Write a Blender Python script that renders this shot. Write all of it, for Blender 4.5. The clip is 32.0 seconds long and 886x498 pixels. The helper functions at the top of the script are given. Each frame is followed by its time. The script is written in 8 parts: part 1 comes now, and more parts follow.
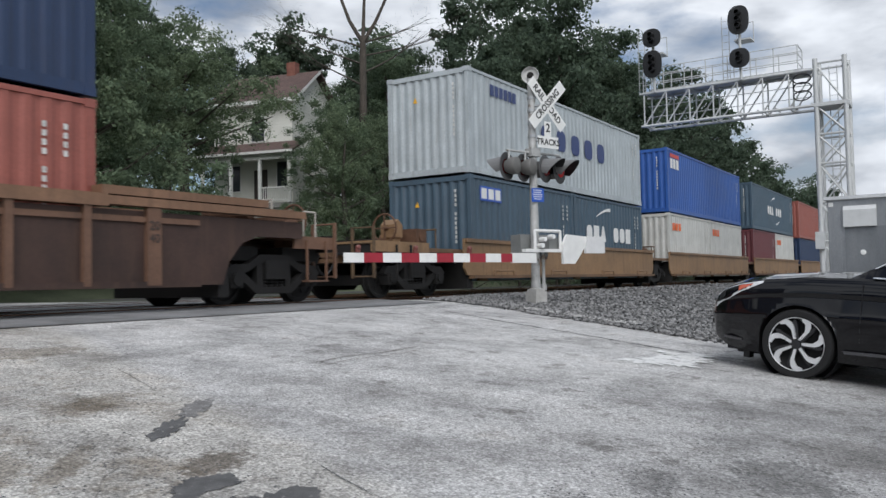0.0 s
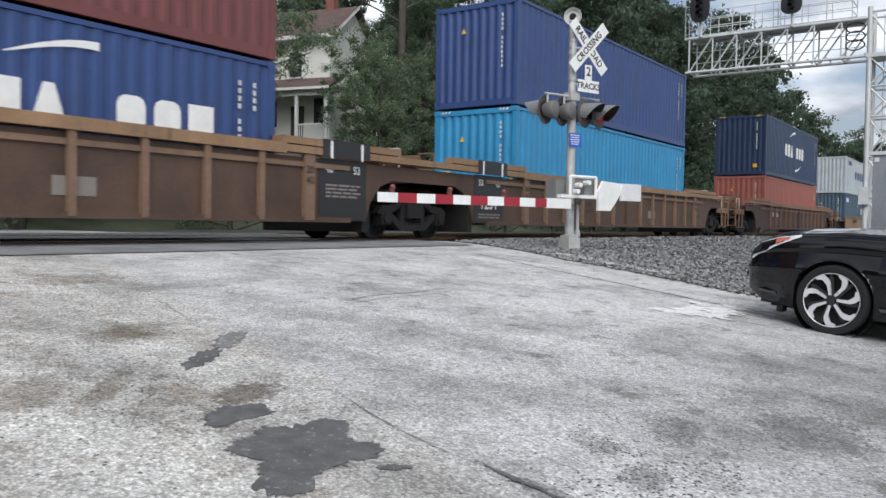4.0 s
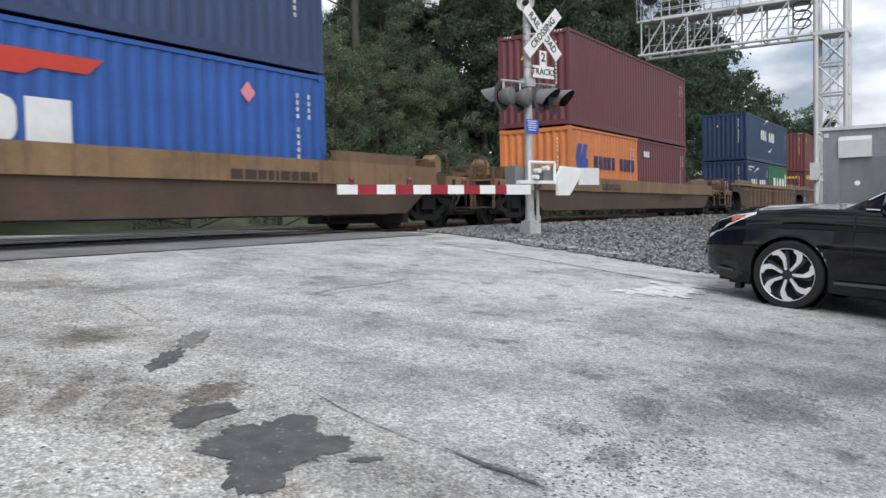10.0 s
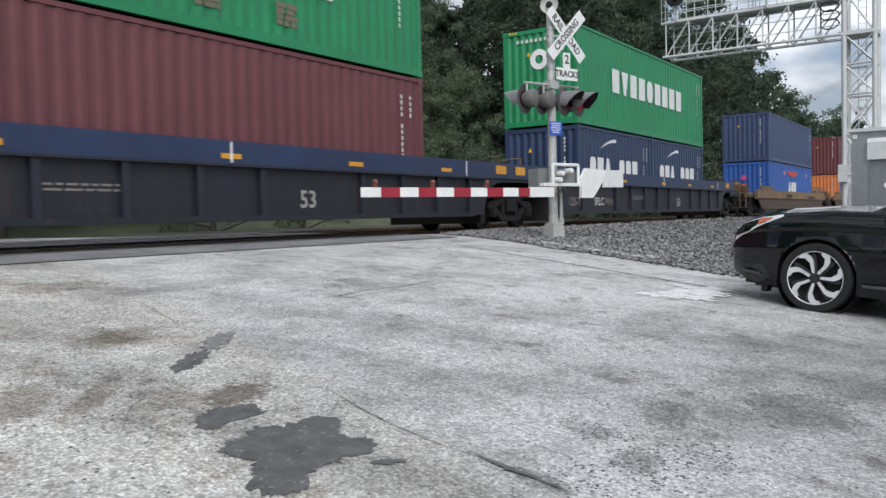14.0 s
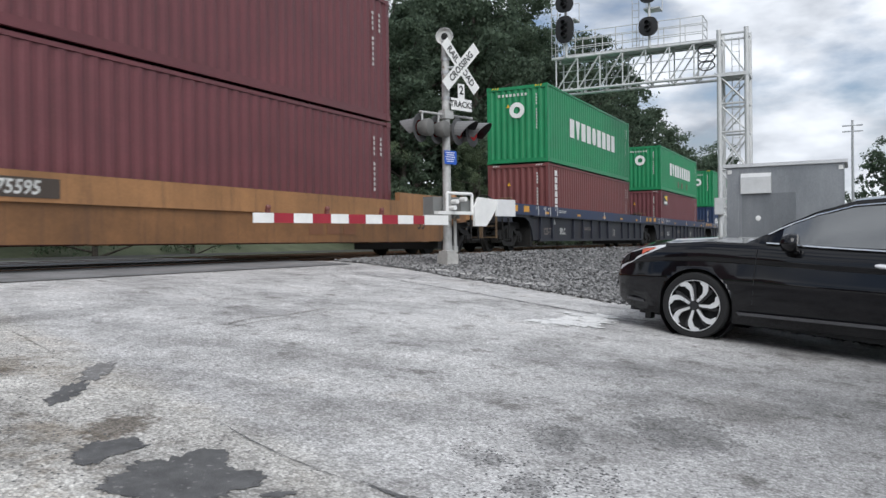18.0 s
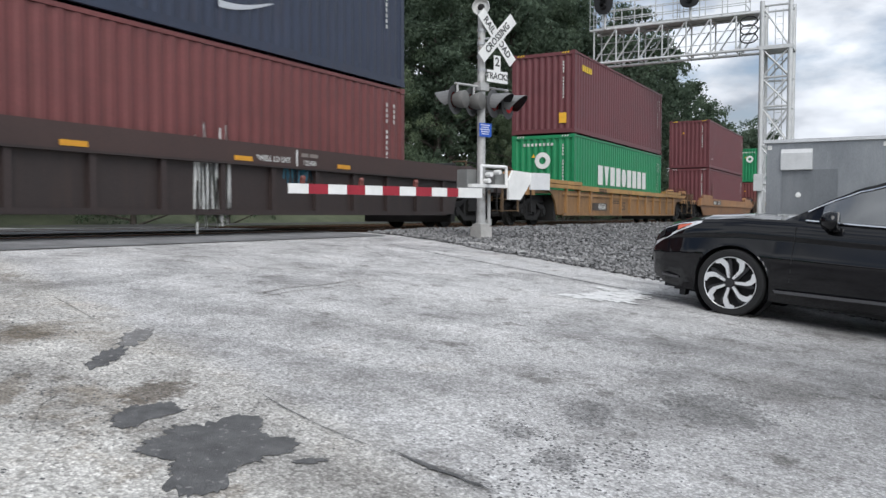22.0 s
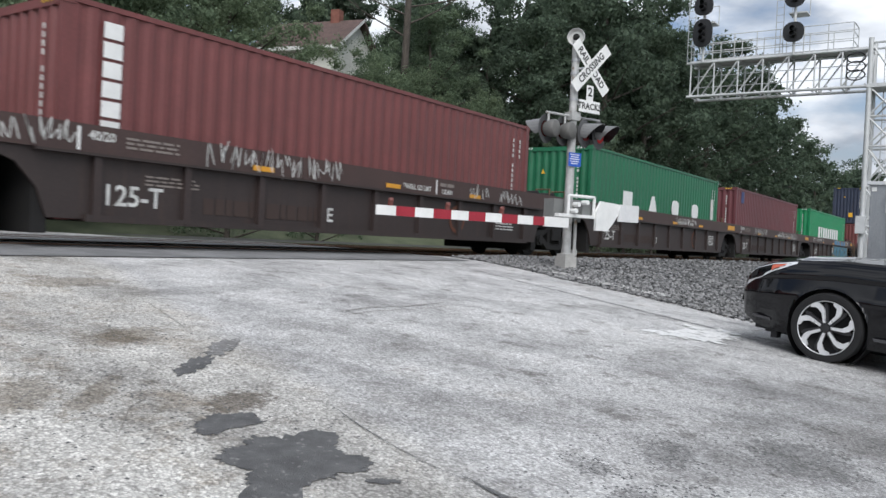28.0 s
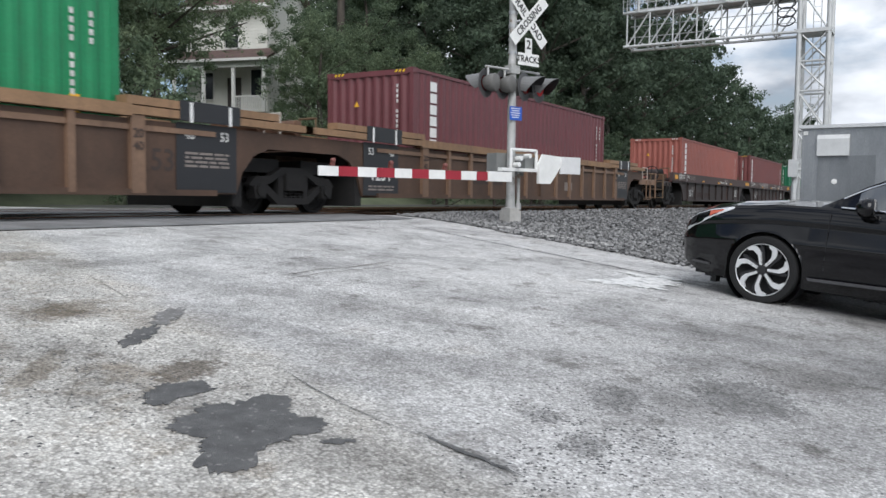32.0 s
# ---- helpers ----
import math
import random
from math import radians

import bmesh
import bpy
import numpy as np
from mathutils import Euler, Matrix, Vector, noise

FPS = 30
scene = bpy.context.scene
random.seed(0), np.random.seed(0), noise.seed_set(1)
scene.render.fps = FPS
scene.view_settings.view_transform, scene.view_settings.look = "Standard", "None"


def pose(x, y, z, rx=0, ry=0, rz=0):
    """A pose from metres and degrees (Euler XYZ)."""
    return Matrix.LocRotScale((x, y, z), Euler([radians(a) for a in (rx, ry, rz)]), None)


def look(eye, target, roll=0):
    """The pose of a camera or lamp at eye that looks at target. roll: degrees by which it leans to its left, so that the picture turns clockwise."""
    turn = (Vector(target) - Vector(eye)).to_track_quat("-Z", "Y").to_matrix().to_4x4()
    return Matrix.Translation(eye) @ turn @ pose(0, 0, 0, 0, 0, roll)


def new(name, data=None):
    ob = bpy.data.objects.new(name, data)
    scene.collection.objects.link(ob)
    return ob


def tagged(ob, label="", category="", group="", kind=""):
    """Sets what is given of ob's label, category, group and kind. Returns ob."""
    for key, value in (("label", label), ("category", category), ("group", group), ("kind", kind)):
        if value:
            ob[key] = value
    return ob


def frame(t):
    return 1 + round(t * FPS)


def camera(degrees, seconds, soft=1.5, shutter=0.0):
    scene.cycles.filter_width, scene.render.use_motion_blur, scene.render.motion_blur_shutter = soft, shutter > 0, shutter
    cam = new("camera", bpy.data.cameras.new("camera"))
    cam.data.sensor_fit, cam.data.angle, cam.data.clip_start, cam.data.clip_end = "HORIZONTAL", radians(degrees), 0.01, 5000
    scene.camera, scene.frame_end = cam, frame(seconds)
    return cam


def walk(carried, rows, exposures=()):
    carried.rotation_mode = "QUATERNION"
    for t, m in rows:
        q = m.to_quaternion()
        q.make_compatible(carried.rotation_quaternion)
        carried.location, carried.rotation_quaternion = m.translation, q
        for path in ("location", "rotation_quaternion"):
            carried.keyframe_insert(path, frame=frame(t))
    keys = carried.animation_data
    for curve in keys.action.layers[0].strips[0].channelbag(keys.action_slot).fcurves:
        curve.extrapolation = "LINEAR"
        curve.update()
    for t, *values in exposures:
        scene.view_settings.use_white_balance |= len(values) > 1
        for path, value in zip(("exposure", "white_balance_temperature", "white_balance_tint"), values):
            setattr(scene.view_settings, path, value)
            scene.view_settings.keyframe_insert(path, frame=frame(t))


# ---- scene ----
EXPOSURES = [(t, e - 0.05, 6080, 10) for t, e in ((0.0, -0.42), (1.0, -0.24), (2.0, -0.21), (3.0, -0.12), (6.0, -0.15), (7.0, -0.11), (8.0, -0.17), (14.0, -0.22), (17.0, -0.27), (18.0, -0.24), (19.0, -0.17), (20.0, -0.17), (21.0, -0.14), (22.5, -0.2), (23.0, -0.17), (23.5, -0.16), (24.0, -0.32), (25.0, -0.28), (28.0, -0.14), (30.0, -0.07), (31.0, -0.22), (32.0, -0.17))]

# ---- camera ----
cam = camera(57.0, 32.0, soft=1.5, shutter=0.14)
EYE = (0.0, 0.0, 1.15)
# seconds, yaw, pitch, roll of the hand-held phone
TURNS = [
    (0, -57.17, 2.35, -1.18), (0.5, -58.00, 1.64, -0.90), (1, -58.17, 1.50, -0.47), (1.5, -57.50, 1.06, -0.57), (2, -56.71, -0.46, -0.14),
    (2.5, -56.39, -1.21, 0.26), (3, -55.84, -1.41, 0.86), (3.5, -54.49, -1.82, 1.46), (5.5, -57.08, -0.97, -2.11), (6, -56.68, -1.59, -1.76),
    (6.1, -57.02, -1.68, -1.45), (6.5, -58.19, -1.21, -1.55), (7, -58.02, -1.39, -0.42), (7.5, -57.62, -1.69, -0.60), (8, -57.67, -1.84, -0.55),
    (8.5, -57.88, -1.87, -0.50), (9, -58.13, -2.00, -0.70), (9.5, -57.85, -2.26, -0.87), (10, -57.48, -2.44, -1.29), (10.5, -57.34, -2.83, -1.53),
    (11, -57.53, -2.91, -1.68), (11.5, -57.62, -3.00, -2.14), (12, -57.72, -2.98, -2.08), (12.5, -57.97, -3.17, -2.05), (13, -57.63, -3.19, -2.12),
    (13.1, -57.48, -3.09, -1.94), (13.5, -56.50, -2.81, -1.35), (14, -55.86, -2.22, -1.31), (14.5, -55.76, -1.14, -1.13), (16.5, -58.07, -2.24, -1.30),
    (17, -57.10, -2.15, -1.76), (17.5, -60.29, -1.16, -1.06), (18, -63.29, -0.44, -0.72), (18.5, -64.33, -1.15, -0.36), (19, -63.83, -2.62, 0.74),
    (19.5, -61.02, -3.19, -0.07), (20, -60.50, -2.71, -0.21), (20.1, -60.49, -2.22, -0.30), (20.4, -60.80, -2.25, -0.28), (20.5, -60.96, -2.11, -0.10),
    (21, -60.85, -1.89, -0.28), (21.5, -60.93, -2.07, -0.20), (22, -60.95, -2.34, 0.06), (22.5, -61.05, -2.08, 0.51), (23, -61.80, -1.77, 2.04),
    (23.5, -61.45, -2.44, 3.81), (24, -60.14, -2.18, 2.98), (24.5, -58.42, -1.39, 2.17), (25, -57.56, -1.25, 2.00), (25.5, -57.11, -1.73, 1.90),
    (27.5, -55.03, -2.19, 3.42), (28, -55.04, -0.66, 2.79), (28.5, -55.68, -0.15, 1.71), (29, -56.77, -0.44, 0.89), (29.5, -57.30, -0.84, 0.05),
    (30, -57.26, -1.38, 0.24), (30.5, -57.09, -2.17, 0.44), (30.6, -57.04, -1.98, 0.00), (31, -57.54, -3.40, -0.30), (31.5, -57.74, -3.84, -0.37),
    (32, -58.94, -3.51, 0.59),
]


def aim(yaw, pitch, roll):
    """Pose of the camera from degrees."""
    y, p = radians(yaw), radians(pitch)
    ahead = Vector((-math.sin(y) * math.cos(p), math.cos(y) * math.cos(p), math.sin(p)))
    return look(EYE, Vector(EYE) + ahead, roll)


walk(cam, [(t, aim(a, b, c)) for t, a, b, c in TURNS], EXPOSURES)

# ---- world and sun ----
SUN_ELEV, SUN_AZ = 46.0, 232.0
world = bpy.data.worlds.new("sky")
scene.world = world
world.use_nodes = True


def link(tree, a, b):
    tree.links.new(a, b)


def build_sky():
    t = world.node_tree
    t.nodes.clear()
    out = t.nodes.new("ShaderNodeOutputWorld")
    bg = t.nodes.new("ShaderNodeBackground")
    bg.inputs["Strength"].default_value = 0.12
    sky = t.nodes.new("ShaderNodeTexSky")
    sky.sky_type = "NISHITA"
    sky.sun_disc = False
    sky.sun_elevation = radians(SUN_ELEV)
    sky.sun_rotation = radians(SUN_AZ)
    sky.dust_density = 2.0
    co = t.nodes.new("ShaderNodeTexCoord")
    mp = t.nodes.new("ShaderNodeMapping")
    mp.inputs["Scale"].default_value = (1.6, 1.6, 4.2)
    mp.inputs["Location"].default_value = (0.35, 0.1, 0.2)
    n1 = t.nodes.new("ShaderNodeTexNoise")
    n1.inputs["Scale"].default_value = 2.1
    n1.inputs["Detail"].default_value = 7.0
    n1.inputs["Roughness"].default_value = 0.55
    r1 = t.nodes.new("ShaderNodeValToRGB")
    r1.color_ramp.elements[0].position = 0.38
    r1.color_ramp.elements[1].position = 0.54
    n2 = t.nodes.new("ShaderNodeTexNoise")
    n2.inputs["Scale"].default_value = 4.3
    n2.inputs["Detail"].default_value = 6.0
    r2 = t.nodes.new("ShaderNodeValToRGB")
    r2.color_ramp.elements[0].position = 0.32
    r2.color_ramp.elements[0].color = (4.3, 4.5, 4.85, 1)
    r2.color_ramp.elements[1].position = 0.62
    r2.color_ramp.elements[1].color = (10.8, 10.9, 11.0, 1)
    mix = t.nodes.new("ShaderNodeMix")
    mix.data_type = "RGBA"
    link(t, co.outputs["Generated"], mp.inputs["Vector"])
    link(t, mp.outputs["Vector"], n1.inputs["Vector"])
    link(t, mp.outputs["Vector"], n2.inputs["Vector"])
    link(t, n1.outputs["Fac"], r1.inputs["Fac"])
    link(t, n2.outputs["Fac"], r2.inputs["Fac"])
    link(t, r1.outputs["Color"], mix.inputs["Factor"])
    link(t, sky.outputs["Color"], mix.inputs["A"])
    link(t, r2.outputs["Color"], mix.inputs["B"])
    link(t, mix.outputs["Result"], bg.inputs["Color"])
    link(t, bg.outputs["Background"], out.inputs["Surface"])


build_sky()
sun = new("sun", bpy.data.lights.new("sun", "SUN"))
sun.data.energy = 3.0
sun.data.angle = radians(50)
sun.data.color = (1.0, 0.96, 0.9)
sun.matrix_world = Matrix.Rotation(radians(-SUN_AZ), 4, "Z") @ Matrix.Rotation(radians(-(90 - SUN_ELEV)), 4, "X")


# ---- materials ----
def surface(name, colors, rough=0.6, metal=0.0, scale=3.0, fine=60.0, bump=0.15, spots=None, streak=0.0, streak_color=(0.08, 0.045, 0.03), coat=0.0, stretch=(1, 1, 1)):
    """A procedural surface: two colours mixed by coarse noise, fine grain, optional spots and vertical streaks."""
    m = bpy.data.materials.new(name)
    m.use_nodes = True
    t = m.node_tree
    b = t.nodes["Principled BSDF"]
    b.inputs["Metallic"].default_value = metal
    b.inputs["Coat Weight"].default_value = coat
    co = t.nodes.new("ShaderNodeTexCoord")
    mp = t.nodes.new("ShaderNodeMapping")
    mp.inputs["Scale"].default_value = stretch
    link(t, co.outputs["Object"], mp.inputs["Vector"])
    n1 = t.nodes.new("ShaderNodeTexNoise")
    n1.inputs["Scale"].default_value = scale
    n1.inputs["Detail"].default_value = 6
    n1.inputs["Roughness"].default_value = 0.65
    link(t, mp.outputs["Vector"], n1.inputs["Vector"])
    ramp = t.nodes.new("ShaderNodeValToRGB")
    ramp.color_ramp.elements[0].position = 0.3
    ramp.color_ramp.elements[1].position = 0.7
    ramp.color_ramp.elements[0].color = (*colors[0], 1)
    ramp.color_ramp.elements[1].color = (*colors[1], 1)
    link(t, n1.outputs["Fac"], ramp.inputs["Fac"])
    color = ramp.outputs["Color"]
    n2 = t.nodes.new("ShaderNodeTexNoise")
    n2.inputs["Scale"].default_value = fine
    n2.inputs["Detail"].default_value = 3
    link(t, mp.outputs["Vector"], n2.inputs["Vector"])
    g = t.nodes.new("ShaderNodeMix")
    g.data_type, g.blend_type = "RGBA", "OVERLAY"
    g.inputs["Factor"].default_value = 0.35
    link(t, color, g.inputs["A"])
    link(t, n2.outputs["Color"], g.inputs["B"])
    hs = t.nodes.new("ShaderNodeHueSaturation")
    link(t, n2.outputs["Color"], hs.inputs["Color"])
    hs.inputs["Saturation"].default_value = 0.0
    link(t, hs.outputs["Color"], g.inputs["B"])
    color = g.outputs["Result"]
    if streak:
        ms = t.nodes.new("ShaderNodeMapping")
        ms.inputs["Scale"].default_value = (5.0, 5.0, 0.35)
        link(t, co.outputs["Object"], ms.inputs["Vector"])
        n3 = t.nodes.new("ShaderNodeTexNoise")
        n3.inputs["Scale"].default_value = 1.4
        n3.inputs["Detail"].default_value = 8
        n3.inputs["Roughness"].default_value = 0.7
        link(t, ms.outputs["Vector"], n3.inputs["Vector"])
        r3 = t.nodes.new("ShaderNodeValToRGB")
        r3.color_ramp.elements[0].position = 0.52
        r3.color_ramp.elements[0].color = (0, 0, 0, 1)
        r3.color_ramp.elements[1].position = 0.75
        r3.color_ramp.elements[1].color = (streak, streak, streak, 1)
        link(t, n3.outputs["Fac"], r3.inputs["Fac"])
        x = t.nodes.new("ShaderNodeMix")
        x.data_type = "RGBA"
        link(t, r3.outputs["Color"], x.inputs["Factor"])
        link(t, color, x.inputs["A"])
        x.inputs["B"].default_value = (*streak_color, 1)
        color = x.outputs["Result"]
    if spots:
        v = t.nodes.new("ShaderNodeTexNoise")
        v.inputs["Scale"].default_value = spots[0]
        v.inputs["Detail"].default_value = 4
        link(t, mp.outputs["Vector"], v.inputs["Vector"])
        r4 = t.nodes.new("ShaderNodeValToRGB")
        r4.color_ramp.elements[0].position = spots[1]
        r4.color_ramp.elements[0].color = (0, 0, 0, 1)
        r4.color_ramp.elements[1].position = spots[1] + 0.08
        link(t, v.outputs["Fac"], r4.inputs["Fac"])
        x = t.nodes.new("ShaderNodeMix")
        x.data_type = "RGBA"
        link(t, r4.outputs["Color"], x.inputs["Factor"])
        link(t, color, x.inputs["A"])
        x.inputs["B"].default_value = (*spots[2], 1)
        color = x.outputs["Result"]
    link(t, color, b.inputs["Base Color"])
    rr = t.nodes.new("ShaderNodeMapRange")
    rr.inputs["To Min"].default_value = max(0.02, rough - 0.12)
    rr.inputs["To Max"].default_value = min(1.0, rough + 0.12)
    link(t, n1.outputs["Fac"], rr.inputs["Value"])
    link(t, rr.outputs["Result"], b.inputs["Roughness"])
    if bump:
        bp = t.nodes.new("ShaderNodeBump")
        bp.inputs["Strength"].default_value = bump
        bp.inputs["Distance"].default_value = 0.02
        link(t, n2.outputs["Fac"], bp.inputs["Height"])
        link(t, bp.outputs["Normal"], b.inputs["Normal"])
    return m


def shade(c, k):
    return tuple(min(1.0, v * k) for v in c)


PAINTS = {}


def paint(name, c, rough=0.5, streak=0.35, dark=0.78):
    """Weathered paint on steel, by name."""
    if name not in PAINTS:
        PAINTS[name] = surface(name, (shade(c, dark), shade(c, 1.1)), rough, 0.0, 0.9, 25, 0.05, None, streak)
    return PAINTS[name]


def plain(name, c, rough=0.5, metal=0.0, coat=0.0):
    if name not in PAINTS:
        PAINTS[name] = surface(name, (shade(c, 0.88), shade(c, 1.06)), rough, metal, 4.0, 90, 0.03, coat=coat)
    return PAINTS[name]


WHITE = plain("white paint", (0.78, 0.78, 0.76), 0.5)
BLACK = plain("black paint", (0.012, 0.012, 0.013), 0.45)
STEEL = plain("galvanized steel", (0.42, 0.43, 0.44), 0.42, 0.6)
# Grimy iron set darker still: shade under the cars is in this colour.
DARK_IRON = surface("dirty shaded iron", ((0.006, 0.0058, 0.006), (0.016, 0.0145, 0.0138)), 0.8, 0.1, 6, 60, 0.2)
RUST = surface("rusty steel", ((0.07, 0.035, 0.02), (0.14, 0.075, 0.045)), 0.8, 0.1, 5, 60, 0.2)
RAIL_TOP = plain("polished rail", (0.35, 0.33, 0.31), 0.3, 0.9)
RED_SIGN = plain("red sheeting", (0.30, 0.02, 0.035), 0.35)
YELLOW_DECAL = plain("yellow reflector", (0.65, 0.3, 0.02), 0.45)
BLUE_SIGN = plain("blue sign sheeting", (0.02, 0.09, 0.45), 0.4)
RUBBER = plain("tyre rubber", (0.008, 0.008, 0.0085), 0.8)


# ---- mesh helpers ----
class Shape:
    """Collects vertices and faces."""

    def __init__(self):
        self.v, self.f, self.pieces = [], [], []

    def add(self, verts, faces):
        n = len(self.v)
        self.v += [tuple(p) for p in verts]
        self.f += [tuple(i + n for i in f) for f in faces]
        return self

    def box(self, x0, x1, y0, y1, z0, z1, m=None):
        p = [(x, y, z) for z in (z0, z1) for y in (y0, y1) for x in (x0, x1)]
        if m is not None:
            p = [m @ Vector(q) for q in p]
        return self.add(p, [(0, 2, 3, 1), (4, 5, 7, 6), (0, 1, 5, 4), (2, 6, 7, 3), (0, 4, 6, 2), (1, 3, 7, 5)])

    def cbox(self, cx, cy, cz, sx, sy, sz, m=None):
        return self.box(cx - sx / 2, cx + sx / 2, cy - sy / 2, cy + sy / 2, cz - sz / 2, cz + sz / 2, m)

    def rod(self, a, b, r0, r1=None, n=8, caps=True):
        a, b = Vector(a), Vector(b)
        r1 = r0 if r1 is None else r1
        d = (b - a).normalized()
        s = d.orthogonal().normalized()
        u = d.cross(s)
        p = []
        for c, r in ((a, r0), (b, r1)):
            p += [c + (s * math.cos(2 * math.pi * i / n) + u * math.sin(2 * math.pi * i / n)) * r for i in range(n)]
        f = [(i, (i + 1) % n, n + (i + 1) % n, n + i) for i in range(n)]
        if caps:
            f += [tuple(range(n - 1, -1, -1)), tuple(range(n, 2 * n))]
        return self.add(p, f)

    def lathe(self, center, axis, profile, n=20):
        """profile: rows of (along, radius)."""
        c, d = Vector(center), Vector(axis).normalized()
        s = d.orthogonal().normalized()
        u = d.cross(s)
        p, f = [], []
        for h, r in profile:
            p += [c + d * h + (s * math.cos(2 * math.pi * i / n) + u * math.sin(2 * math.pi * i / n)) * r for i in range(n)]
        for k in range(len(profile) - 1):
            f += [(k * n + i, k * n + (i + 1) % n, (k + 1) * n + (i + 1) % n, (k + 1) * n + i) for i in range(n)]
        return self.add(p, f)

    def prism(self, outline, y0, y1):
        """An outline in x, z pushed from y0 to y1."""
        n = len(outline)
        p = [(x, y0, z) for x, z in outline] + [(x, y1, z) for x, z in outline]
        f = [tuple(range(n)), tuple(range(2 * n - 1, n - 1, -1))]
        f += [(i, n + i, n + (i + 1) % n, (i + 1) % n) for i in range(n)]
        return self.add(p, f)

    def moved(self, m):
        self.v = [tuple(m @ Vector(q)) for q in self.v]
        return self

    def mesh(self, name, material, smooth=False):
        me = bpy.data.meshes.new(name)
        me.from_pydata(self.v, [], self.f)
        me.validate()
        bm = bmesh.new()
        bm.from_mesh(me)
        bmesh.ops.recalc_face_normals(bm, faces=bm.faces)
        bm.to_mesh(me)
        bm.free()
        me.materials.append(material)
        if smooth:
            me.shade_smooth()
            if smooth != "all":
                me.set_sharp_from_angle(angle=radians(smooth))
        return me


def part(name, shape, material, parent, label="", smooth=False, at=None):
    """Links a shape as one mesh object under a thing or a part."""
    ob = new(name, shape.mesh(name, material, smooth) if isinstance(shape, Shape) else shape)
    ob.parent = parent
    if at is not None:
        ob.matrix_basis = at
    return tagged(ob, label)


def thing(name, label, category, group="", kind="", m=None):
    ob = new(name)
    ob.empty_display_size = 0.2
    if m is not None:
        ob.matrix_basis = m
    return tagged(ob, label, category, group, kind)


def structure(name, shape, material, label, category, smooth=False):
    return tagged(new(name, shape.mesh(name, material, smooth)), label, category, kind="structure")


def words(name, text, height, material, parent, m, label="", bold=0.0, squeeze=1.0):
    """Lettering as a thin mesh. m: its local pose; text lies in x, y and faces z."""
    cu = bpy.data.curves.new(name, "FONT")
    cu.body, cu.size, cu.align_x, cu.align_y = text, height * 1.4, "CENTER", "CENTER"
    cu.extrude, cu.offset, cu.resolution_u = 0.001, bold, 2
    ob = bpy.data.objects.new(name, cu)
    scene.collection.objects.link(ob)
    me = bpy.data.meshes.new_from_object(ob.evaluated_get(bpy.context.evaluated_depsgraph_get()))
    bpy.data.objects.remove(ob)
    me.transform(Matrix.Diagonal((squeeze, 1, 1, 1)))
    me.materials.clear()
    me.materials.append(material)
    return part(name, me, material, parent, label, at=m)


# ---- ground ----
def lerp_lin(tab, x):
    for (a, va), (b, vb) in zip(tab, tab[1:]):
        if x <= b:
            return va + (vb - va) * (x - a) / (b - a)
    return tab[-1][1]


GROUND = [(-400, -6.0), (-60, -2.2), (-20, -1.3), (-6, -0.5), (0, 0.0), (1.4, 0.144), (4, 0.41), (7, 0.68), (8.5, 0.77), (9.5, 0.80), (10.2, 0.80), (24, 0.8), (40, 6.5), (60, 10), (120, 16), (500, 22)]
RAIL_Z, TRACK_Y = 0.85, 11.23


def ground_z(x, y):
    z = GROUND[0][1]
    for (a, za), (b, zb) in zip(GROUND, GROUND[1:]):
        if y >= a:
            z = za + (zb - za) * min(1.0, (y - a) / (b - a))
    return z


# stains on the asphalt: middle, half lengths, turn, tone
EARTH, OIL, THIN = (0.42, 0.39, 0.36), (0.60, 0.60, 0.60), (0.66, 0.63, 0.59)
SPILLS = [
    (2.70, 3.06, 0.24, 0.13, 20, EARTH), (2.20, 3.47, 0.40, 0.08, 40, THIN), (3.05, 4.52, 0.40, 0.16, 25, THIN), (3.85, 6.55, 0.5, 0.22, 10, THIN), (1.85, 3.6, 0.35, 0.2, 30, THIN),
    (4.9, 6.0, 0.95, 0.2, 8, (0.74, 0.74, 0.74)), (3.42, 1.52, 0.10, 0.10, 0, OIL), (3.2, 1.22, 0.16, 0.10, 20, OIL), (3.98, 1.36, 0.24, 0.14, 10, OIL), (4.6, 0.85, 0.4, 0.28, 15, OIL),
    (5.45, 0.62, 0.5, 0.3, 0, (0.8, 0.79, 0.78)), (5.1, 1.25, 0.45, 0.18, 0, (0.8, 0.8, 0.8)), (6.4, 2.3, 0.8, 0.3, 10, (0.76, 0.76, 0.76)), (2.72, 1.42, 0.09, 0.14, 0, OIL), (8.3, 0.45, 0.5, 0.22, 0, (0.72, 0.71, 0.7)),
]


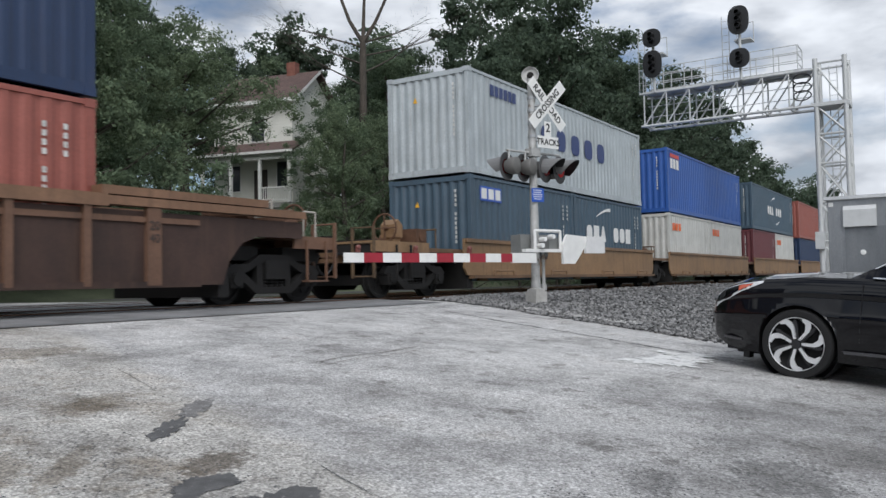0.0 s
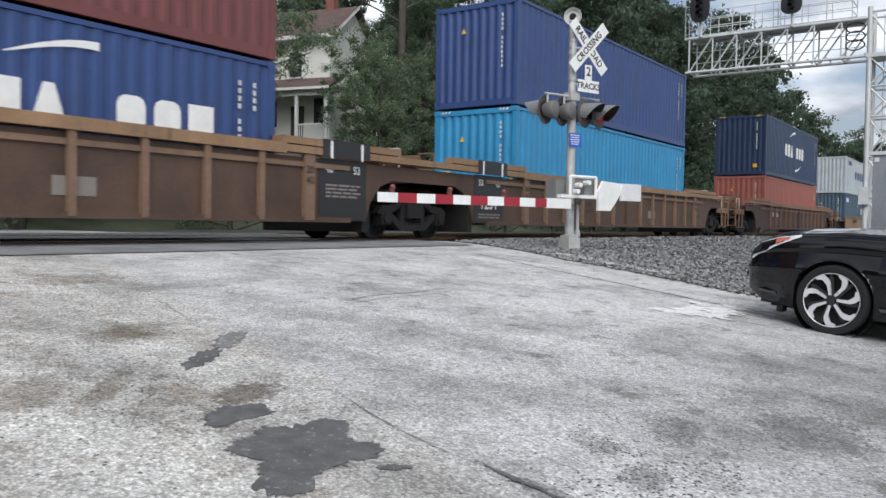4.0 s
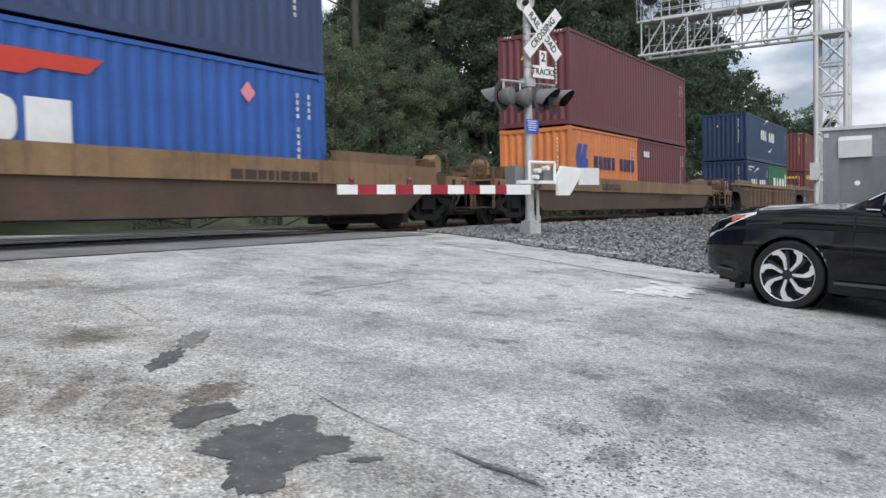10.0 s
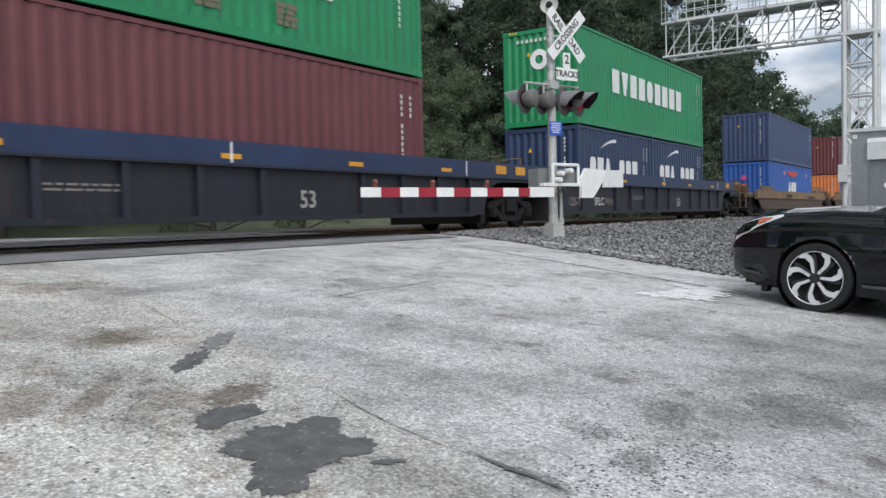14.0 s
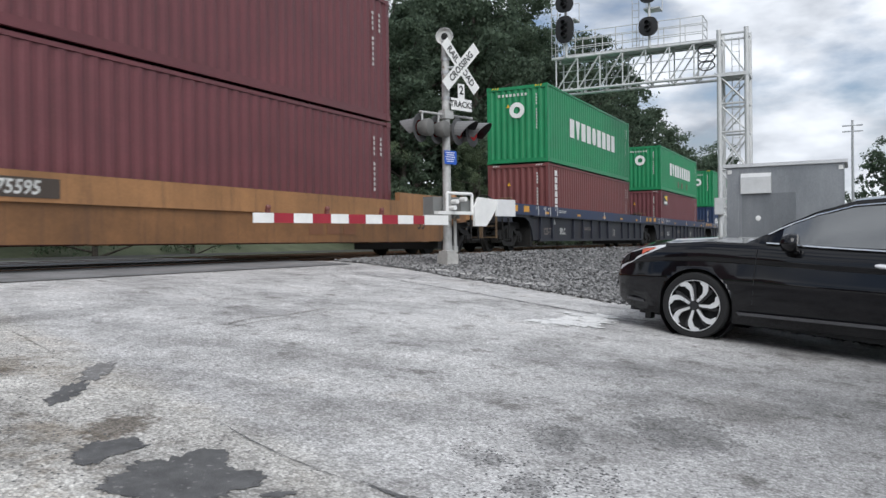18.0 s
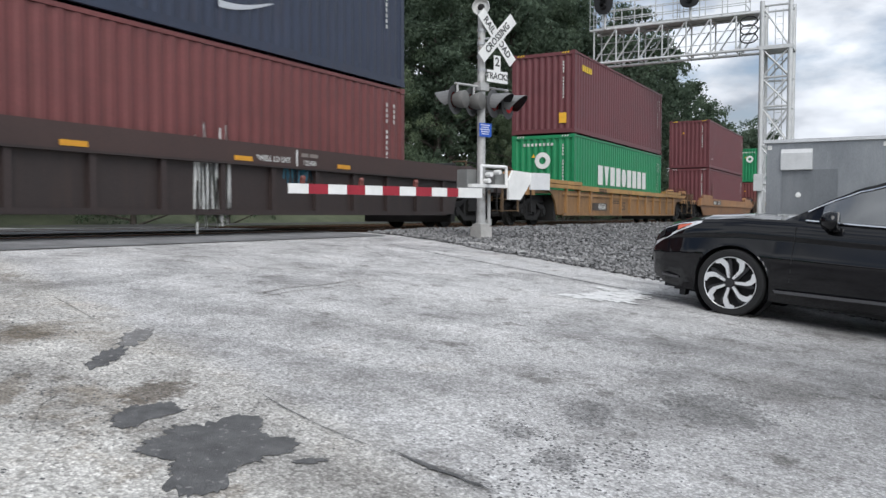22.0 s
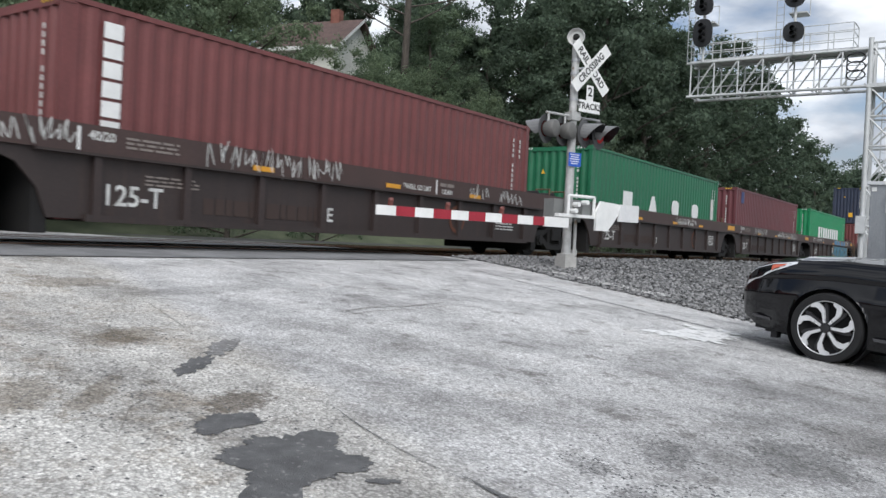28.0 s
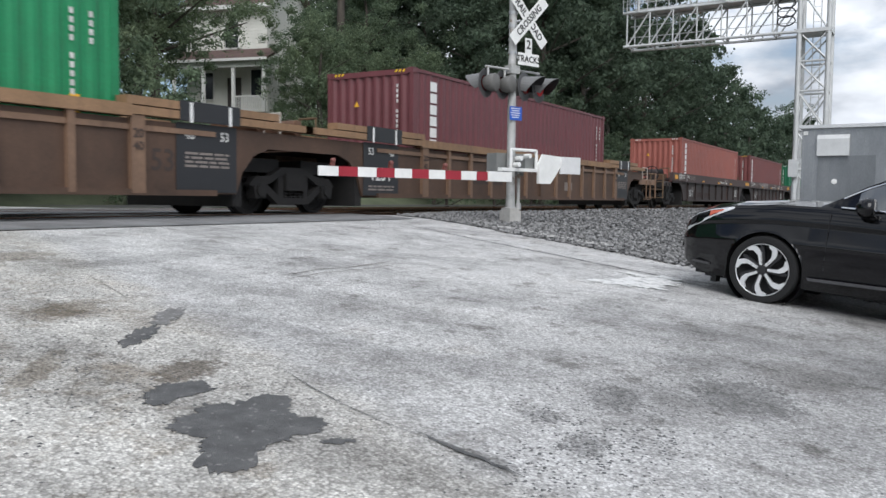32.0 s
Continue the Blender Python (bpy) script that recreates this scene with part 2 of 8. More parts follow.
# surfaces of the ground
def asphalt():
    """Worn, polished asphalt: pale stones in a dark binder, broad dark wear and brown dirt."""
    m = bpy.data.materials.new("worn asphalt")
    m.use_nodes = True
    t = m.node_tree
    b = t.nodes["Principled BSDF"]
    b.inputs["Specular IOR Level"].default_value = 0.25
    co = t.nodes.new("ShaderNodeTexCoord")

    def tex(scale, detail, rough=0.6):
        n = t.nodes.new("ShaderNodeTexNoise")
        n.inputs["Scale"].default_value = scale
        n.inputs["Detail"].default_value = detail
        n.inputs["Roughness"].default_value = rough
        link(t, co.outputs["Object"], n.inputs["Vector"])
        return n.outputs["Fac"]

    def ramp(fac, stops):
        r = t.nodes.new("ShaderNodeValToRGB")
        e = r.color_ramp.elements
        e[0].position, e[0].color = stops[0][0], (*stops[0][1], 1)
        e[1].position, e[1].color = stops[-1][0], (*stops[-1][1], 1)
        for p, c in stops[1:-1]:
            e.new(p).color = (*c, 1)
        link(t, fac, r.inputs["Fac"])
        return r.outputs["Color"]

    def mix(a, c, fac=1.0, kind="MULTIPLY"):
        x = t.nodes.new("ShaderNodeMix")
        x.data_type, x.blend_type = "RGBA", kind
        if isinstance(fac, float):
            x.inputs["Factor"].default_value = fac
        else:
            link(t, fac, x.inputs["Factor"])
        link(t, a, x.inputs["A"])
        link(t, c, x.inputs["B"])
        return x.outputs["Result"]

    v = t.nodes.new("ShaderNodeTexVoronoi")
    v.inputs["Scale"].default_value = 75
    link(t, co.outputs["Object"], v.inputs["Vector"])
    stones = ramp(v.outputs["Color"], ((0.1, (0.36, 0.358, 0.352)), (0.45, (0.545, 0.542, 0.535)), (0.9, (0.78, 0.777, 0.77))))
    binder = ramp(v.outputs["Distance"], ((0.25, (1, 1, 1)), (0.75, (0.68, 0.68, 0.68))))
    c = mix(stones, binder)
    c = mix(c, ramp(tex(34, 4, 0.7), ((0.32, (0.62, 0.61, 0.6)), (0.6, (1.12, 1.12, 1.12)))), 0.85)
    c = mix(c, ramp(tex(6, 6, 0.7), ((0.28, (0.66, 0.65, 0.64)), (0.5, (1, 1, 1)), (0.75, (1.12, 1.12, 1.12)))), 0.8)
    c = mix(c, ramp(tex(1.1, 7, 0.68), ((0.32, (0.58, 0.575, 0.57)), (0.5, (0.95, 0.95, 0.95)), (0.72, (1.18, 1.18, 1.18)))), 0.95)
    mp = t.nodes.new("ShaderNodeMapping")
    mp.inputs["Rotation"].default_value = (0, 0, radians(20))
    mp.inputs["Scale"].default_value = (1.3, 0.28, 1)
    link(t, co.outputs["Object"], mp.inputs["Vector"])
    w = t.nodes.new("ShaderNodeTexNoise")
    w.inputs["Scale"].default_value = 1.0
    w.inputs["Detail"].default_value = 9.0
    w.inputs["Roughness"].default_value = 0.72
    link(t, mp.outputs["Vector"], w.inputs["Vector"])
    c = mix(c, ramp(w.outputs["Fac"], ((0.34, (0.72, 0.72, 0.725)), (0.5, (1.02, 1.02, 1.02)), (0.66, (1.18, 1.18, 1.175)))), 0.9)
    brown = ramp(tex(0.55, 8, 0.75), ((0.56, (1, 1, 1)), (0.72, (0.66, 0.60, 0.54))))
    c = mix(c, brown, 0.9)
    lane = t.nodes.new("ShaderNodeMapping")
    lane.inputs["Rotation"].default_value = (0, 0, radians(20))
    link(t, co.outputs["Object"], lane.inputs["Vector"])
    sep = t.nodes.new("ShaderNodeSeparateXYZ")
    link(t, lane.outputs["Vector"], sep.inputs["Vector"])

    def across(lo, hi, wob, axis="X"):
        """0 to 1 between two lines along the lane, with a ragged edge."""
        a = t.nodes.new("ShaderNodeMath")
        a.operation = "MULTIPLY_ADD"
        link(t, tex(0.9, 8, 0.7), a.inputs[0])
        a.inputs[1].default_value = wob
        link(t, sep.outputs[axis], a.inputs[2])
        r = t.nodes.new("ShaderNodeMapRange")
        r.inputs["From Min"].default_value = lo + wob / 2
        r.inputs["From Max"].default_value = hi + wob / 2
        link(t, a.outputs["Value"], r.inputs["Value"])
        return r.outputs["Result"]

    def flat(rgb):
        q = t.nodes.new("ShaderNodeRGB")
        q.outputs[0].default_value = (*rgb, 1)
        return q.outputs[0]

    road = across(1.85, 2.1, 0.5)
    half = t.nodes.new("ShaderNodeMath")
    half.operation = "MULTIPLY"
    link(t, road, half.inputs[0])
    half.inputs[1].default_value = 0.08
    c = mix(c, flat((0.35, 0.35, 0.352)), half.outputs["Value"], "MIX")
    c = mix(c, ramp(road, ((0.0, (0.93, 0.915, 0.88)), (1.0, (0.95, 0.95, 0.955)))))
    worn = t.nodes.new("ShaderNodeMath")
    worn.operation = "MULTIPLY"
    link(t, across(2.6, 5.0, 3.0), worn.inputs[0])
    link(t, across(4.6, 2.4, 2.4, "Y"), worn.inputs[1])
    c = mix(c, ramp(worn.outputs["Value"], ((0.0, (1.0, 1.0, 1.0)), (1.0, (0.5, 0.5, 0.503)))))
    c = mix(c, ramp(across(3.6, 6.5, 2.6, "Y"), ((0.0, (1.06, 1.055, 1.045)), (1.0, (1.11, 1.105, 1.095)))))
    scab = t.nodes.new("ShaderNodeMath")
    scab.operation = "MULTIPLY"
    blot = t.nodes.new("ShaderNodeMapRange")
    blot.inputs["From Min"].default_value = 0.54
    blot.inputs["From Max"].default_value = 0.62
    link(t, tex(3.2, 9, 0.78), blot.inputs["Value"])
    link(t, blot.outputs["Result"], scab.inputs[0])
    link(t, across(1.9, 3.4, 1.5), scab.inputs[1])
    c = mix(c, ramp(scab.outputs["Value"], ((0.0, (1.03, 1.03, 1.03)), (1.0, (0.58, 0.57, 0.555)))))
    soil = t.nodes.new("ShaderNodeMath")
    soil.operation = "MULTIPLY"
    dirt = t.nodes.new("ShaderNodeMapRange")
    dirt.inputs["From Min"].default_value = 0.5
    dirt.inputs["From Max"].default_value = 0.62
    link(t, tex(1.7, 9, 0.78), dirt.inputs["Value"])
    link(t, dirt.outputs["Result"], soil.inputs[0])
    link(t, across(2.6, 1.2, 1.2), soil.inputs[1])
    c = mix(c, ramp(soil.outputs["Value"], ((0.0, (1.02, 1.02, 1.02)), (1.0, (0.60, 0.555, 0.50)))))
    pits = ramp(tex(22, 5, 0.75), ((0.66, (1, 1, 1)), (0.74, (0.42, 0.41, 0.4))))
    c = mix(c, pits, 0.8)
    ragged = tex(15, 9, 0.8)
    for cx, cy, rx, ry, turn, tone in SPILLS:
        # one stain: an oval whose edge is broken up by noise
        mp = t.nodes.new("ShaderNodeMapping")
        mp.vector_type = "TEXTURE"
        mp.inputs["Location"].default_value = (cx, cy, ground_z(0, cy))
        mp.inputs["Rotation"].default_value = (0, 0, radians(turn))
        mp.inputs["Scale"].default_value = (1.6 * rx, 1.6 * ry, 5.0)
        link(t, co.outputs["Object"], mp.inputs["Vector"])
        oval = t.nodes.new("ShaderNodeTexGradient")
        oval.gradient_type = "SPHERICAL"
        link(t, mp.outputs["Vector"], oval.inputs["Vector"])
        edge = t.nodes.new("ShaderNodeMath")
        edge.operation = "MULTIPLY_ADD"
        link(t, oval.outputs["Fac"], edge.inputs[0])
        edge.inputs[1].default_value = 0.5
        link(t, ragged, edge.inputs[2])
        r = t.nodes.new("ShaderNodeMapRange")
        r.inputs["From Min"].default_value = 0.66
        r.inputs["From Max"].default_value = 0.76
        link(t, edge.outputs["Value"], r.inputs["Value"])
        c = mix(c, ramp(r.outputs["Result"], ((0.0, (1, 1, 1)), (1.0, tone))))
    link(t, c, b.inputs["Base Color"])
    b.inputs["Roughness"].default_value = 0.88
    bp = t.nodes.new("ShaderNodeBump")
    bp.inputs["Strength"].default_value = 0.55
    bp.inputs["Distance"].default_value = 0.006
    link(t, v.outputs["Distance"], bp.inputs["Height"])
    link(t, bp.outputs["Normal"], b.inputs["Normal"])
    return m


ASPHALT = asphalt()
DARK_ASPHALT = surface("grey crossing asphalt", ((0.13, 0.13, 0.132), (0.25, 0.25, 0.252)), 0.9, 0, 1.5, 130, 0.5)
TAR = surface("dark tar patch", ((0.075, 0.075, 0.076), (0.16, 0.16, 0.16)), 0.92, 0, 7, 160, 0.8, (30.0, 0.62, (0.26, 0.255, 0.25)))
FADED_TAR = surface("faded tar patch", ((0.17, 0.165, 0.16), (0.27, 0.265, 0.26)), 0.92, 0, 9, 160, 0.8, (30.0, 0.58, (0.4, 0.395, 0.385)))
GRASS = surface("grass and dirt", ((0.06, 0.075, 0.04), (0.125, 0.14, 0.085)), 0.95, 0, 0.8, 40, 0.6)
OILY = surface("oily dark ballast", ((0.025, 0.024, 0.023), (0.075, 0.072, 0.07)), 0.9, 0, 5, 30, 0.8)
BALLAST = surface("grey ballast", ((0.05, 0.05, 0.05), (0.13, 0.128, 0.125)), 0.95, 0, 5, 30, 0.8)
PALE = surface("pale worn road paint", ((0.6, 0.6, 0.59), (0.78, 0.78, 0.76)), 0.85, 0, 9, 60, 0.3, (14.0, 0.58, (0.4, 0.395, 0.39)))


def strip(xs, ys, lift=0.0, wave=0.0):
    s = Shape()
    v = [(x, y, ground_z(x, y) + lift + wave * noise.noise((x * 0.7, y * 0.7, 0))) for y in ys for x in xs]
    n = len(xs)
    return s.add(v, [(j * n + i, j * n + i + 1, (j + 1) * n + i + 1, (j + 1) * n + i) for j in range(len(ys) - 1) for i in range(n - 1)])


def steps(a, b, d):
    n = max(1, round((b - a) / d))
    return [a + (b - a) * i / n for i in range(n + 1)]


def build_ground():
    xs = [-900, -300, -80, -30] + steps(-15, 60, 3) + [90, 160, 400, 1200]
    ys = [-900, -300, -100, -40, -20, -12] + steps(-6, 24, 1.0) + [32, 40, 50, 60, 90, 120, 300, 900]
    structure("ground", strip(xs, ys, -0.03), GRASS, "green weedy ground that rises to a wooded hill", "ground", "all")
    # asphalt lot and road up to the crossing
    edge = [(-40, -1.6), (-12, 6.4), (-6, 8.6), (0, 10.0), (2.9, 11.0), (4.85, 11.75), (6.1, 12.2), (8.3, 13.4), (9.0, 13.7), (10.3, 14.3)]
    s = Shape()
    ys = sorted({-40, -25, -20, -12, -6, -3, -1, 0, 1.4, 4, 7, 8.5, 9.5, 10.2, 10.3, 0.7, 2.2, 3, 5, 6})
    rows = []
    for y in ys:
        k = next((i for i in range(len(edge) - 1) if edge[i][0] <= y <= edge[i + 1][0]), len(edge) - 2)
        (a, xa), (b, xb) = edge[k], edge[k + 1]
        xr = xa + (xb - xa) * (y - a) / (b - a)
        rows.append([(-25 + (xr + 25) * i / 40, y, ground_z(0, y)) for i in range(41)])
    s.add([p for r in rows for p in r], [(j * 41 + i, j * 41 + i + 1, (j + 1) * 41 + i + 1, (j + 1) * 41 + i) for j in range(len(ys) - 1) for i in range(40)])
    structure("road", s, ASPHALT, "worn pale grey asphalt lot and road", "road", "all")
    # dark band beside the rails, panels between them, and the road beyond
    s = Shape()
    for y0, y1, lift in ((8.4, 10.42, 0.012), (10.6, 11.86, 0.02), (12.04, 14.4, 0.02), (14.58, 15.84, 0.02), (16.02, 18.0, 0.02)):
        ysb = steps(y0, y1, 0.5)
        rows = [[(x + 0.36 * (y - 10), y, max(ground_z(0, y), 0.80 if y > 10 else 0) + lift + (0.02 if y > 10 else 0)) for x in [-14 + i * 27.5 / 12 for i in range(13)]] for y in ysb]
        s.add([p for r in rows for p in r], [(j * 13 + i, j * 13 + i + 1, (j + 1) * 13 + i + 1, (j + 1) * 13 + i) for j in range(len(ysb) - 1) for i in range(12)])
    structure("crossing_pavement", s, DARK_ASPHALT, "dark asphalt band of the level crossing", "pavement")
    s = strip(steps(-8, 13, 3), [18, 20, 24], 0.02)
    structure("far_road", s, ASPHALT, "pale road beyond the tracks", "road")


build_ground()


def build_track(y, name):
    """Ballast bed, sleepers and two rails."""
    s = Shape()
    for x0, x1 in ((-90, -13), (14.6, 330)):
        prof = [(-2.9, -0.30), (-1.75, -0.14), (1.75, -0.14), (2.9, -0.30)]
        xs = steps(x0, x1, 6)
        v = [(x, y + a, RAIL_Z + b) for x in xs for a, b in prof]
        s.add(v, [(4 * i + k, 4 * i + k + 1, 4 * i + k + 5, 4 * i + k + 4) for i in range(len(xs) - 1) for k in range(3)])
    structure(name + "_bed", s, OILY, "dark oily crushed-stone bed of a railway track", "ballast")
    tr = thing("railway_track", "steel rails on dark wooden sleepers in grey ballast", "railway track", "parallel railway tracks", "structure")
    for side in (-0.755, 0.755):
        r = Shape()
        o = [(-0.07, -0.17), (0.07, -0.17), (0.07, -0.155), (0.012, -0.14), (0.012, -0.045), (0.036, -0.03), (0.036, 0), (-0.036, 0), (-0.036, -0.03), (-0.012, -0.045), (-0.012, -0.14), (-0.07, -0.155)]
        n = len(o)
        v = [(x, y + side + a, RAIL_Z + b) for x in (-90, 330) for a, b in o]
        r.add(v, [(i, (i + 1) % n, n + (i + 1) % n, n + i) for i in range(n)])
        part("rail", r, RUST, tr, "rust-sided steel rail with a polished head")
        hd = Shape().box(-90, 330, y + side - 0.03, y + side + 0.03, RAIL_Z - 0.002, RAIL_Z + 0.002)
        part("rail_head", hd, RAIL_TOP, tr)
    sl = Shape()
    i = 0
    for k in range(-40, 560):
        x = k * 0.55
        if -13 < x < 14.4:
            continue
        sl.cbox(x, y, RAIL_Z - 0.23 + 0.01 * math.sin(k), 0.22, 2.6, 0.16)
    part("sleepers", sl, surface("tarred wood " + name, ((0.03, 0.024, 0.02), (0.08, 0.065, 0.055)), 0.9, 0, 4, 50, 0.4), tr)["kind"] = "stuff"


structure("far_ballast", strip(steps(13, 331, 6), [17.4, 18.6, 20.0, 21.5], 0.06), OILY, "dark dirty crushed stone beyond the far track", "ballast")
build_track(TRACK_Y, "near_track")
build_track(TRACK_Y + 3.98, "far_track")


# ---- train ----
MOVING = []   # things, their place along the train, across, up


def travel(t):
    """How far the train has gone at t seconds."""
    return 11.6 * t if t <= 28.5 else 11.6 * 28.5 + 12.05 * (t - 28.5)


W2 = 1.219


def corrugated(length, height, pitch, depth, lo=0.0):
    """A trapezoid-ribbed sheet in x, z, ribs upright; faces -y at y from 0 to depth."""
    n = max(3, round(length / pitch))
    p = length / n
    xs = []
    for i in range(n):
        a = -length / 2 + i * p
        xs += [(a, 0), (a + 0.26 * p, 0), (a + 0.5 * p, depth), (a + 0.76 * p, depth)]
    xs.append((length / 2, 0))
    v = [(x, d, lo) for x, d in xs] + [(x, d, lo + height) for x, d in xs]
    m = len(xs)
    return Shape().add(v, [(i, i + 1, m + i + 1, m + i) for i in range(m - 1)])


MESHES = {}


def shared(key, make):
    if key not in MESHES:
        MESHES[key] = make()
    return MESHES[key]


def container(u, z, length, height, mat, label, side_pitch=0.28):
    """A shipping container with posts, rails, corner castings and ribbed walls; u: its middle along the train."""
    c = thing("shipping_container", label, "container", "containers on the train")
    L = length / 2
    key = (length, height, mat.name)

    def frame_mesh():
        s = Shape()
        for sx in (-1, 1):
            for sy in (-1, 1):
                x, y = sx * (L - 0.08), sy * (W2 - 0.06)
                s.cbox(x, y, height / 2, 0.14, 0.10, height - 0.2)
                for zz in (0.06, height - 0.06):
                    s.cbox(sx * (L - 0.089), sy * (W2 - 0.081), zz, 0.178, 0.162, 0.12)
        for sy in (-1, 1):
            s.cbox(0, sy * (W2 - 0.05), 0.09, length - 0.3, 0.08, 0.16)
            s.cbox(0, sy * (W2 - 0.04), height - 0.05, length - 0.3, 0.06, 0.07)
        for sx in (-1, 1):
            s.cbox(sx * (L - 0.06), 0, 0.09, 0.1, 2 * W2 - 0.3, 0.15)
            s.cbox(sx * (L - 0.05), 0, height - 0.08, 0.08, 2 * W2 - 0.3, 0.12)
        return s.mesh("frame", mat)

    def side_mesh():
        return corrugated(length - 0.3, height - 0.25, side_pitch, 0.026, 0.16).mesh("side_panel", mat)

    def end_mesh():
        return corrugated(2 * W2 - 0.22, height - 0.28, 0.26, 0.045, 0.15).mesh("end_panel", mat)

    def roof_mesh():
        return Shape().box(-L + 0.1, L - 0.1, -W2 + 0.06, W2 - 0.06, height - 0.06, height - 0.02).mesh("roof", mat)

    part("frame", shared(("f", *key), frame_mesh), mat, c)
    side = shared(("s", *key), side_mesh)
    part("side_panel", side, mat, c, at=pose(0, -W2 + 0.022, 0))
    part("side_panel", side, mat, c, at=pose(0, W2 - 0.022, 0, 0, 0, 180))
    end = shared(("e", *key), end_mesh)
    part("end_panel", end, mat, c, at=pose(-L + 0.022, 0, 0, 0, 0, -90))
    part("end_panel", end, mat, c, at=pose(L - 0.022, 0, 0, 0, 0, 90))
    part("roof", shared(("r", *key), roof_mesh), mat, c)
    MOVING.append((c, u, TRACK_Y, z))
    return c


def side_mark(c, name, shape, mat, label="", end=False, length=12.19):
    """Puts a flat shape drawn in x (along, to the right as seen), z on the near side or on the rear end."""
    if end:
        m = pose(-length / 2 + 0.012, 0, 0, 0, 0, -90)
    else:
        m = pose(0, -W2 + 0.012, 0)
    return part(name, shape, mat, c, label, at=m)


def bars_up(x, z0, n, w, h):
    """A column of n small bars: a number painted from top to bottom."""
    s = Shape()
    for i in range(n):
        z = z0 - i * h * 1.5
        if i != 4:
            s.box(x - w / 2, x + w / 2, -0.004, 0, z - h, z)
    return s


def swoosh(x, z, w, h, n=10):
    """A thin curved blade that tapers at its left end."""
    s = Shape()
    v = []
    for i in range(n + 1):
        a = i / n
        px, pz = x + w * a, z + h * math.sin(a * math.pi * 0.5)
        tk = h * 0.32 * a ** 0.7 + 0.01
        v += [(px, -0.003, pz), (px, -0.003, pz - tk)]
    return s.add(v, [(2 * i, 2 * i + 1, 2 * i + 3, 2 * i + 2) for i in range(n)])


def disc(x, z, r, n=20, inner=0.0):
    s = Shape()
    v = [(x + r * math.cos(2 * math.pi * i / n), -0.004, z + r * math.sin(2 * math.pi * i / n)) for i in range(n)]
    if inner:
        v += [(x + inner * math.cos(2 * math.pi * i / n), -0.004, z + inner * math.sin(2 * math.pi * i / n)) for i in range(n)]
        return s.add(v, [(i, (i + 1) % n, n + (i + 1) % n, n + i) for i in range(n)])
    return s.add(v, [tuple(range(n))])


# -- trucks and wheels --
WHEELS = []


def wheel_mesh():
    s = Shape()
    for side in (-1, 1):
        s.lathe((0, side * 0.68, 0), (0, side, 0), [(0, 0.08), (0.0, 0.46), (0.03, 0.46), (0.045, 0.425), (0.13, 0.42), (0.135, 0.36), (0.1, 0.33), (0.09, 0.14), (0.14, 0.11), (0.14, 0.0)], 28)
        for k in range(6):
            m = Matrix.Rotation(k * math.pi / 3, 4, "Y")
            s.box(0.2, 0.28, side * 0.78 - 0.02, side * 0.78 + 0.02, -0.03, 0.03, m)
    s.rod((0, -0.95, 0), (0, 0.95, 0), 0.075, n=12)
    return s.mesh("wheelset", DARK_IRON, 40)


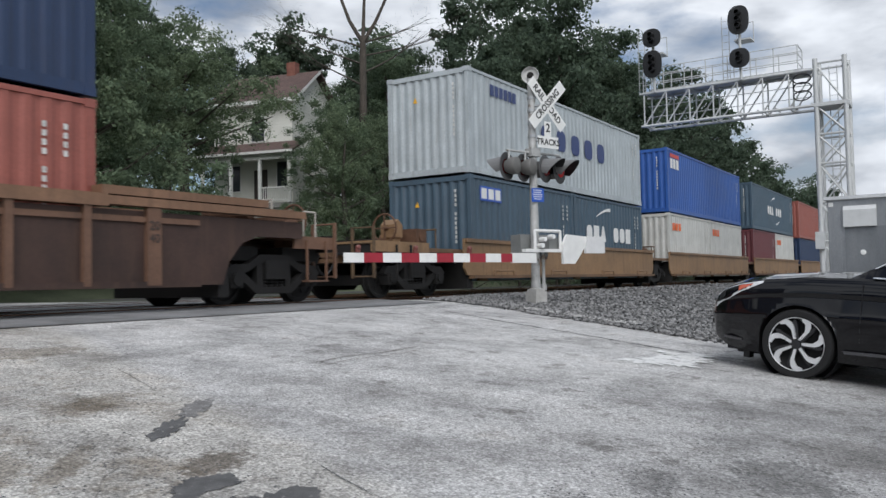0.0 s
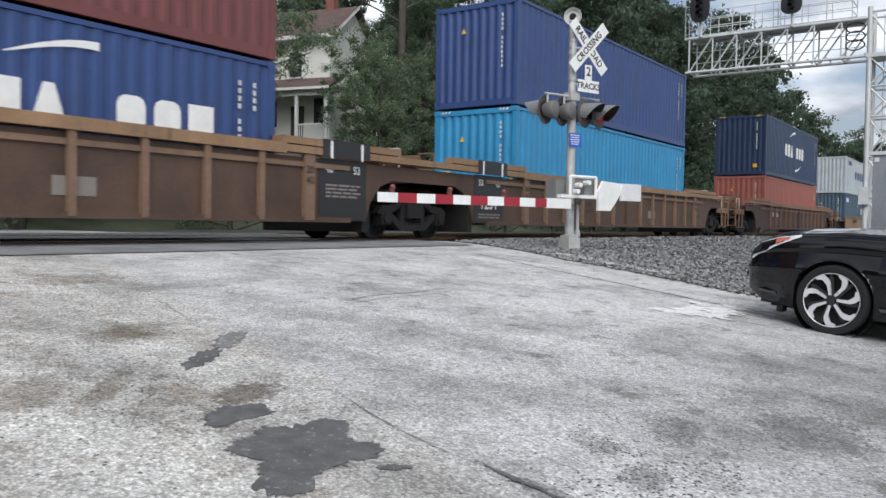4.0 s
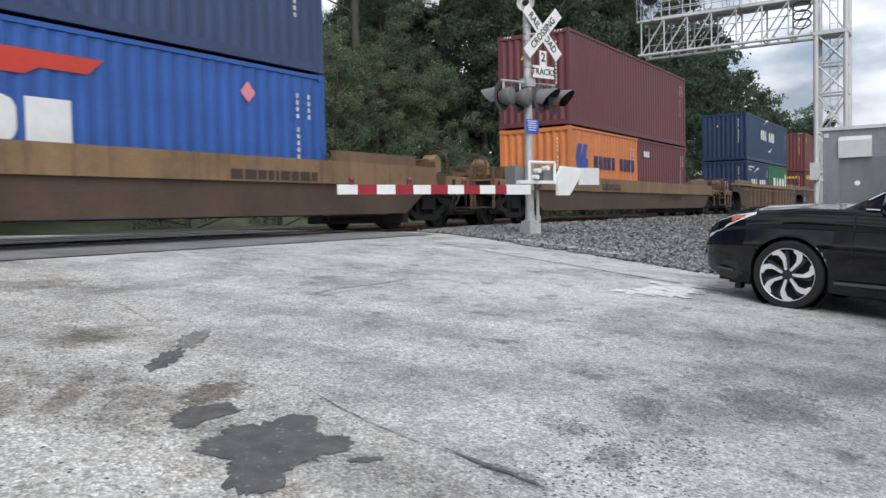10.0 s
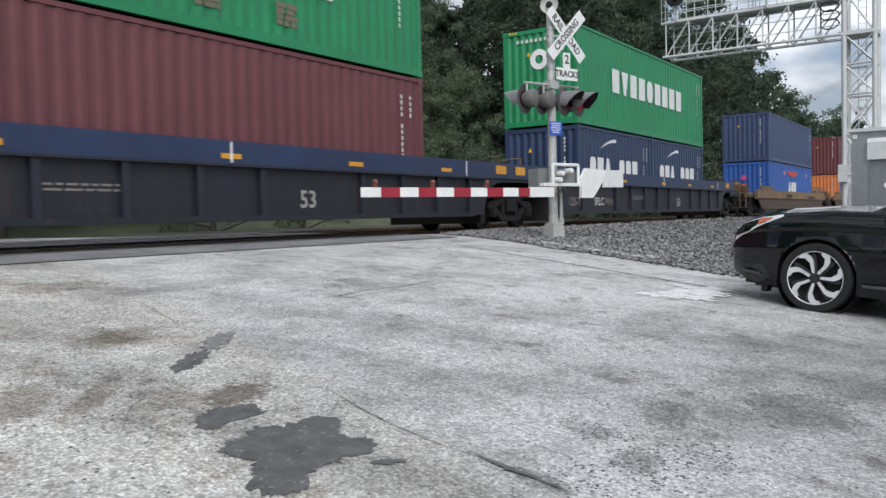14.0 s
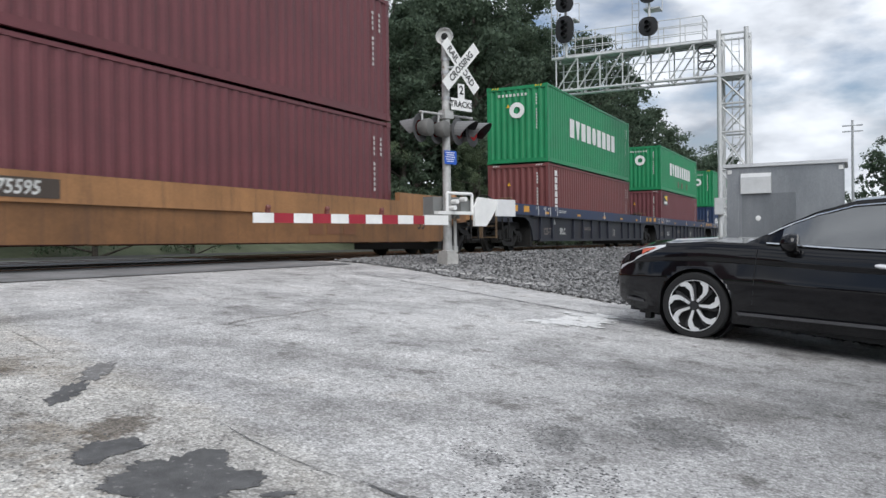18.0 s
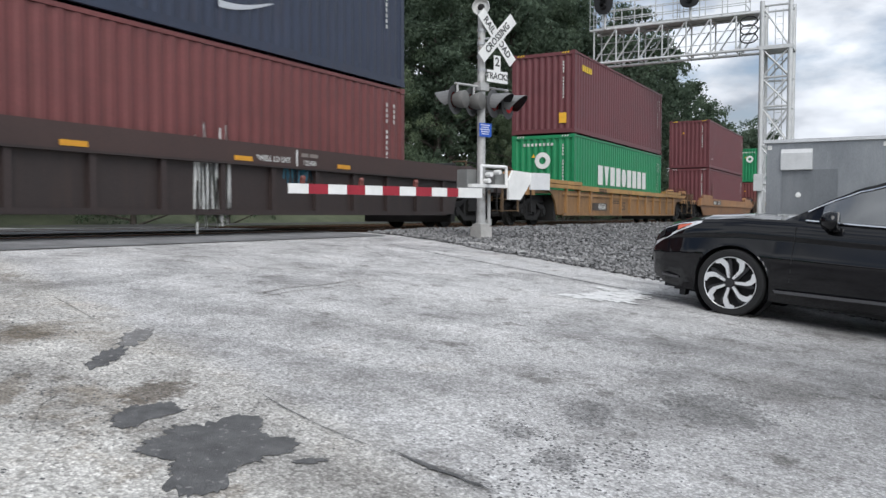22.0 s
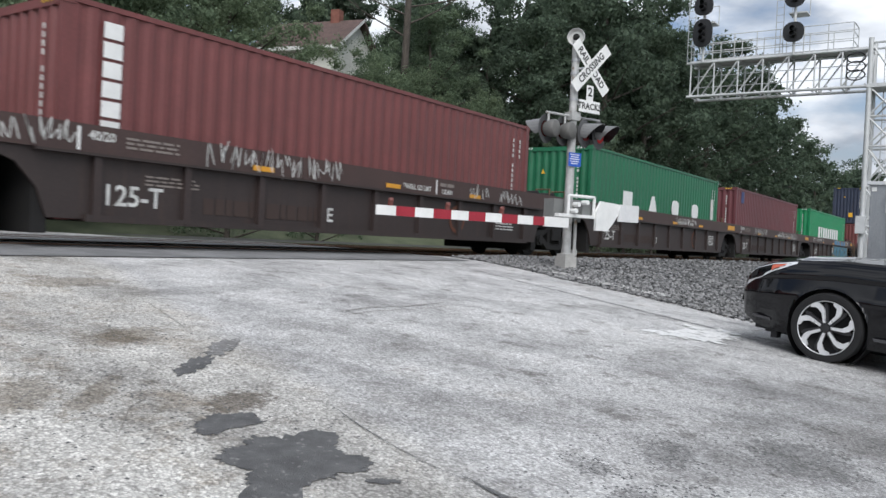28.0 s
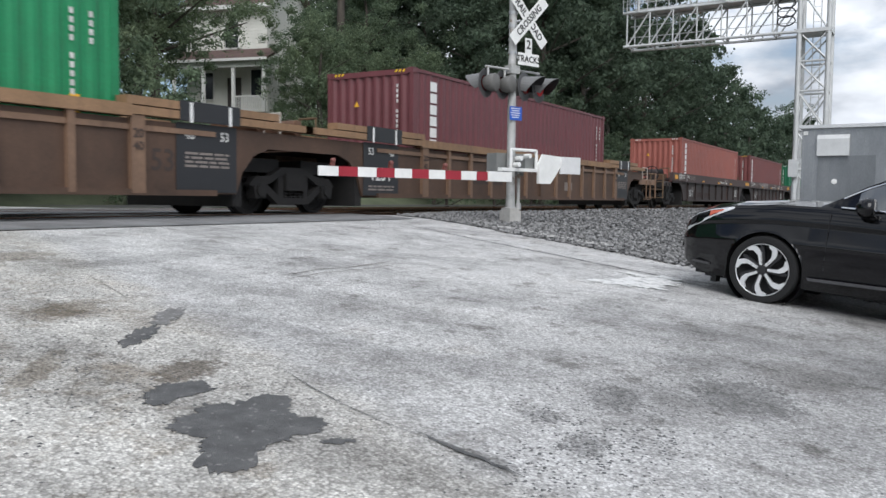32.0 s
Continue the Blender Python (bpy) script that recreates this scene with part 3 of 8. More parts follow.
def truck(parent, x, keyed=True):
    """A two-axle truck at x under a car, whose origin lies at rail height."""
    t = part("truck", shared("bolster", lambda: Shape().box(-0.25, 0.25, -1.15, 1.15, 0.42, 0.74).box(-0.16, 0.16, -0.95, 0.95, 0.3, 0.42).rod((0, 0, 0.74), (0, 0, 0.9), 0.22, n=12).mesh("truck", DARK_IRON)), DARK_IRON, parent, "dirty cast-steel truck", at=pose(x, 0, 0))

    def side_frame():
        s = Shape()
        s.prism([(-1.15, 0.52), (-1.0, 0.66), (-0.62, 0.68), (-0.34, 0.84), (0.34, 0.84), (0.62, 0.68), (1.0, 0.66), (1.15, 0.52), (1.0, 0.45), (0.62, 0.55), (0.36, 0.69), (-0.36, 0.69), (-0.62, 0.55), (-1.0, 0.45)], -0.09, 0.06)
        s.prism([(-0.88, 0.5), (-0.42, 0.17), (0.42, 0.17), (0.88, 0.5), (0.7, 0.53), (0.36, 0.29), (-0.36, 0.29), (-0.7, 0.53)], -0.08, 0.06)
        for e in (-1, 1):
            a, b = sorted((e * 0.27, e * 0.4))
            s.box(a, b, -0.07, 0.06, 0.25, 0.72)
            a, b = sorted((e * 0.74, e * 1.06))
            s.prism([(a + 0.03, 0.28), (b - 0.03, 0.28), (b, 0.5), (a, 0.5)], -0.12, 0.11)
            s.rod((e * 0.9, -0.16, 0.42), (e * 0.9, -0.1, 0.42), 0.11, n=12)
        s.prism([(-0.24, 0.52), (0.24, 0.52), (0.2, 0.68), (-0.2, 0.68)], -0.14, 0.06)
        for k in range(4):
            for z in (0.31, 0.37, 0.43, 0.49):
                s.lathe((-0.19 + 0.127 * k, -0.02, z), (0, 0, 1), [(-0.02, 0.045), (0, 0.06), (0.02, 0.045)], 8)
        return s.mesh("side_frame", DARK_IRON)

    for sy in (-1, 1):
        part("side_frame", shared("side_frame", side_frame), DARK_IRON, t, at=pose(0, sy * 1.02, 0, 0, 0, 0 if sy < 0 else 180))
    part("brake_rigging", shared("rigging", lambda: Shape().box(-1.3, 1.3, -0.62, 0.62, 0.28, 0.5).box(-1.25, -0.3, -1.0, 1.0, 0.74, 0.98).box(0.3, 1.25, -1.0, 1.0, 0.74, 0.98).rod((-1.2, -0.8, 0.62), (1.2, -0.8, 0.62), 0.03, n=6).mesh("brake_rigging", DARK_IRON)), DARK_IRON, t)
    for dx in (-0.9, 0.9):
        w = part("wheelset", shared("wheel", wheel_mesh), DARK_IRON, t, at=pose(dx, 0, 0.42))
        WHEELS.append((w, parent, x + dx, dx))
    return t


POST_SHIFT = {0.7: 0.0, -43.1: -0.2, -62.95: -0.33, -371.2: -0.65}   # where the posts sit along each ribbed car
HW = 1.38   # half width over the well sides


LADDER = surface("rusty dark ladder paint", ((0.06, 0.04, 0.025), (0.17, 0.11, 0.06)), 0.7, 0.1, 5, 60, 0.2)
PALE_IRON = plain("chipped pale rail paint", (0.4, 0.37, 0.33), 0.6)


def ends(c, sx, e, hw, reach, top, main, style):
    """Brake wheel, stand, crossover platform, steps and hoses at a car's outer end."""
    x = sx * (hw + 2.25)
    m = Matrix.Translation((x + sx * 0.25, -0.62, 1.5))
    s, n = Shape(), 20
    ring = [Vector((0, 0.31 * math.cos(2 * math.pi * k / n), 0.31 * math.sin(2 * math.pi * k / n))) for k in range(n)]
    for k in range(n):
        s.rod(m @ ring[k], m @ ring[(k + 1) % n], 0.022, n=6, caps=False)
    for k in range(0, n, 5):
        s.rod(m @ Vector((0, 0, 0)), m @ ring[k], 0.016, n=5, caps=False)
    s.rod(m @ Vector((-sx * 0.3, 0, 0)), m @ Vector((sx * 0.05, 0, 0)), 0.04, n=8)
    part("brake_wheel", s, RUST if style != "dark" else DARK_IRON, c, "rusty hand brake wheel")
    s = Shape().box(x - 0.12, x + 0.12, -0.76, -0.48, 1.0, 1.6).prism([(x - 0.16, 1.3), (x + 0.16, 1.3), (x + 0.16, 1.58), (x, 1.7), (x - 0.16, 1.58)], -0.8, -0.44)
    part("brake_stand", s, main, c)
    a, b = sorted((sx * (hw + 1.8), e))
    part("crossover_platform", Shape().box(a, b, -HW + 0.1, HW - 0.1, 1.12, 1.17).box(a, b, -HW + 0.08, -HW + 0.14, 0.95, 1.17), main, c)
    if style == "ribbed":
        s = Shape()
        for k in (0.3, 0.6):
            q = a + (b - a) * k
            s.rod((q, -HW + 0.16, 1.15), (q, -HW + 0.16, 1.62), 0.018, n=6)
        s.rod((a + (b - a) * 0.3, -HW + 0.16, 1.62), (a + (b - a) * 0.6, -HW + 0.16, 1.62), 0.018, n=6)
        part("handrail", s, PALE_IRON, c, "chipped pale handrail")
    q = a + (b - a) * 0.5
    part("sill_step", Shape().box(q - 0.27, q - 0.24, -HW + 0.02, -HW + 0.06, 0.36, 1.1).box(q + 0.24, q + 0.27, -HW + 0.02, -HW + 0.06, 0.36, 1.1).box(q - 0.27, q + 0.27, -HW + 0.0, -HW + 0.16, 0.36, 0.39), main if style == "ribbed" else DARK_IRON, c)
    s = Shape()
    p = Vector((e, -0.4, 0.95))
    for k in range(1, 9):
        t = k / 8
        o = Vector((e + sx * 0.55 * t, -0.4 + 0.1 * t, 0.95 - 0.45 * math.sin(math.pi * t * 0.8)))
        s.rod(p, o, 0.025, n=6, caps=False)
        p = o
    part("air_hose", s, BLACK, c)
    part("valve_box", Shape().box(x - sx * 0.6 - 0.2, x - sx * 0.6 + 0.2, -1.0, -0.6, 1.17, 1.5).rod((x - sx * 0.6, -1.02, 1.32), (x - sx * 0.6, -0.98, 1.32), 0.1, n=12), RUST, c)


def well_car(u, style, colors, label, left, right, hw, trucks):
    """A container well unit. left, right: how far its ends reach from its middle; hw: half the well's length; trucks: where they stand."""
    main, deep, chord = colors
    c = thing("well_car", label, "rail car", "well cars of the train")
    top = {"ribbed": 1.60, "dark": 1.56, "smooth": 1.33, "low": 1.36, "box": 1.30}[style]
    bot = 0.34
    for sy in (-1, 1):
        def Y(a, b):
            return (sy * a, sy * b) if sy < 0 else (sy * b, sy * a)
        y0, y1 = sorted((sy * HW, sy * (HW - 0.05)))
        s = Shape()
        if style == "box":
            s.prism([(-hw - 0.45, top), (-hw - 0.45, 0.62), (-hw - 0.3, 0.46), (hw + 0.3, 0.46), (hw + 0.45, 0.62), (hw + 0.45, top)], y0, y1)
            part("side_sheet", s, main, c)
            ya, yb = sorted((sy * (HW + 0.05), sy * (HW - 0.08)))
            part("top_rail", Shape().box(-hw - 0.4, hw + 0.4, ya, yb, top - 0.07, top + 0.02), chord, c)
            ya, yb = sorted((sy * (HW + 0.13), sy * (HW - 0.05)))
            part("ledge", Shape().box(-hw - 0.2, hw + 0.2, ya, yb, 0.38, 0.455), deep, c)
            if sy < 0:
                for x in (-hw + 1.2, -hw + 4.4, hw - 4.4, hw - 1.2):
                    q = Shape().rod((x - 0.5, -HW - 0.15, 0.56), (x + 0.5, -HW - 0.15, 0.56), 0.02, n=6)
                    for e in (-0.5, 0.5):
                        q.rod((x + e, -HW - 0.15, 0.44), (x + e, -HW - 0.15, 0.56), 0.02, n=6)
                    part("grab_rail", q, chord, c)
        elif style == "smooth":
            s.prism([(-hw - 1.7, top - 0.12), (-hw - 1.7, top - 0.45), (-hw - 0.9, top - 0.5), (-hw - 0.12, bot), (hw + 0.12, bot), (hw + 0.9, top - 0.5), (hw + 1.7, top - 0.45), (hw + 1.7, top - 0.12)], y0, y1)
            # Built upright; TAN's darker sheet paint carries the shade of its lean.
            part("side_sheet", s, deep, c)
            s = Shape()
            ya, yb = sorted((sy * (HW + 0.06), sy * (HW - 0.06)))
            s.prism([(-hw - 1.2, top), (-hw - 1.2, top - 0.42), (hw + 1.2, top - 0.42), (hw + 1.2, top)], ya, yb)
            part("side_beam", s, main, c)
            for sx in (-1, 1):
                s = Shape().box(min(sx * (hw - 2.2), sx * (hw + 0.4)), max(sx * (hw - 2.2), sx * (hw + 0.4)), ya, yb, top, top + 0.2)
                part("end_guide", s, chord, c)
        else:
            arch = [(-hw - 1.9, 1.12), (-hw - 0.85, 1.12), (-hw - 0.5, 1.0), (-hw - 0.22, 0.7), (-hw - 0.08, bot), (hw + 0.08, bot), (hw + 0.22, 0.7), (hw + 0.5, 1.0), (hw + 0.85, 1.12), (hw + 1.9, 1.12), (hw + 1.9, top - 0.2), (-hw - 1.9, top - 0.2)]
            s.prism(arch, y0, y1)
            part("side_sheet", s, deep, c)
            if style == "dark":
                s = Shape()
                ya, yb = sorted((sy * (HW + 0.05), sy * (HW - 0.12)))
                s.box(-hw - 2.0, hw + 2.0, ya, yb, top - 0.36, top)
                part("top_chord", s, chord, c)
                ya, yb = sorted((sy * (HW + 0.12), sy * HW))
                s = Shape().box(-hw - 0.3, hw + 0.3, ya, yb, top - 0.40, top - 0.365)
                part("ledge", s, deep, c)
            else:
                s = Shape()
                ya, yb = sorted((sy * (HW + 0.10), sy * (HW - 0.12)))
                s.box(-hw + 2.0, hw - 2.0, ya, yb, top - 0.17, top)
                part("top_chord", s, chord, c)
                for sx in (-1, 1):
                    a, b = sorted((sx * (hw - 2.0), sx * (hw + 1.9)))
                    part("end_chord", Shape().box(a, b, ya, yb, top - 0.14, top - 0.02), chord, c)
                    a, b = sorted((sx * (hw - 2.1), sx * (hw + 1.0)))
                    part("end_guide", Shape().box(a, b, ya, yb - 0.02 * sy, top, top + 0.12), chord, c)
                s = Shape()
                ya, yb = sorted((sy * (HW + 0.04), sy * HW))
                s.box(-hw + 0.4, hw - 0.4, ya, yb, top - 0.36, top - 0.28)
                part("stringer", s, main, c)
            ya, yb = sorted((sy * (HW + 0.07), sy * (HW - 0.1)))
            s = Shape().box(-hw + 0.4, hw - 0.4, ya, yb, bot - 0.03, bot + 0.06)
            part("bottom_chord", s, deep, c)
            if sy < 0:
                k = 13 if style == "ribbed" else 8 if style == "dark" and hw < 7 else max(6, round(2 * hw / 1.3))
                ribz = top - (0.36 if style == "dark" else 0.15)

                def rib(w, skin):
                    return Shape().prism([(-w, bot), (-w, ribz), (w, ribz), (w, bot)], -HW - 0.075, -HW).mesh("post", skin)
                for i in range(k + 1):
                    x = -6.858 + POST_SHIFT.get(u, -0.12) + 1.055 * i if style == "ribbed" else -hw + 0.55 + (2 * hw - 1.1) * i / k + (0.12 if style == "low" else 0)
                    if (style == "low" and i == 3) or (style == "ribbed" and i == 0) or (main is NAVY[0] and (abs(x + 5.03) < 0.4 or abs(x - 2.4) < 0.3)):
                        continue
                    wide, inner = i in (1, 7, 13) and style == "ribbed", i == 7 and style == "ribbed"
                    skin = deep if inner else main
                    part("post", shared(("rib", style, wide, skin.name), lambda: rib(0.12 if wide else 0.055, skin)), skin, c, at=pose(x, 0, 0))
    # floor, bulkheads and end platforms
    for x in steps(-hw + 0.6, hw - 0.6, 2.6):
        part("floor_beam", shared(("beam", deep.name), lambda: Shape().box(-0.2, 0.2, -HW + 0.1, HW - 0.1, bot - 0.02, bot + 0.05).mesh("floor_beam", deep)), deep, c, at=pose(x, 0, 0))
    for sx, reach in ((-1, left), (1, right)):
        s = Shape()
        a, b = sorted((sx * (hw + 0.05), sx * (hw + 0.25)))
        # The bulkhead takes the trucks' dark iron, not the car's own paint.
        part("bulkhead", Shape().box(a, b, -HW + 0.055, HW - 0.055, 0.14, top - 0.35), DARK_IRON, c, "dirty dark end bulkhead")
        a, b = sorted((sx * (hw + 0.25), sx * (reach - 0.35)))
        s.box(a, b, -0.35, 0.35, 0.75, 1.1)
        a, b = sorted((sx * (hw + 0.25), sx * (hw + 1.8)))
        s.box(a, b, -HW + 0.1, HW - 0.1, top - 0.33, top - 0.24)
        part("end_platform", s, deep, c)
        if reach > hw + 3.0:
            s = Shape()
            e = sx * (reach - 0.55)
            s.cbox(e - sx * 0.1, 0, 1.05, 0.16, 2 * HW - 0.2, 0.3)
            s.rod((e, 0, 0.88), (sx * reach, 0, 0.88), 0.09, n=8)
            s.cbox(sx * (reach - 0.08), 0, 0.88, 0.3, 0.28, 0.3)
            part("coupler", s, DARK_IRON, c, "dirty knuckle coupler and end sill")
            s = Shape()
            for yy in (-HW + 0.06, -HW + 0.6):
                s.box(e - 0.025, e + 0.025, yy - 0.025, yy + 0.025, 0.42, 1.45)
            for zz in (0.45, 0.8, 1.12, 1.43):
                s.rod((e, -HW + 0.06, zz), (e, -HW + 0.6, zz), 0.016, n=6)
            part("ladder", s, main if style == "ribbed" else LADDER, c)
            ends(c, sx, e, hw, reach, top, main, style)
        x = sx * (hw + 1.3)
        s = Shape().lathe((x, -0.75, top + 0.02), (0, 1, 0), [(-0.06, 0.0), (0, 0.15), (1.1, 0.15), (1.16, 0.0)], 14)
        part("air_reservoir", s, RUST if style != "dark" else DARK_IRON, c, "rusty brake air cylinder", 40)
        s = Shape()
        x += 0.3
        s.rod((x, -0.95, top - 0.24), (x, -0.95, top + 0.22), 0.02, n=6).rod((x, -0.55, top - 0.24), (x, -0.55, top + 0.22), 0.02, n=6).rod((x, -0.97, top + 0.22), (x, -0.53, top + 0.22), 0.022, n=6)
        part("grab_iron", s, PALE_IRON if sx > 0 and style == "ribbed" else LADDER, c)
    for x in trucks:
        truck(c, x)
    MOVING.append((c, u, TRACK_Y, RAIL_Z))
    return c


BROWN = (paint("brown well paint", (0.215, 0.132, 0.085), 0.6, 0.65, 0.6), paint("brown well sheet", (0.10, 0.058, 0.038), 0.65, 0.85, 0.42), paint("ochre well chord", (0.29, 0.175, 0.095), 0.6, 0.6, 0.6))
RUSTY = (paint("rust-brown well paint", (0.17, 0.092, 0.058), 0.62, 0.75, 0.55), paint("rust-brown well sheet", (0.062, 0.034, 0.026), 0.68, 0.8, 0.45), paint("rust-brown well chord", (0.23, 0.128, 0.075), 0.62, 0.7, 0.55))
# The sheet's darker tan paints in the shade of a wall leaning inwards.
TAN = (paint("tan well paint", (0.36, 0.18, 0.072), 0.55, 0.7, 0.6), paint("shaded tan well sheet", (0.24, 0.115, 0.045), 0.6, 0.8, 0.55), paint("tan well guide", (0.36, 0.185, 0.08), 0.6, 0.7, 0.55))
DUSTY = (paint("dusty tan well paint", (0.27, 0.165, 0.085), 0.6, 0.6, 0.65), paint("dusty tan ledge paint", (0.18, 0.105, 0.058), 0.65, 0.8, 0.5), paint("dusty tan rail paint", (0.25, 0.15, 0.08), 0.6, 0.7, 0.55))
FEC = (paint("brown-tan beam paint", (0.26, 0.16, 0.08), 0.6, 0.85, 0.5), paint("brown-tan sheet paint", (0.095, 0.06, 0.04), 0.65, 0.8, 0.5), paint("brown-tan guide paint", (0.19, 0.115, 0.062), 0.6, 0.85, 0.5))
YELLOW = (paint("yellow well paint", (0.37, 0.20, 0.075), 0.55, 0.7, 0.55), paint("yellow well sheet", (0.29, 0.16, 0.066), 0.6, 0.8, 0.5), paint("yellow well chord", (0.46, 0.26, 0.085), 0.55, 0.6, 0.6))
NAVY = (paint("navy well post", (0.017, 0.02, 0.034), 0.55, 0.4, 0.6), paint("navy well sheet", (0.014, 0.016, 0.025), 0.55, 0.4, 0.6), paint("navy well chord", (0.019, 0.036, 0.095), 0.5, 0.4, 0.6))
MAROON_WELL = (paint("dark brown well post", (0.038, 0.026, 0.024), 0.6, 0.3), paint("dark brown well sheet", (0.034, 0.024, 0.022), 0.6, 0.3), paint("dark brown well chord", (0.058, 0.034, 0.03), 0.6, 0.3))

C = {
    "maroon": paint("maroon container paint", (0.135, 0.04, 0.046), 0.5, 0.25),
    "red": paint("red container paint", (0.155, 0.046, 0.044), 0.5, 0.25),
    "brick": paint("brick red container paint", (0.30, 0.095, 0.073), 0.5, 0.3),
    "navy": paint("navy container paint", (0.019, 0.038, 0.093), 0.45, 0.2),
    "blue": paint("blue container paint", (0.027, 0.06, 0.185), 0.45, 0.25),
    "greynavy": paint("greyed navy container paint", (0.030, 0.039, 0.068), 0.5, 0.3),
    "dullblue": paint("dull blue container paint", (0.04, 0.063, 0.14), 0.5, 0.3),
    "bright": paint("bright blue container paint", (0.03, 0.10, 0.36), 0.45, 0.25),
    "sky": paint("light blue container paint", (0.03, 0.24, 0.46), 0.45, 0.2),
    "green": paint("green container paint", (0.015, 0.22, 0.085), 0.45, 0.2),
    "dkgreen": paint("dark green container paint", (0.014, 0.13, 0.06), 0.45, 0.2),
    "grey": paint("pale grey container paint", (0.42, 0.46, 0.48), 0.5, 0.35),
    "slate": paint("slate blue container paint", (0.06, 0.098, 0.135), 0.5, 0.3),
    "white": paint("off-white container paint", (0.55, 0.55, 0.52), 0.5, 0.4),
    "orange": paint("orange container paint", (0.62, 0.20, 0.065), 0.5, 0.25),
}
BASE = 1.17   # container floors in the wells
H8, H9 = 2.591, 2.896


def stack(u, lower, upper):
    """Containers on one well. lower: rows of (colour, height, words) from the rear; upper: one or none."""
    made = []
    n = len(lower)
    for i, (col, h, text) in enumerate(lower):
        ln = 12.19 if n == 1 else 6.06
        made.append(container(u + (0 if n == 1 else (-3.06, 3.06)[i]), BASE, ln, h, C[col], text))
    if upper:
        col, h, text = upper
        made.append(container(u, BASE + max(l[1] for l in lower) + 0.04, 12.19, h, C[col], text))
    return made


TRAIN = {}


def build_train():
    T = TRAIN
    T["a"] = stack(68.0, [("navy", H8, "dark navy steel shipping container in a tan well car")], ("brick", H8, "faded red steel shipping container on top of another"))
    T["b"] = stack(53.3, [("maroon", H8, "maroon steel twenty-foot container in a tan well car"), ("white", H8, "off-white steel twenty-foot container in a tan well car")], ("slate", H8, "dark slate steel container with a white swoosh, stacked on top"))
    T["c"] = stack(38.3, [("white", H8, "rust-streaked off-white twenty-foot container with orange marks"), ("white", H8, "rust-streaked off-white twenty-foot container with orange marks")], ("bright", H8, "bright blue steel container stacked on white ones"))
    T["d"] = stack(22.88, [("slate", H8, "slate blue twenty-foot container with a white and blue badge"), ("slate", H8, "slate blue twenty-foot container with a white swoosh")], ("grey", H8, "pale grey steel container with dark blue blocks on its side"))
    T["1"] = stack(0.7, [("brick", H8, "brick red steel container in a brown well car")], ("navy", H9, "navy blue steel container with a white swoosh, stacked on top"))
    T["2"] = stack(-23.1, [("sky", H9, "light blue steel container in a brown well car")], ("blue", H8, "blue steel container stacked on a light blue one"))
    T["3"] = stack(-43.1, [("maroon", H8, "maroon twenty-foot container with yellow marks"), ("blue", H8, "blue twenty-foot container with a white swoosh")], ("red", H9, "red steel container stacked on twenty-foot ones"))
    T["4"] = stack(-62.95, [("navy", H8, "navy twenty-foot container with white blocks and a swoosh"), ("dkgreen", H8, "dark green twenty-foot container with white blocks")], ("navy", H8, "navy blue container with white blocks and swooshes, stacked on top"))
    T["5"] = stack(-86.9, [("orange", H8, "orange twenty-foot container with a blue emblem"), ("maroon", H8, "maroon twenty-foot container beside an orange one")], ("maroon", H9, "maroon steel container stacked on an orange one"))
    T["6"] = stack(-110.35, [("bright", H8, "bright blue container with a red and white emblem")], ("dullblue", H8, "dull blue steel container stacked on a bright blue one"))
    T["7"] = stack(-134.45, [("navy", H8, "navy twenty-foot container with white blocks and a swoosh"), ("navy", H8, "navy twenty-foot container with white blocks and a swoosh")], ("green", H9, "green steel container with white blocks, stacked on top"))
    T["8"] = stack(-154.35, [("maroon", H9, "maroon steel container with a black and yellow badge")], ("green", H8, "scraped green steel container with white blocks, stacked on top"))
    T["9"] = stack(-174.1, [("red", H9, "red steel container with a column of white blocks")], ("green", H9, "green steel container with white blocks, stacked on top"))
    T["10"] = stack(-197.75, [("maroon", H9, "maroon steel container in a tan well car")], ("maroon", H9, "maroon steel container stacked on another maroon one"))
    T["11"] = stack(-221.5, [("green", H9, "green steel container with white blocks and a round white emblem")], ("maroon", H9, "dark maroon steel container stacked on a green one"))
    T["12"] = stack(-245.1, [("red", H9, "red steel container with a yellow label in a dark well car")], ("greynavy", H9, "greyed navy steel container with a white swoosh, stacked on top"))
    T["13"] = stack(-266.45, [("green", H9, "green steel container with white blocks in a graffiti-covered well car")], None)
    T["14"] = stack(-282.25, [("maroon", H9, "maroon steel container with a yellow and blue badge")], None)
    T["15"] = stack(-297.15, [("dkgreen", H9, "dark green steel container with four white blocks")], None)
    T["16"] = stack(-313.05, [("red", H9, "faded red steel container with a column of white blocks")], None)
    T["17"] = stack(-329.0, [("brick", H9, "brick red steel container with a column of white blocks")], None)
    T["18"] = stack(-351.4, [("maroon", H9, "maroon steel container with stacked white blocks in a brown well car")], None)
    T["19"] = stack(-371.2, [("green", H9, "green steel container in a brown well car")], None)
    # well cars, by the middles of their stacks and the joints between them
    tan = "dusty tan steel container well car with flat sides"
    well_car(68.0, "box", DUSTY, tan, 7.3, 7.8, 6.25, (-7.35, 7.8))
    well_car(53.3, "box", DUSTY, tan, 7.5, 7.35, 6.25, (-7.5,))
    well_car(38.3, "box", DUSTY, tan, 7.7, 7.5, 6.25, (-7.7,))
    well_car(22.88, "box", DUSTY, tan, 10.6, 7.7, 6.25, (-8.3,))
    brown = "brown rust-streaked steel well car with upright posts"
    well_car(0.7, "ribbed", RUSTY, "dark rust-brown steel well car with tan posts", 11.9, 11.5, 8.1, (-9.7, 9.6))
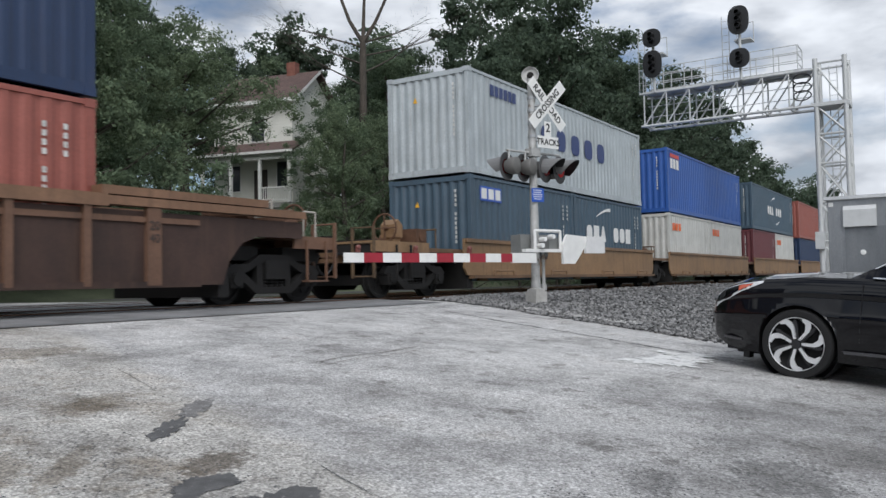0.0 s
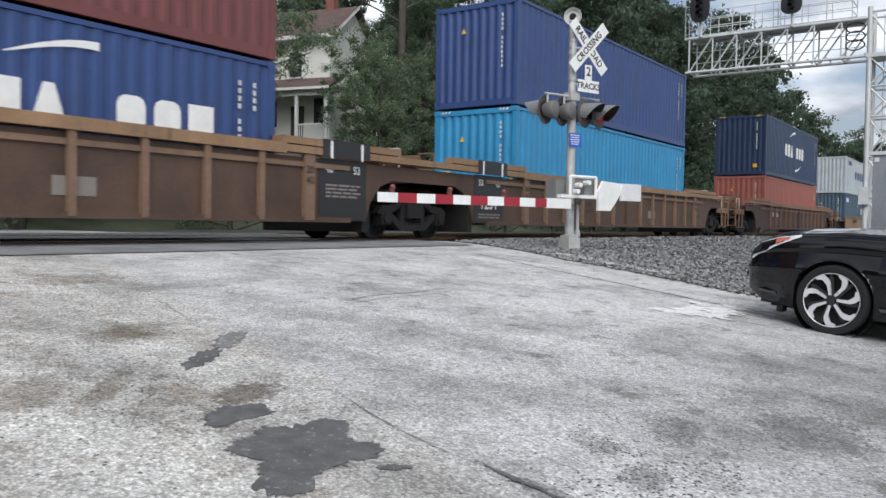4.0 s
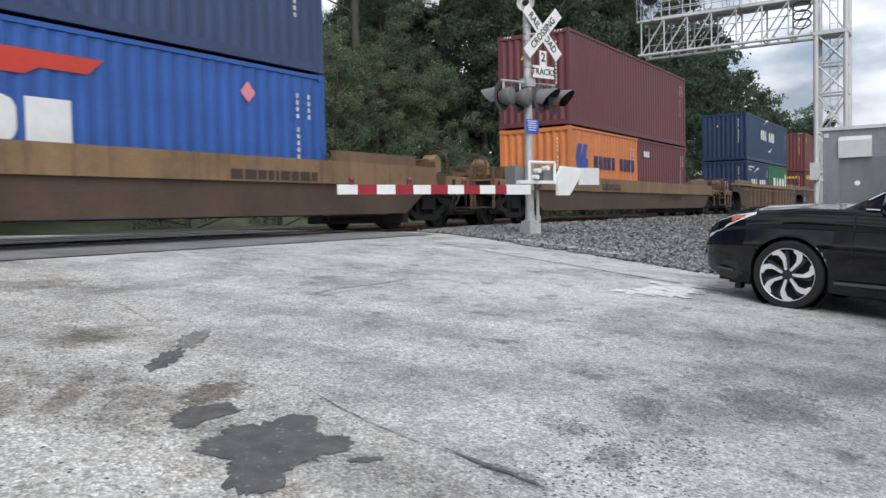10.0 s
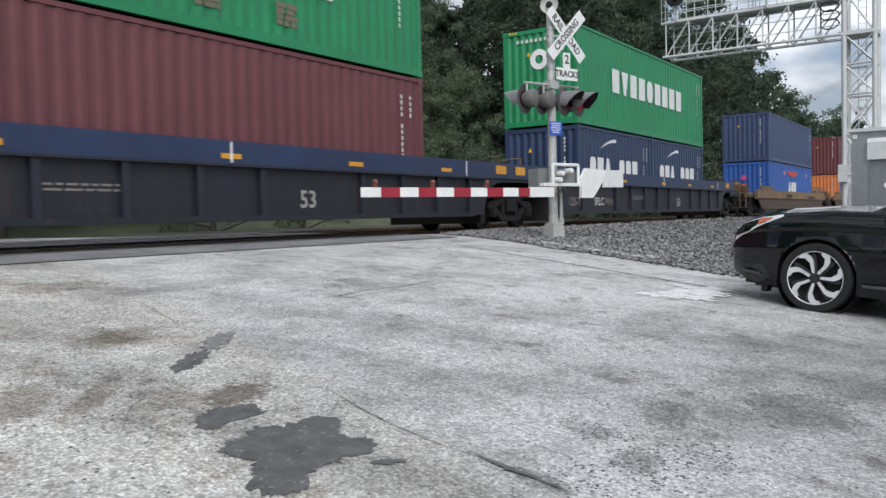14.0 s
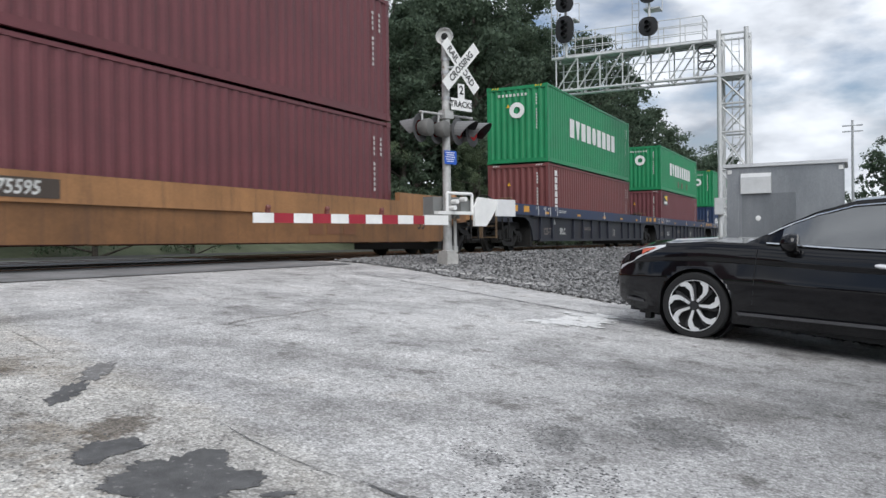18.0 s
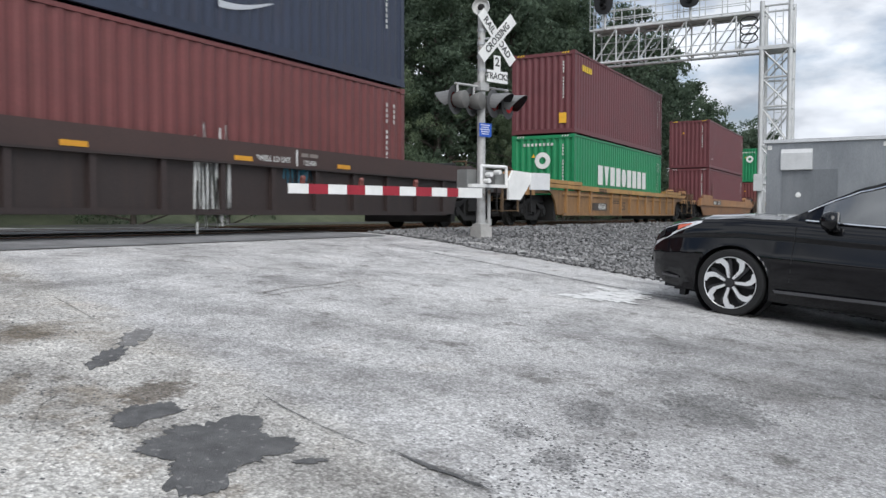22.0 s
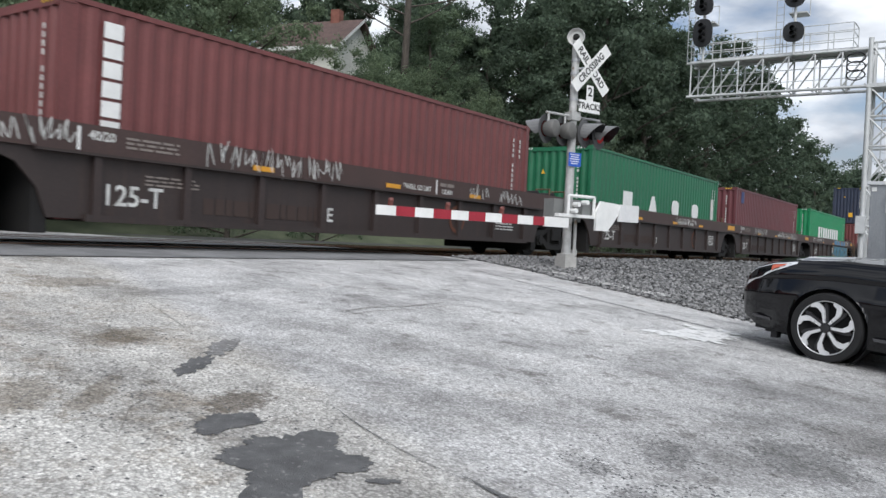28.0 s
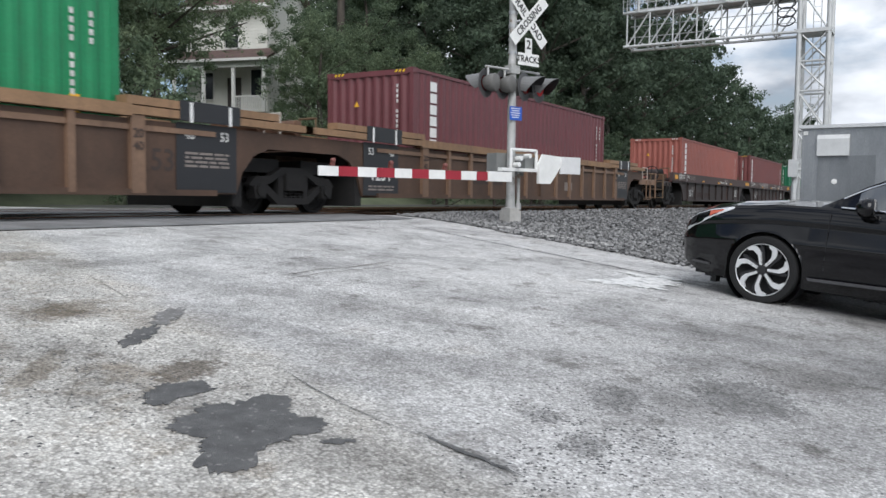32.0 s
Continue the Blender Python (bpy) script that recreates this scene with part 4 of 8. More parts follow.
    well_car(-23.1, "ribbed", BROWN, brown, 10.0, 11.9, 8.1, (-10.0, 9.7))
    well_car(-43.1, "ribbed", BROWN, brown, 9.93, 10.0, 8.1, (-9.93,))
    well_car(-62.95, "ribbed", BROWN, brown, 12.0, 9.92, 8.1, (-9.8,))
    well_car(-86.9, "smooth", FEC, "tan smooth-sided steel well car with faded graffiti", 11.7, 11.95, 8.3, (-9.6, 9.7))
    well_car(-110.35, "smooth", FEC, "tan smooth-sided steel well car with peeling paint", 12.05, 11.75, 8.3, (-9.8, 9.6))
    navy = "navy blue and black steel well car with yellow reflectors"
    well_car(-134.45, "dark", NAVY, navy, 9.95, 12.05, 8.1, (-9.95, 9.9))
    well_car(-154.35, "dark", NAVY, navy, 9.88, 9.95, 8.1, (-9.88,))
    well_car(-174.1, "dark", NAVY, navy, 11.85, 9.87, 8.1, (-9.75,))
    well_car(-197.75, "smooth", TAN, "orange-tan smooth-sided steel well car", 11.87, 11.8, 8.3, (-9.7, 9.7))
    well_car(-221.5, "low", YELLOW, "yellow steel well car with upright posts and chipped paint", 11.8, 11.87, 8.1, (-9.7, 9.7))
    well_car(-245.1, "dark", MAROON_WELL, "dark brown steel well car with sprayed graffiti", 11.8, 11.8, 8.1, (-9.7, 9.7))
    dk = "dark brown articulated steel well car with white stencils and graffiti"
    well_car(-266.45, "dark", MAROON_WELL, dk, 7.9, 9.55, 6.2, (-7.9, 7.6))
    well_car(-282.25, "dark", MAROON_WELL, dk, 7.45, 7.9, 6.2, (-7.45,))
    well_car(-297.15, "dark", MAROON_WELL, dk, 7.95, 7.45, 6.2, (-7.95,))
    well_car(-313.05, "dark", MAROON_WELL, dk, 7.97, 7.95, 6.2, (-7.97,))
    well_car(-329.0, "dark", MAROON_WELL, dk, 9.9, 7.98, 6.2, (-8.0,))
    well_car(-351.4, "ribbed", BROWN, brown, 9.9, 12.5, 8.1, (-9.9, 10.0))
    well_car(-371.2, "ribbed", BROWN, brown, 11.9, 9.9, 8.1, (-9.7,))


build_train()


# ---- trees ----
def leaf_mat(name, a, b):
    """Leaves that let some light through."""
    m = surface(name, (a, b), 0.7, 0, 0.35, 3.0, 0.0)
    t = m.node_tree
    p = t.nodes["Principled BSDF"]
    p.inputs["Specular IOR Level"].default_value = 0.2
    g = t.nodes.new("ShaderNodeNewGeometry")
    k = t.nodes.new("ShaderNodeMapRange")
    k.inputs["To Min"].default_value = 0.65
    k.inputs["To Max"].default_value = 1.35
    link(t, g.outputs["Random Per Island"], k.inputs["Value"])
    h = t.nodes.new("ShaderNodeHueSaturation")
    link(t, k.outputs["Result"], h.inputs["Value"])
    link(t, p.inputs["Base Color"].links[0].from_socket, h.inputs["Color"])
    link(t, h.outputs["Color"], p.inputs["Base Color"])
    tr = t.nodes.new("ShaderNodeBsdfTranslucent")
    link(t, h.outputs["Color"], tr.inputs["Color"])
    mx = t.nodes.new("ShaderNodeMixShader")
    mx.inputs["Fac"].default_value = 0.5
    link(t, p.outputs["BSDF"], mx.inputs[1])
    link(t, tr.outputs["BSDF"], mx.inputs[2])
    link(t, mx.outputs["Shader"], t.nodes["Material Output"].inputs["Surface"])
    return m


LEAF = [leaf_mat("oak leaves", (0.098, 0.142, 0.092), (0.19, 0.245, 0.15)), leaf_mat("maple leaves", (0.118, 0.163, 0.102), (0.215, 0.265, 0.158)), leaf_mat("dark leaves", (0.062, 0.09, 0.064), (0.12, 0.16, 0.105))]
BARK = surface("bark", ((0.04, 0.034, 0.028), (0.10, 0.085, 0.07)), 0.95, 0, 3, 30, 0.8, stretch=(3, 3, 0.6))


def tree_meshes(seed, height, crown_lo, width, n_leaf, leaf, mat):
    rnd = random.Random(seed)
    s = Shape()
    r = height * 0.018 + 0.06
    tips = []
    p = Vector((0, 0, -0.5))
    for k in range(5):
        q = Vector((rnd.uniform(-.2, .2) * k * .4, rnd.uniform(-.2, .2) * k * .4, height * 0.85 * (k + 1) / 5))
        s.rod(p, q, r * (1 - k * 0.17), r * (1 - (k + 1) * 0.17), 8, False)
        p = q
    for k in range(16):
        z = height * (crown_lo + (0.92 - crown_lo) * (k / 15))
        a = k * 2.4 + rnd.uniform(-.5, .5)
        f = (z / height - crown_lo) / (1 - crown_lo)
        ln = width * (0.45 + 0.55 * math.sin(math.pi * min(1, 0.25 + 0.75 * f))) * rnd.uniform(.7, 1.05) * (1.15 - 0.5 * f)
        b = Vector((0, 0, z * 0.92))
        e = b + Vector((math.cos(a) * ln, math.sin(a) * ln, ln * rnd.uniform(.15, .5)))
        s.rod(b, e, r * 0.35 * (1.1 - f), 0.02, 5, False)
        tips.append((b, e, ln))
    trunk = s.mesh("trunk", BARK, 60)
    rng = np.random.RandomState(seed)
    clumps = []
    for b, e, ln in tips:
        for j in range(13):
            w = rnd.uniform(0.2, 1.12)
            c = b.lerp(e, w) + Vector((rnd.gauss(0, .24), rnd.gauss(0, .24), rnd.gauss(0, .17))) * ln
            clumps.append((c, rnd.uniform(0.3, 0.8) * width * 0.2))
    clumps += [(Vector((rnd.gauss(0, .15) * width, rnd.gauss(0, .15) * width, height * rnd.uniform(.78, 1.0))), width * .18) for _ in range(10)]
    per = n_leaf // len(clumps)
    cs = np.repeat(np.array([c for c, _ in clumps]), per, 0)
    rs = np.repeat(np.array([x for _, x in clumps]), per)
    d = rng.normal(size=cs.shape)
    d /= np.linalg.norm(d, axis=1)[:, None]
    pos = cs + d * (rs * rng.uniform(.0, 1.25, len(rs)) ** 0.7)[:, None] * np.array([1, 1, .8])
    nrm = d + rng.normal(size=d.shape) * .7
    nrm /= np.linalg.norm(nrm, axis=1)[:, None]
    t1 = np.cross(nrm, rng.normal(size=d.shape))
    t1 /= np.linalg.norm(t1, axis=1)[:, None]
    t2 = np.cross(nrm, t1)
    sz = leaf * rng.uniform(.6, 1.3, len(rs))[:, None]
    q = np.stack([pos - t1 * sz, pos - t2 * sz * .55, pos + t1 * sz, pos + t2 * sz * .55], 1).reshape(-1, 3)
    n = len(pos)
    me = bpy.data.meshes.new("crown")
    me.vertices.add(4 * n)
    me.vertices.foreach_set("co", q.ravel())
    me.loops.add(4 * n)
    me.loops.foreach_set("vertex_index", np.arange(4 * n, dtype=np.int32))
    me.polygons.add(n)
    me.polygons.foreach_set("loop_start", np.arange(0, 4 * n, 4, dtype=np.int32))
    me.update(calc_edges=True)
    me.materials.append(mat)
    return trunk, me


def build_trees():
    kinds = []
    sorts = ((17, .08, 5.2, .085, 0, 44000), (20, .1, 6.0, .09, 1, 48000), (14, .06, 4.6, .10, 2, 20000), (9, .04, 3.8, .062, 1, 34000), (5, .02, 3.0, .065, 0, 9500), (18, .12, 5.6, .27, 2, 7000), (18, .08, 5.6, .15, 2, 20000), (9, .42, 4.0, .06, 1, 36000))
    for i, (h, lo, w, lf, mt, n) in enumerate(sorts):
        kinds.append((*tree_meshes(11 + i, h, lo, w, n, lf, LEAF[mt]), mt))
    rnd = random.Random(5)
    rows = []
    # a wooded hillside behind the tracks
    for x, y, k, sc in TREES:
        rows.append((x, y, 6 if k < 3 and x > 44 else k, sc))
    words_ = ("tall leafy tree with a dense green crown", "tall broad green tree in full leaf", "dark green leafy tree", "low bushy green tree", "leafy green bush on the bank", "distant leafy green tree", "tall dark green tree in full leaf", "spreading green tree with a raised crown beside the house")
    heights = [q[0] for q in sorts]
    for x, y, k, sc in rows:
        tall = sc * rnd.uniform(.9, 1.1)
        # the skyline dips behind the house
        top = lerp_lin(SKYLINE, math.degrees(math.atan2(x, y)))
        room = (math.hypot(x, y) * math.tan(radians(top)) + 1.15 - ground_z(x, y)) / (heights[k] * 1.02)
        if k != 4 and room < tall:
            sc, tall = max(sc * (0.95 if k == 7 else 0.72), room), room
        t = thing("bush" if k == 4 else "tree", words_[k], "bush" if k == 4 else "tree", "trees behind the tracks", m=Matrix.LocRotScale((x, y, ground_z(x, y) - 0.1), Euler((0, 0, rnd.uniform(0, 6.28))), (sc, sc, tall)))
        part("trunk", kinds[k][0], BARK, t)
        part("crown", kinds[k][1], LEAF[kinds[k][2]], t)


# bearing in degrees and the height of the treetops above the horizon
SKYLINE = [(-180, 60), (37.2, 60), (38.6, 17.2), (44, 16.6), (47, 18.4), (51, 18.2), (54, 17.2), (57, 15.6), (59, 19.5), (61, 40), (180, 60)]
TREES = [
    (9, 26, 1, 1.0), (13.5, 31, 0, 1.05), (17, 26.5, 0, 0.8), (19.5, 31, 0, 1.0), (23, 36, 1, .95), (25.6, 31.0, 7, 1.42), (21.5, 29.5, 3, 0.8),
    (33.0, 27.4, 3, .95), (35.9, 30.6, 0, .62), (38.0, 28.6, 3, 1.0), (40.5, 30, 0, .78), (41, 26.5, 3, .9), (46.5, 34, 1, 0.95), (45, 25.5, 2, 0.9), (49.5, 27, 0, 1.05), (53, 24, 2, 1.1), (57, 22.5, 1, 1.0), (63.5, 23, 1, 1.0), (70, 22, 0, 1.15),
    (78, 22, 1, 1.0), (86, 22, 5, 1.05), (95, 21.5, 5, 1.0), (104, 21.5, 5, .9), (114, 21.5, 5, .9), (126, 21.5, 5, .85), (140, 21.5, 5, .9), (158, 22, 5, .95), (180, 22, 5, 1.0), (210, 23, 5, 1.0), (245, 24, 5, 1.0),
    (60, 30, 5, 1.15), (68, 31, 5, 1.15), (76, 30, 5, 1.1), (52, 33, 5, 1.15), (90, 30, 5, 1.1), (108, 30, 5, 1.0),
    (48, 21.5, 3, .8), (56, 20.8, 4, 1.1), (66, 20.8, 4, 1.3), (38, 23.5, 4, .9), (24, 23, 4, .6), (19, 22.5, 4, .8), (28, 25.5, 4, .6), (56, 43, 5, 1.0), (48, 48, 5, 1.0), (42, 51, 5, .95), (35, 50, 5, .95), (28, 48, 5, 1.0), (20, 44, 5, 1.1), (13, 40, 5, 1.1), (6, 34, 5, 1.1), (2, 28, 5, 1.0), (45, 42, 5, 1.0),
    (104, -3.2, 5, .7), (110, -10, 5, .6), (107, -16, 5, .65), (118, -8, 5, .65), (125, -18, 5, .75), (122, -28, 5, .7),
    (45, 41, 6, .8), (48.5, 38.5, 6, .8), (51.5, 35.5, 6, .8), (42, 45.5, 6, .8), (37.5, 47, 6, .8), (47, 34.5, 6, .75), (62, 30.5, 1, 1.25), (57, 33, 1, 1.3), (66, 27, 0, 1.25), (72, 27, 1, 1.1),
    (12.5, 24.3, 3, 1.25), (16.5, 25.5, 3, 1.1), (7, 24, 3, 1.1), (10.5, 29, 0, .95), (15.5, 34, 1, 1.1),
     (33.5, 20, 4, .55), (38, 19.8, 4, .6), (43, 20, 4, .6), (48, 19.9, 4, .65), (53, 20, 4, .6), (59, 20, 4, .7), (65, 19.9, 4, .65), (72, 20, 4, .75), (80, 20, 4, .8), (89, 20, 4, .8), (99, 20, 4, .85),
]
build_trees()



# ---- crossing signal ----
MAST = (14.15, 7.02)
ROAD_YAW = -20.0     # the road's direction, from +y
CAR_YAW = -8.0
ALU = surface("weathered aluminium paint", ((0.32, 0.32, 0.31), (0.5, 0.5, 0.49)), 0.5, 0.2, 5, 60, 0.1, (6.0, 0.6, (0.2, 0.16, 0.12)))
CONCRETE = surface("pale concrete", ((0.36, 0.35, 0.33), (0.5, 0.49, 0.47)), 0.9, 0, 4, 60, 0.3)
LENS_RED = plain("dim red lens", (0.12, 0.008, 0.01), 0.25)
LENS_LIT = bpy.data.materials.new("lit red lens")
LENS_LIT.use_nodes = True
LENS_LIT.node_tree.nodes["Principled BSDF"].inputs["Base Color"].default_value = (0.4, 0.01, 0.01, 1)
LENS_LIT.node_tree.nodes["Principled BSDF"].inputs["Emission Color"].default_value = (1.0, 0.03, 0.05, 1)
LENS_LIT.node_tree.nodes["Principled BSDF"].inputs["Emission Strength"].default_value = 0.08


def crossing_signal():
    c = thing("crossing_signal", "grey metal railroad crossing mast with crossbuck, flashers and lowered gate", "crossing signal", m=pose(MAST[0], MAST[1], ground_z(0, MAST[1]) - 0.02, 0, 0, ROAD_YAW))
    z0 = ground_z(0, MAST[1]) - 0.02
    s = Shape().box(-0.145, 0.145, -0.145, 0.145, -0.1, 0.28).box(-0.12, 0.12, -0.12, 0.12, 0.28, 0.33)
    part("foundation", s, CONCRETE, c, "pale concrete foundation block")
    s = Shape().lathe((0, 0, 0.3), (0, 0, 1), [(0, 0.125), (0.03, 0.125), (0.05, 0.095), (0.25, 0.085), (4.08, 0.072)], 16)
    part("pole", s, ALU, c, smooth=40)
    s = Shape()
    for z in (2.2, 2.9, 3.25, 3.5, 3.75, 4.0):
        s.lathe((0, 0, z), (0, 0, 1), [(0, 0.07), (0, 0.088), (0.05, 0.088), (0.05, 0.07)], 14)
    part("clamp_band", s, STEEL, c)["kind"] = "stuff"
    s = Shape().rod((0.16, -0.05, 0.3), (0.16, -0.05, 1.15), 0.035, n=10).rod((0.16, -0.05, 0.3), (0.16, -0.05, 0.42), 0.06, n=10)
    part("conduit", s, ALU, c, smooth=40)
    # gong bell, its mouth turned along the road
    s = Shape().lathe((0, 0.02, 4.48), (-0.75, -0.66, 0), [(-0.12, 0.0), (-0.115, 0.10), (-0.07, 0.155), (0.0, 0.172), (0.02, 0.165), (0.0, 0.15), (-0.05, 0.12), (-0.06, 0.0)], 24)
    s.rod((0, 0, 4.3), (0, 0, 4.4), 0.06, n=10)
    bell = part("bell", s, plain("bell paint", (0.6, 0.6, 0.58), 0.45), c, "round pale grey warning gong", smooth=40)
    part("striker", Shape().lathe((-0.03, -0.01, 4.48), (-0.75, -0.66, 0), [(-0.06, 0.07), (0.02, 0.05), (0.03, 0.0)], 12), DARK_IRON, bell)
    # crossbuck
    zc = 4.57 - z0
    cx = 0.28
    ink = plain("sign ink", (0.02, 0.02, 0.02), 0.6)
    for k, (ang, text) in enumerate(((-45, "RAIL  ROAD"), (45, "CROSSING"))):
        m = Matrix.Translation((cx, -0.14 - 0.012 * k, zc)) @ Matrix.Rotation(radians(-ang), 4, "Y")
        s = Shape().box(-0.61, 0.61, -0.003, 0.003, -0.115, 0.115)
        b = part("blade", s, WHITE, c, "white sign blade with black letters", at=m)
        words("letters", text, 0.135, ink, b, Matrix.Translation((0, -0.006, 0)) @ Matrix.Rotation(radians(90), 4, "X"), bold=0.004, squeeze=0.92)
    s = Shape().box(cx - 0.09, cx + 0.09, -0.146, -0.14, zc - 0.66, zc - 0.34)
    p2 = part("number_plate", s, WHITE, c, "white plate with a numeral")
    words("numeral", "2", 0.17, ink, p2, Matrix.Translation((cx, -0.15, zc - 0.47)) @ Matrix.Rotation(radians(90), 4, "X"), bold=0.004)
    s = Shape().box(cx - 0.28, cx + 0.28, -0.150, -0.147, zc - 0.86, zc - 0.63)
    p3 = part("tracks_plate", s, WHITE, c, "white plate with black letters")
    words("letters", "TRACKS", 0.12, ink, p3, Matrix.Translation((cx, -0.154, zc - 0.745)) @ Matrix.Rotation(radians(90), 4, "X"), bold=0.003)
    s = Shape().rod((0, -0.05, zc - 0.72), (cx, -0.14, zc - 0.72), 0.02)
    part("bracket", s, STEEL, c)
    s = Shape().rod((0, -0.05, zc - 0.05), (cx, -0.13, zc), 0.025)
    part("bracket", s, STEEL, c)
    # flashers on a crossarm
    za = 3.32 - z0
    s = Shape().rod((-0.68, 0, za + 0.3), (0.72, 0, za + 0.3), 0.024, n=10).cbox(0, 0, za + 0.3, 0.22, 0.2, 0.16)
    for x in (-0.62, -0.2, 0.27, 0.66):
        s.rod((x, 0, za + 0.3), (x, 0, za + 0.1), 0.022, n=8)
    part("crossarm", s, ALU, c)
    grey = plain("flasher housing", (0.13, 0.127, 0.12), 0.55)
    for x, d in ((-0.62, 1), (-0.2, 1), (0.27, -1), (0.66, -1)):
        f = part("flasher", Shape().lathe((0, d * 0.08, 0), (0, -d, 0), [(0.0, 0.02), (0.03, 0.12), (0.14, 0.16), (0.24, 0.165), (0.26, 0.155), (0.30, 0.06), (0.30, 0)], 20), grey, c, "grey flasher housing", 40, pose(x, 0, za, 0, 0, 18))
        part("background", Shape().lathe((0, d * 0.06, 0), (0, d, 0), [(0.0, 0.15), (-0.02, 0.268), (-0.012, 0.273), (0.012, 0.15)], 30), plain("flasher black", (0.07, 0.07, 0.072), 0.6), f)
        part("lens", Shape().lathe((0, d * 0.07, 0), (0, d, 0), [(0.0, 0.15), (0.02, 0.13), (0.035, 0.07), (0.04, 0.0)], 20), LENS_LIT if x > 0.6 else LENS_RED, f, "red lamp lens")
        n, hood, v = 14, Shape(), []
        for i in range(n + 1):
            a = radians(-25 + 230 * i / n)
            ln = 0.20 + 0.20 * math.sin(a)
            for r in (0.20, 0.194):
                v += [(r * math.cos(a), d * 0.06, r * math.sin(a)), (r * math.cos(a), d * (0.06 + ln), r * math.sin(a) - 0.03)]
        hood.add(v, [(4 * i, 4 * i + 1, 4 * i + 5, 4 * i + 4) for i in range(n)] + [(4 * i + 2, 4 * i + 6, 4 * i + 7, 4 * i + 3) for i in range(n)] + [(4 * i + 1, 4 * i + 3, 4 * i + 7, 4 * i + 5) for i in range(n)])
        part("hood", hood, plain("hood paint", (0.16, 0.16, 0.16), 0.42), f)
        lining = Shape().add([v[4 * i + q] for i in range(n + 1) for q in (2, 3)], [(2 * i, 2 * i + 1, 2 * i + 3, 2 * i + 2) for i in range(n)])
        lining.v = [(x_ * 0.985, y_, z_ * 0.985) for x_, y_, z_ in lining.v]
        part("hood_lining", lining, BLACK, f)
    # blue sign with lines of small writing
    zb = 2.79 - z0
    s = Shape().box(-0.15, 0.17, -0.105, -0.1, zb - 0.13, zb + 0.13)
    bs = part("emergency_sign", s, BLUE_SIGN, c, "small blue sign with white lines")
    s = Shape()
    for i, w in enumerate((0.12, 0.10, 0.125, 0.11, 0.09)):
        s.box(-w, w, -0.108, -0.1055, zb + 0.085 - i * 0.042, zb + 0.1 - i * 0.042)
    part("writing", s, WHITE, bs)["kind"] = "stuff"
    # gate machine and arm
    zg = 1.82 - z0
    s = Shape().box(-0.3, 0.42, 0.08, 0.36, zg - 0.2, zg + 0.22).box(0.08, 0.36, -0.3, -0.02, zg - 0.12, zg + 0.14)
    part("gate_machine", s, plain("gate machine paint", (0.2, 0.205, 0.2), 0.5), c, "grey gate machine case")
    s = Shape().prism([(0.3, zg - 0.36), (0.62, zg - 0.36), (0.78, zg - 0.18), (0.9, zg - 0.02), (1.02, zg + 0.05), (1.02, zg + 0.16), (0.42, zg + 0.2), (0.3, zg + 0.0)], -0.46, -0.40)
    part("counterweight_arm", s, WHITE, c)
    s = Shape().prism([(0.88, zg - 0.16), (1.42, zg - 0.16), (1.42, zg + 0.17), (0.92, zg + 0.17)], -0.5, -0.44)
    part("counterweight", s, plain("counterweight paint", (0.68, 0.68, 0.68), 0.45), c, "pale grey flat counterweight")
    s = Shape().box(-0.62, 0.4, -0.42, -0.3, zg - 0.14, zg - 0.08)
    for x in (-0.36, 0.3):
        s.rod((x, -0.38, zg - 0.1), (x, -0.38, zg + 0.26), 0.03, n=8)
    s.rod((-0.36, -0.38, zg + 0.26), (0.3, -0.38, zg + 0.26), 0.03, n=8).rod((-0.36, -0.38, zg + 0.26), (0.0, -0.05, zg + 0.3), 0.025, n=8)
    for x, z in ((-0.2, 0.1), (-0.26, -0.02), (0.02, 0.15)):
        s.rod((x, -0.36, zg + z), (x, -0.5, zg + z), 0.045, n=10)
    part("arm_bracket", s, WHITE, c, "white arm bracket with bolts")
    arm = part("gate_arm", Shape().box(-0.95, -0.36, -0.41, -0.35, zg - 0.34, zg - 0.16), WHITE, c, "red and white striped lowered gate arm")
    x = -4.457
    for i in range(10):
        part("stripe", Shape().box(x, x + 0.359, -0.395, -0.365, zg - 0.327, zg - 0.173), WHITE if i % 2 == 0 else RED_SIGN, arm)
        x += 0.36
    for xx in (-1.94, -3.09, -4.2):
        s = Shape().cbox(xx, -0.38, zg - 0.14, 0.07, 0.05, 0.06).lathe((xx, -0.40, zg - 0.085), (0, -1, 0), [(-0.04, 0.015), (-0.03, 0.038), (0.02, 0.038), (0.035, 0.02), (0.035, 0)], 12)
        part("gate_lamp", s, plain("gate lamp red", (0.17, 0.055, 0.045), 0.4), arm, "small dark red gate lamp")


crossing_signal()


# ---- signal gantry ----
GALV = plain("weathered galvanized steel", (0.55, 0.56, 0.56), 0.5, 0.25)


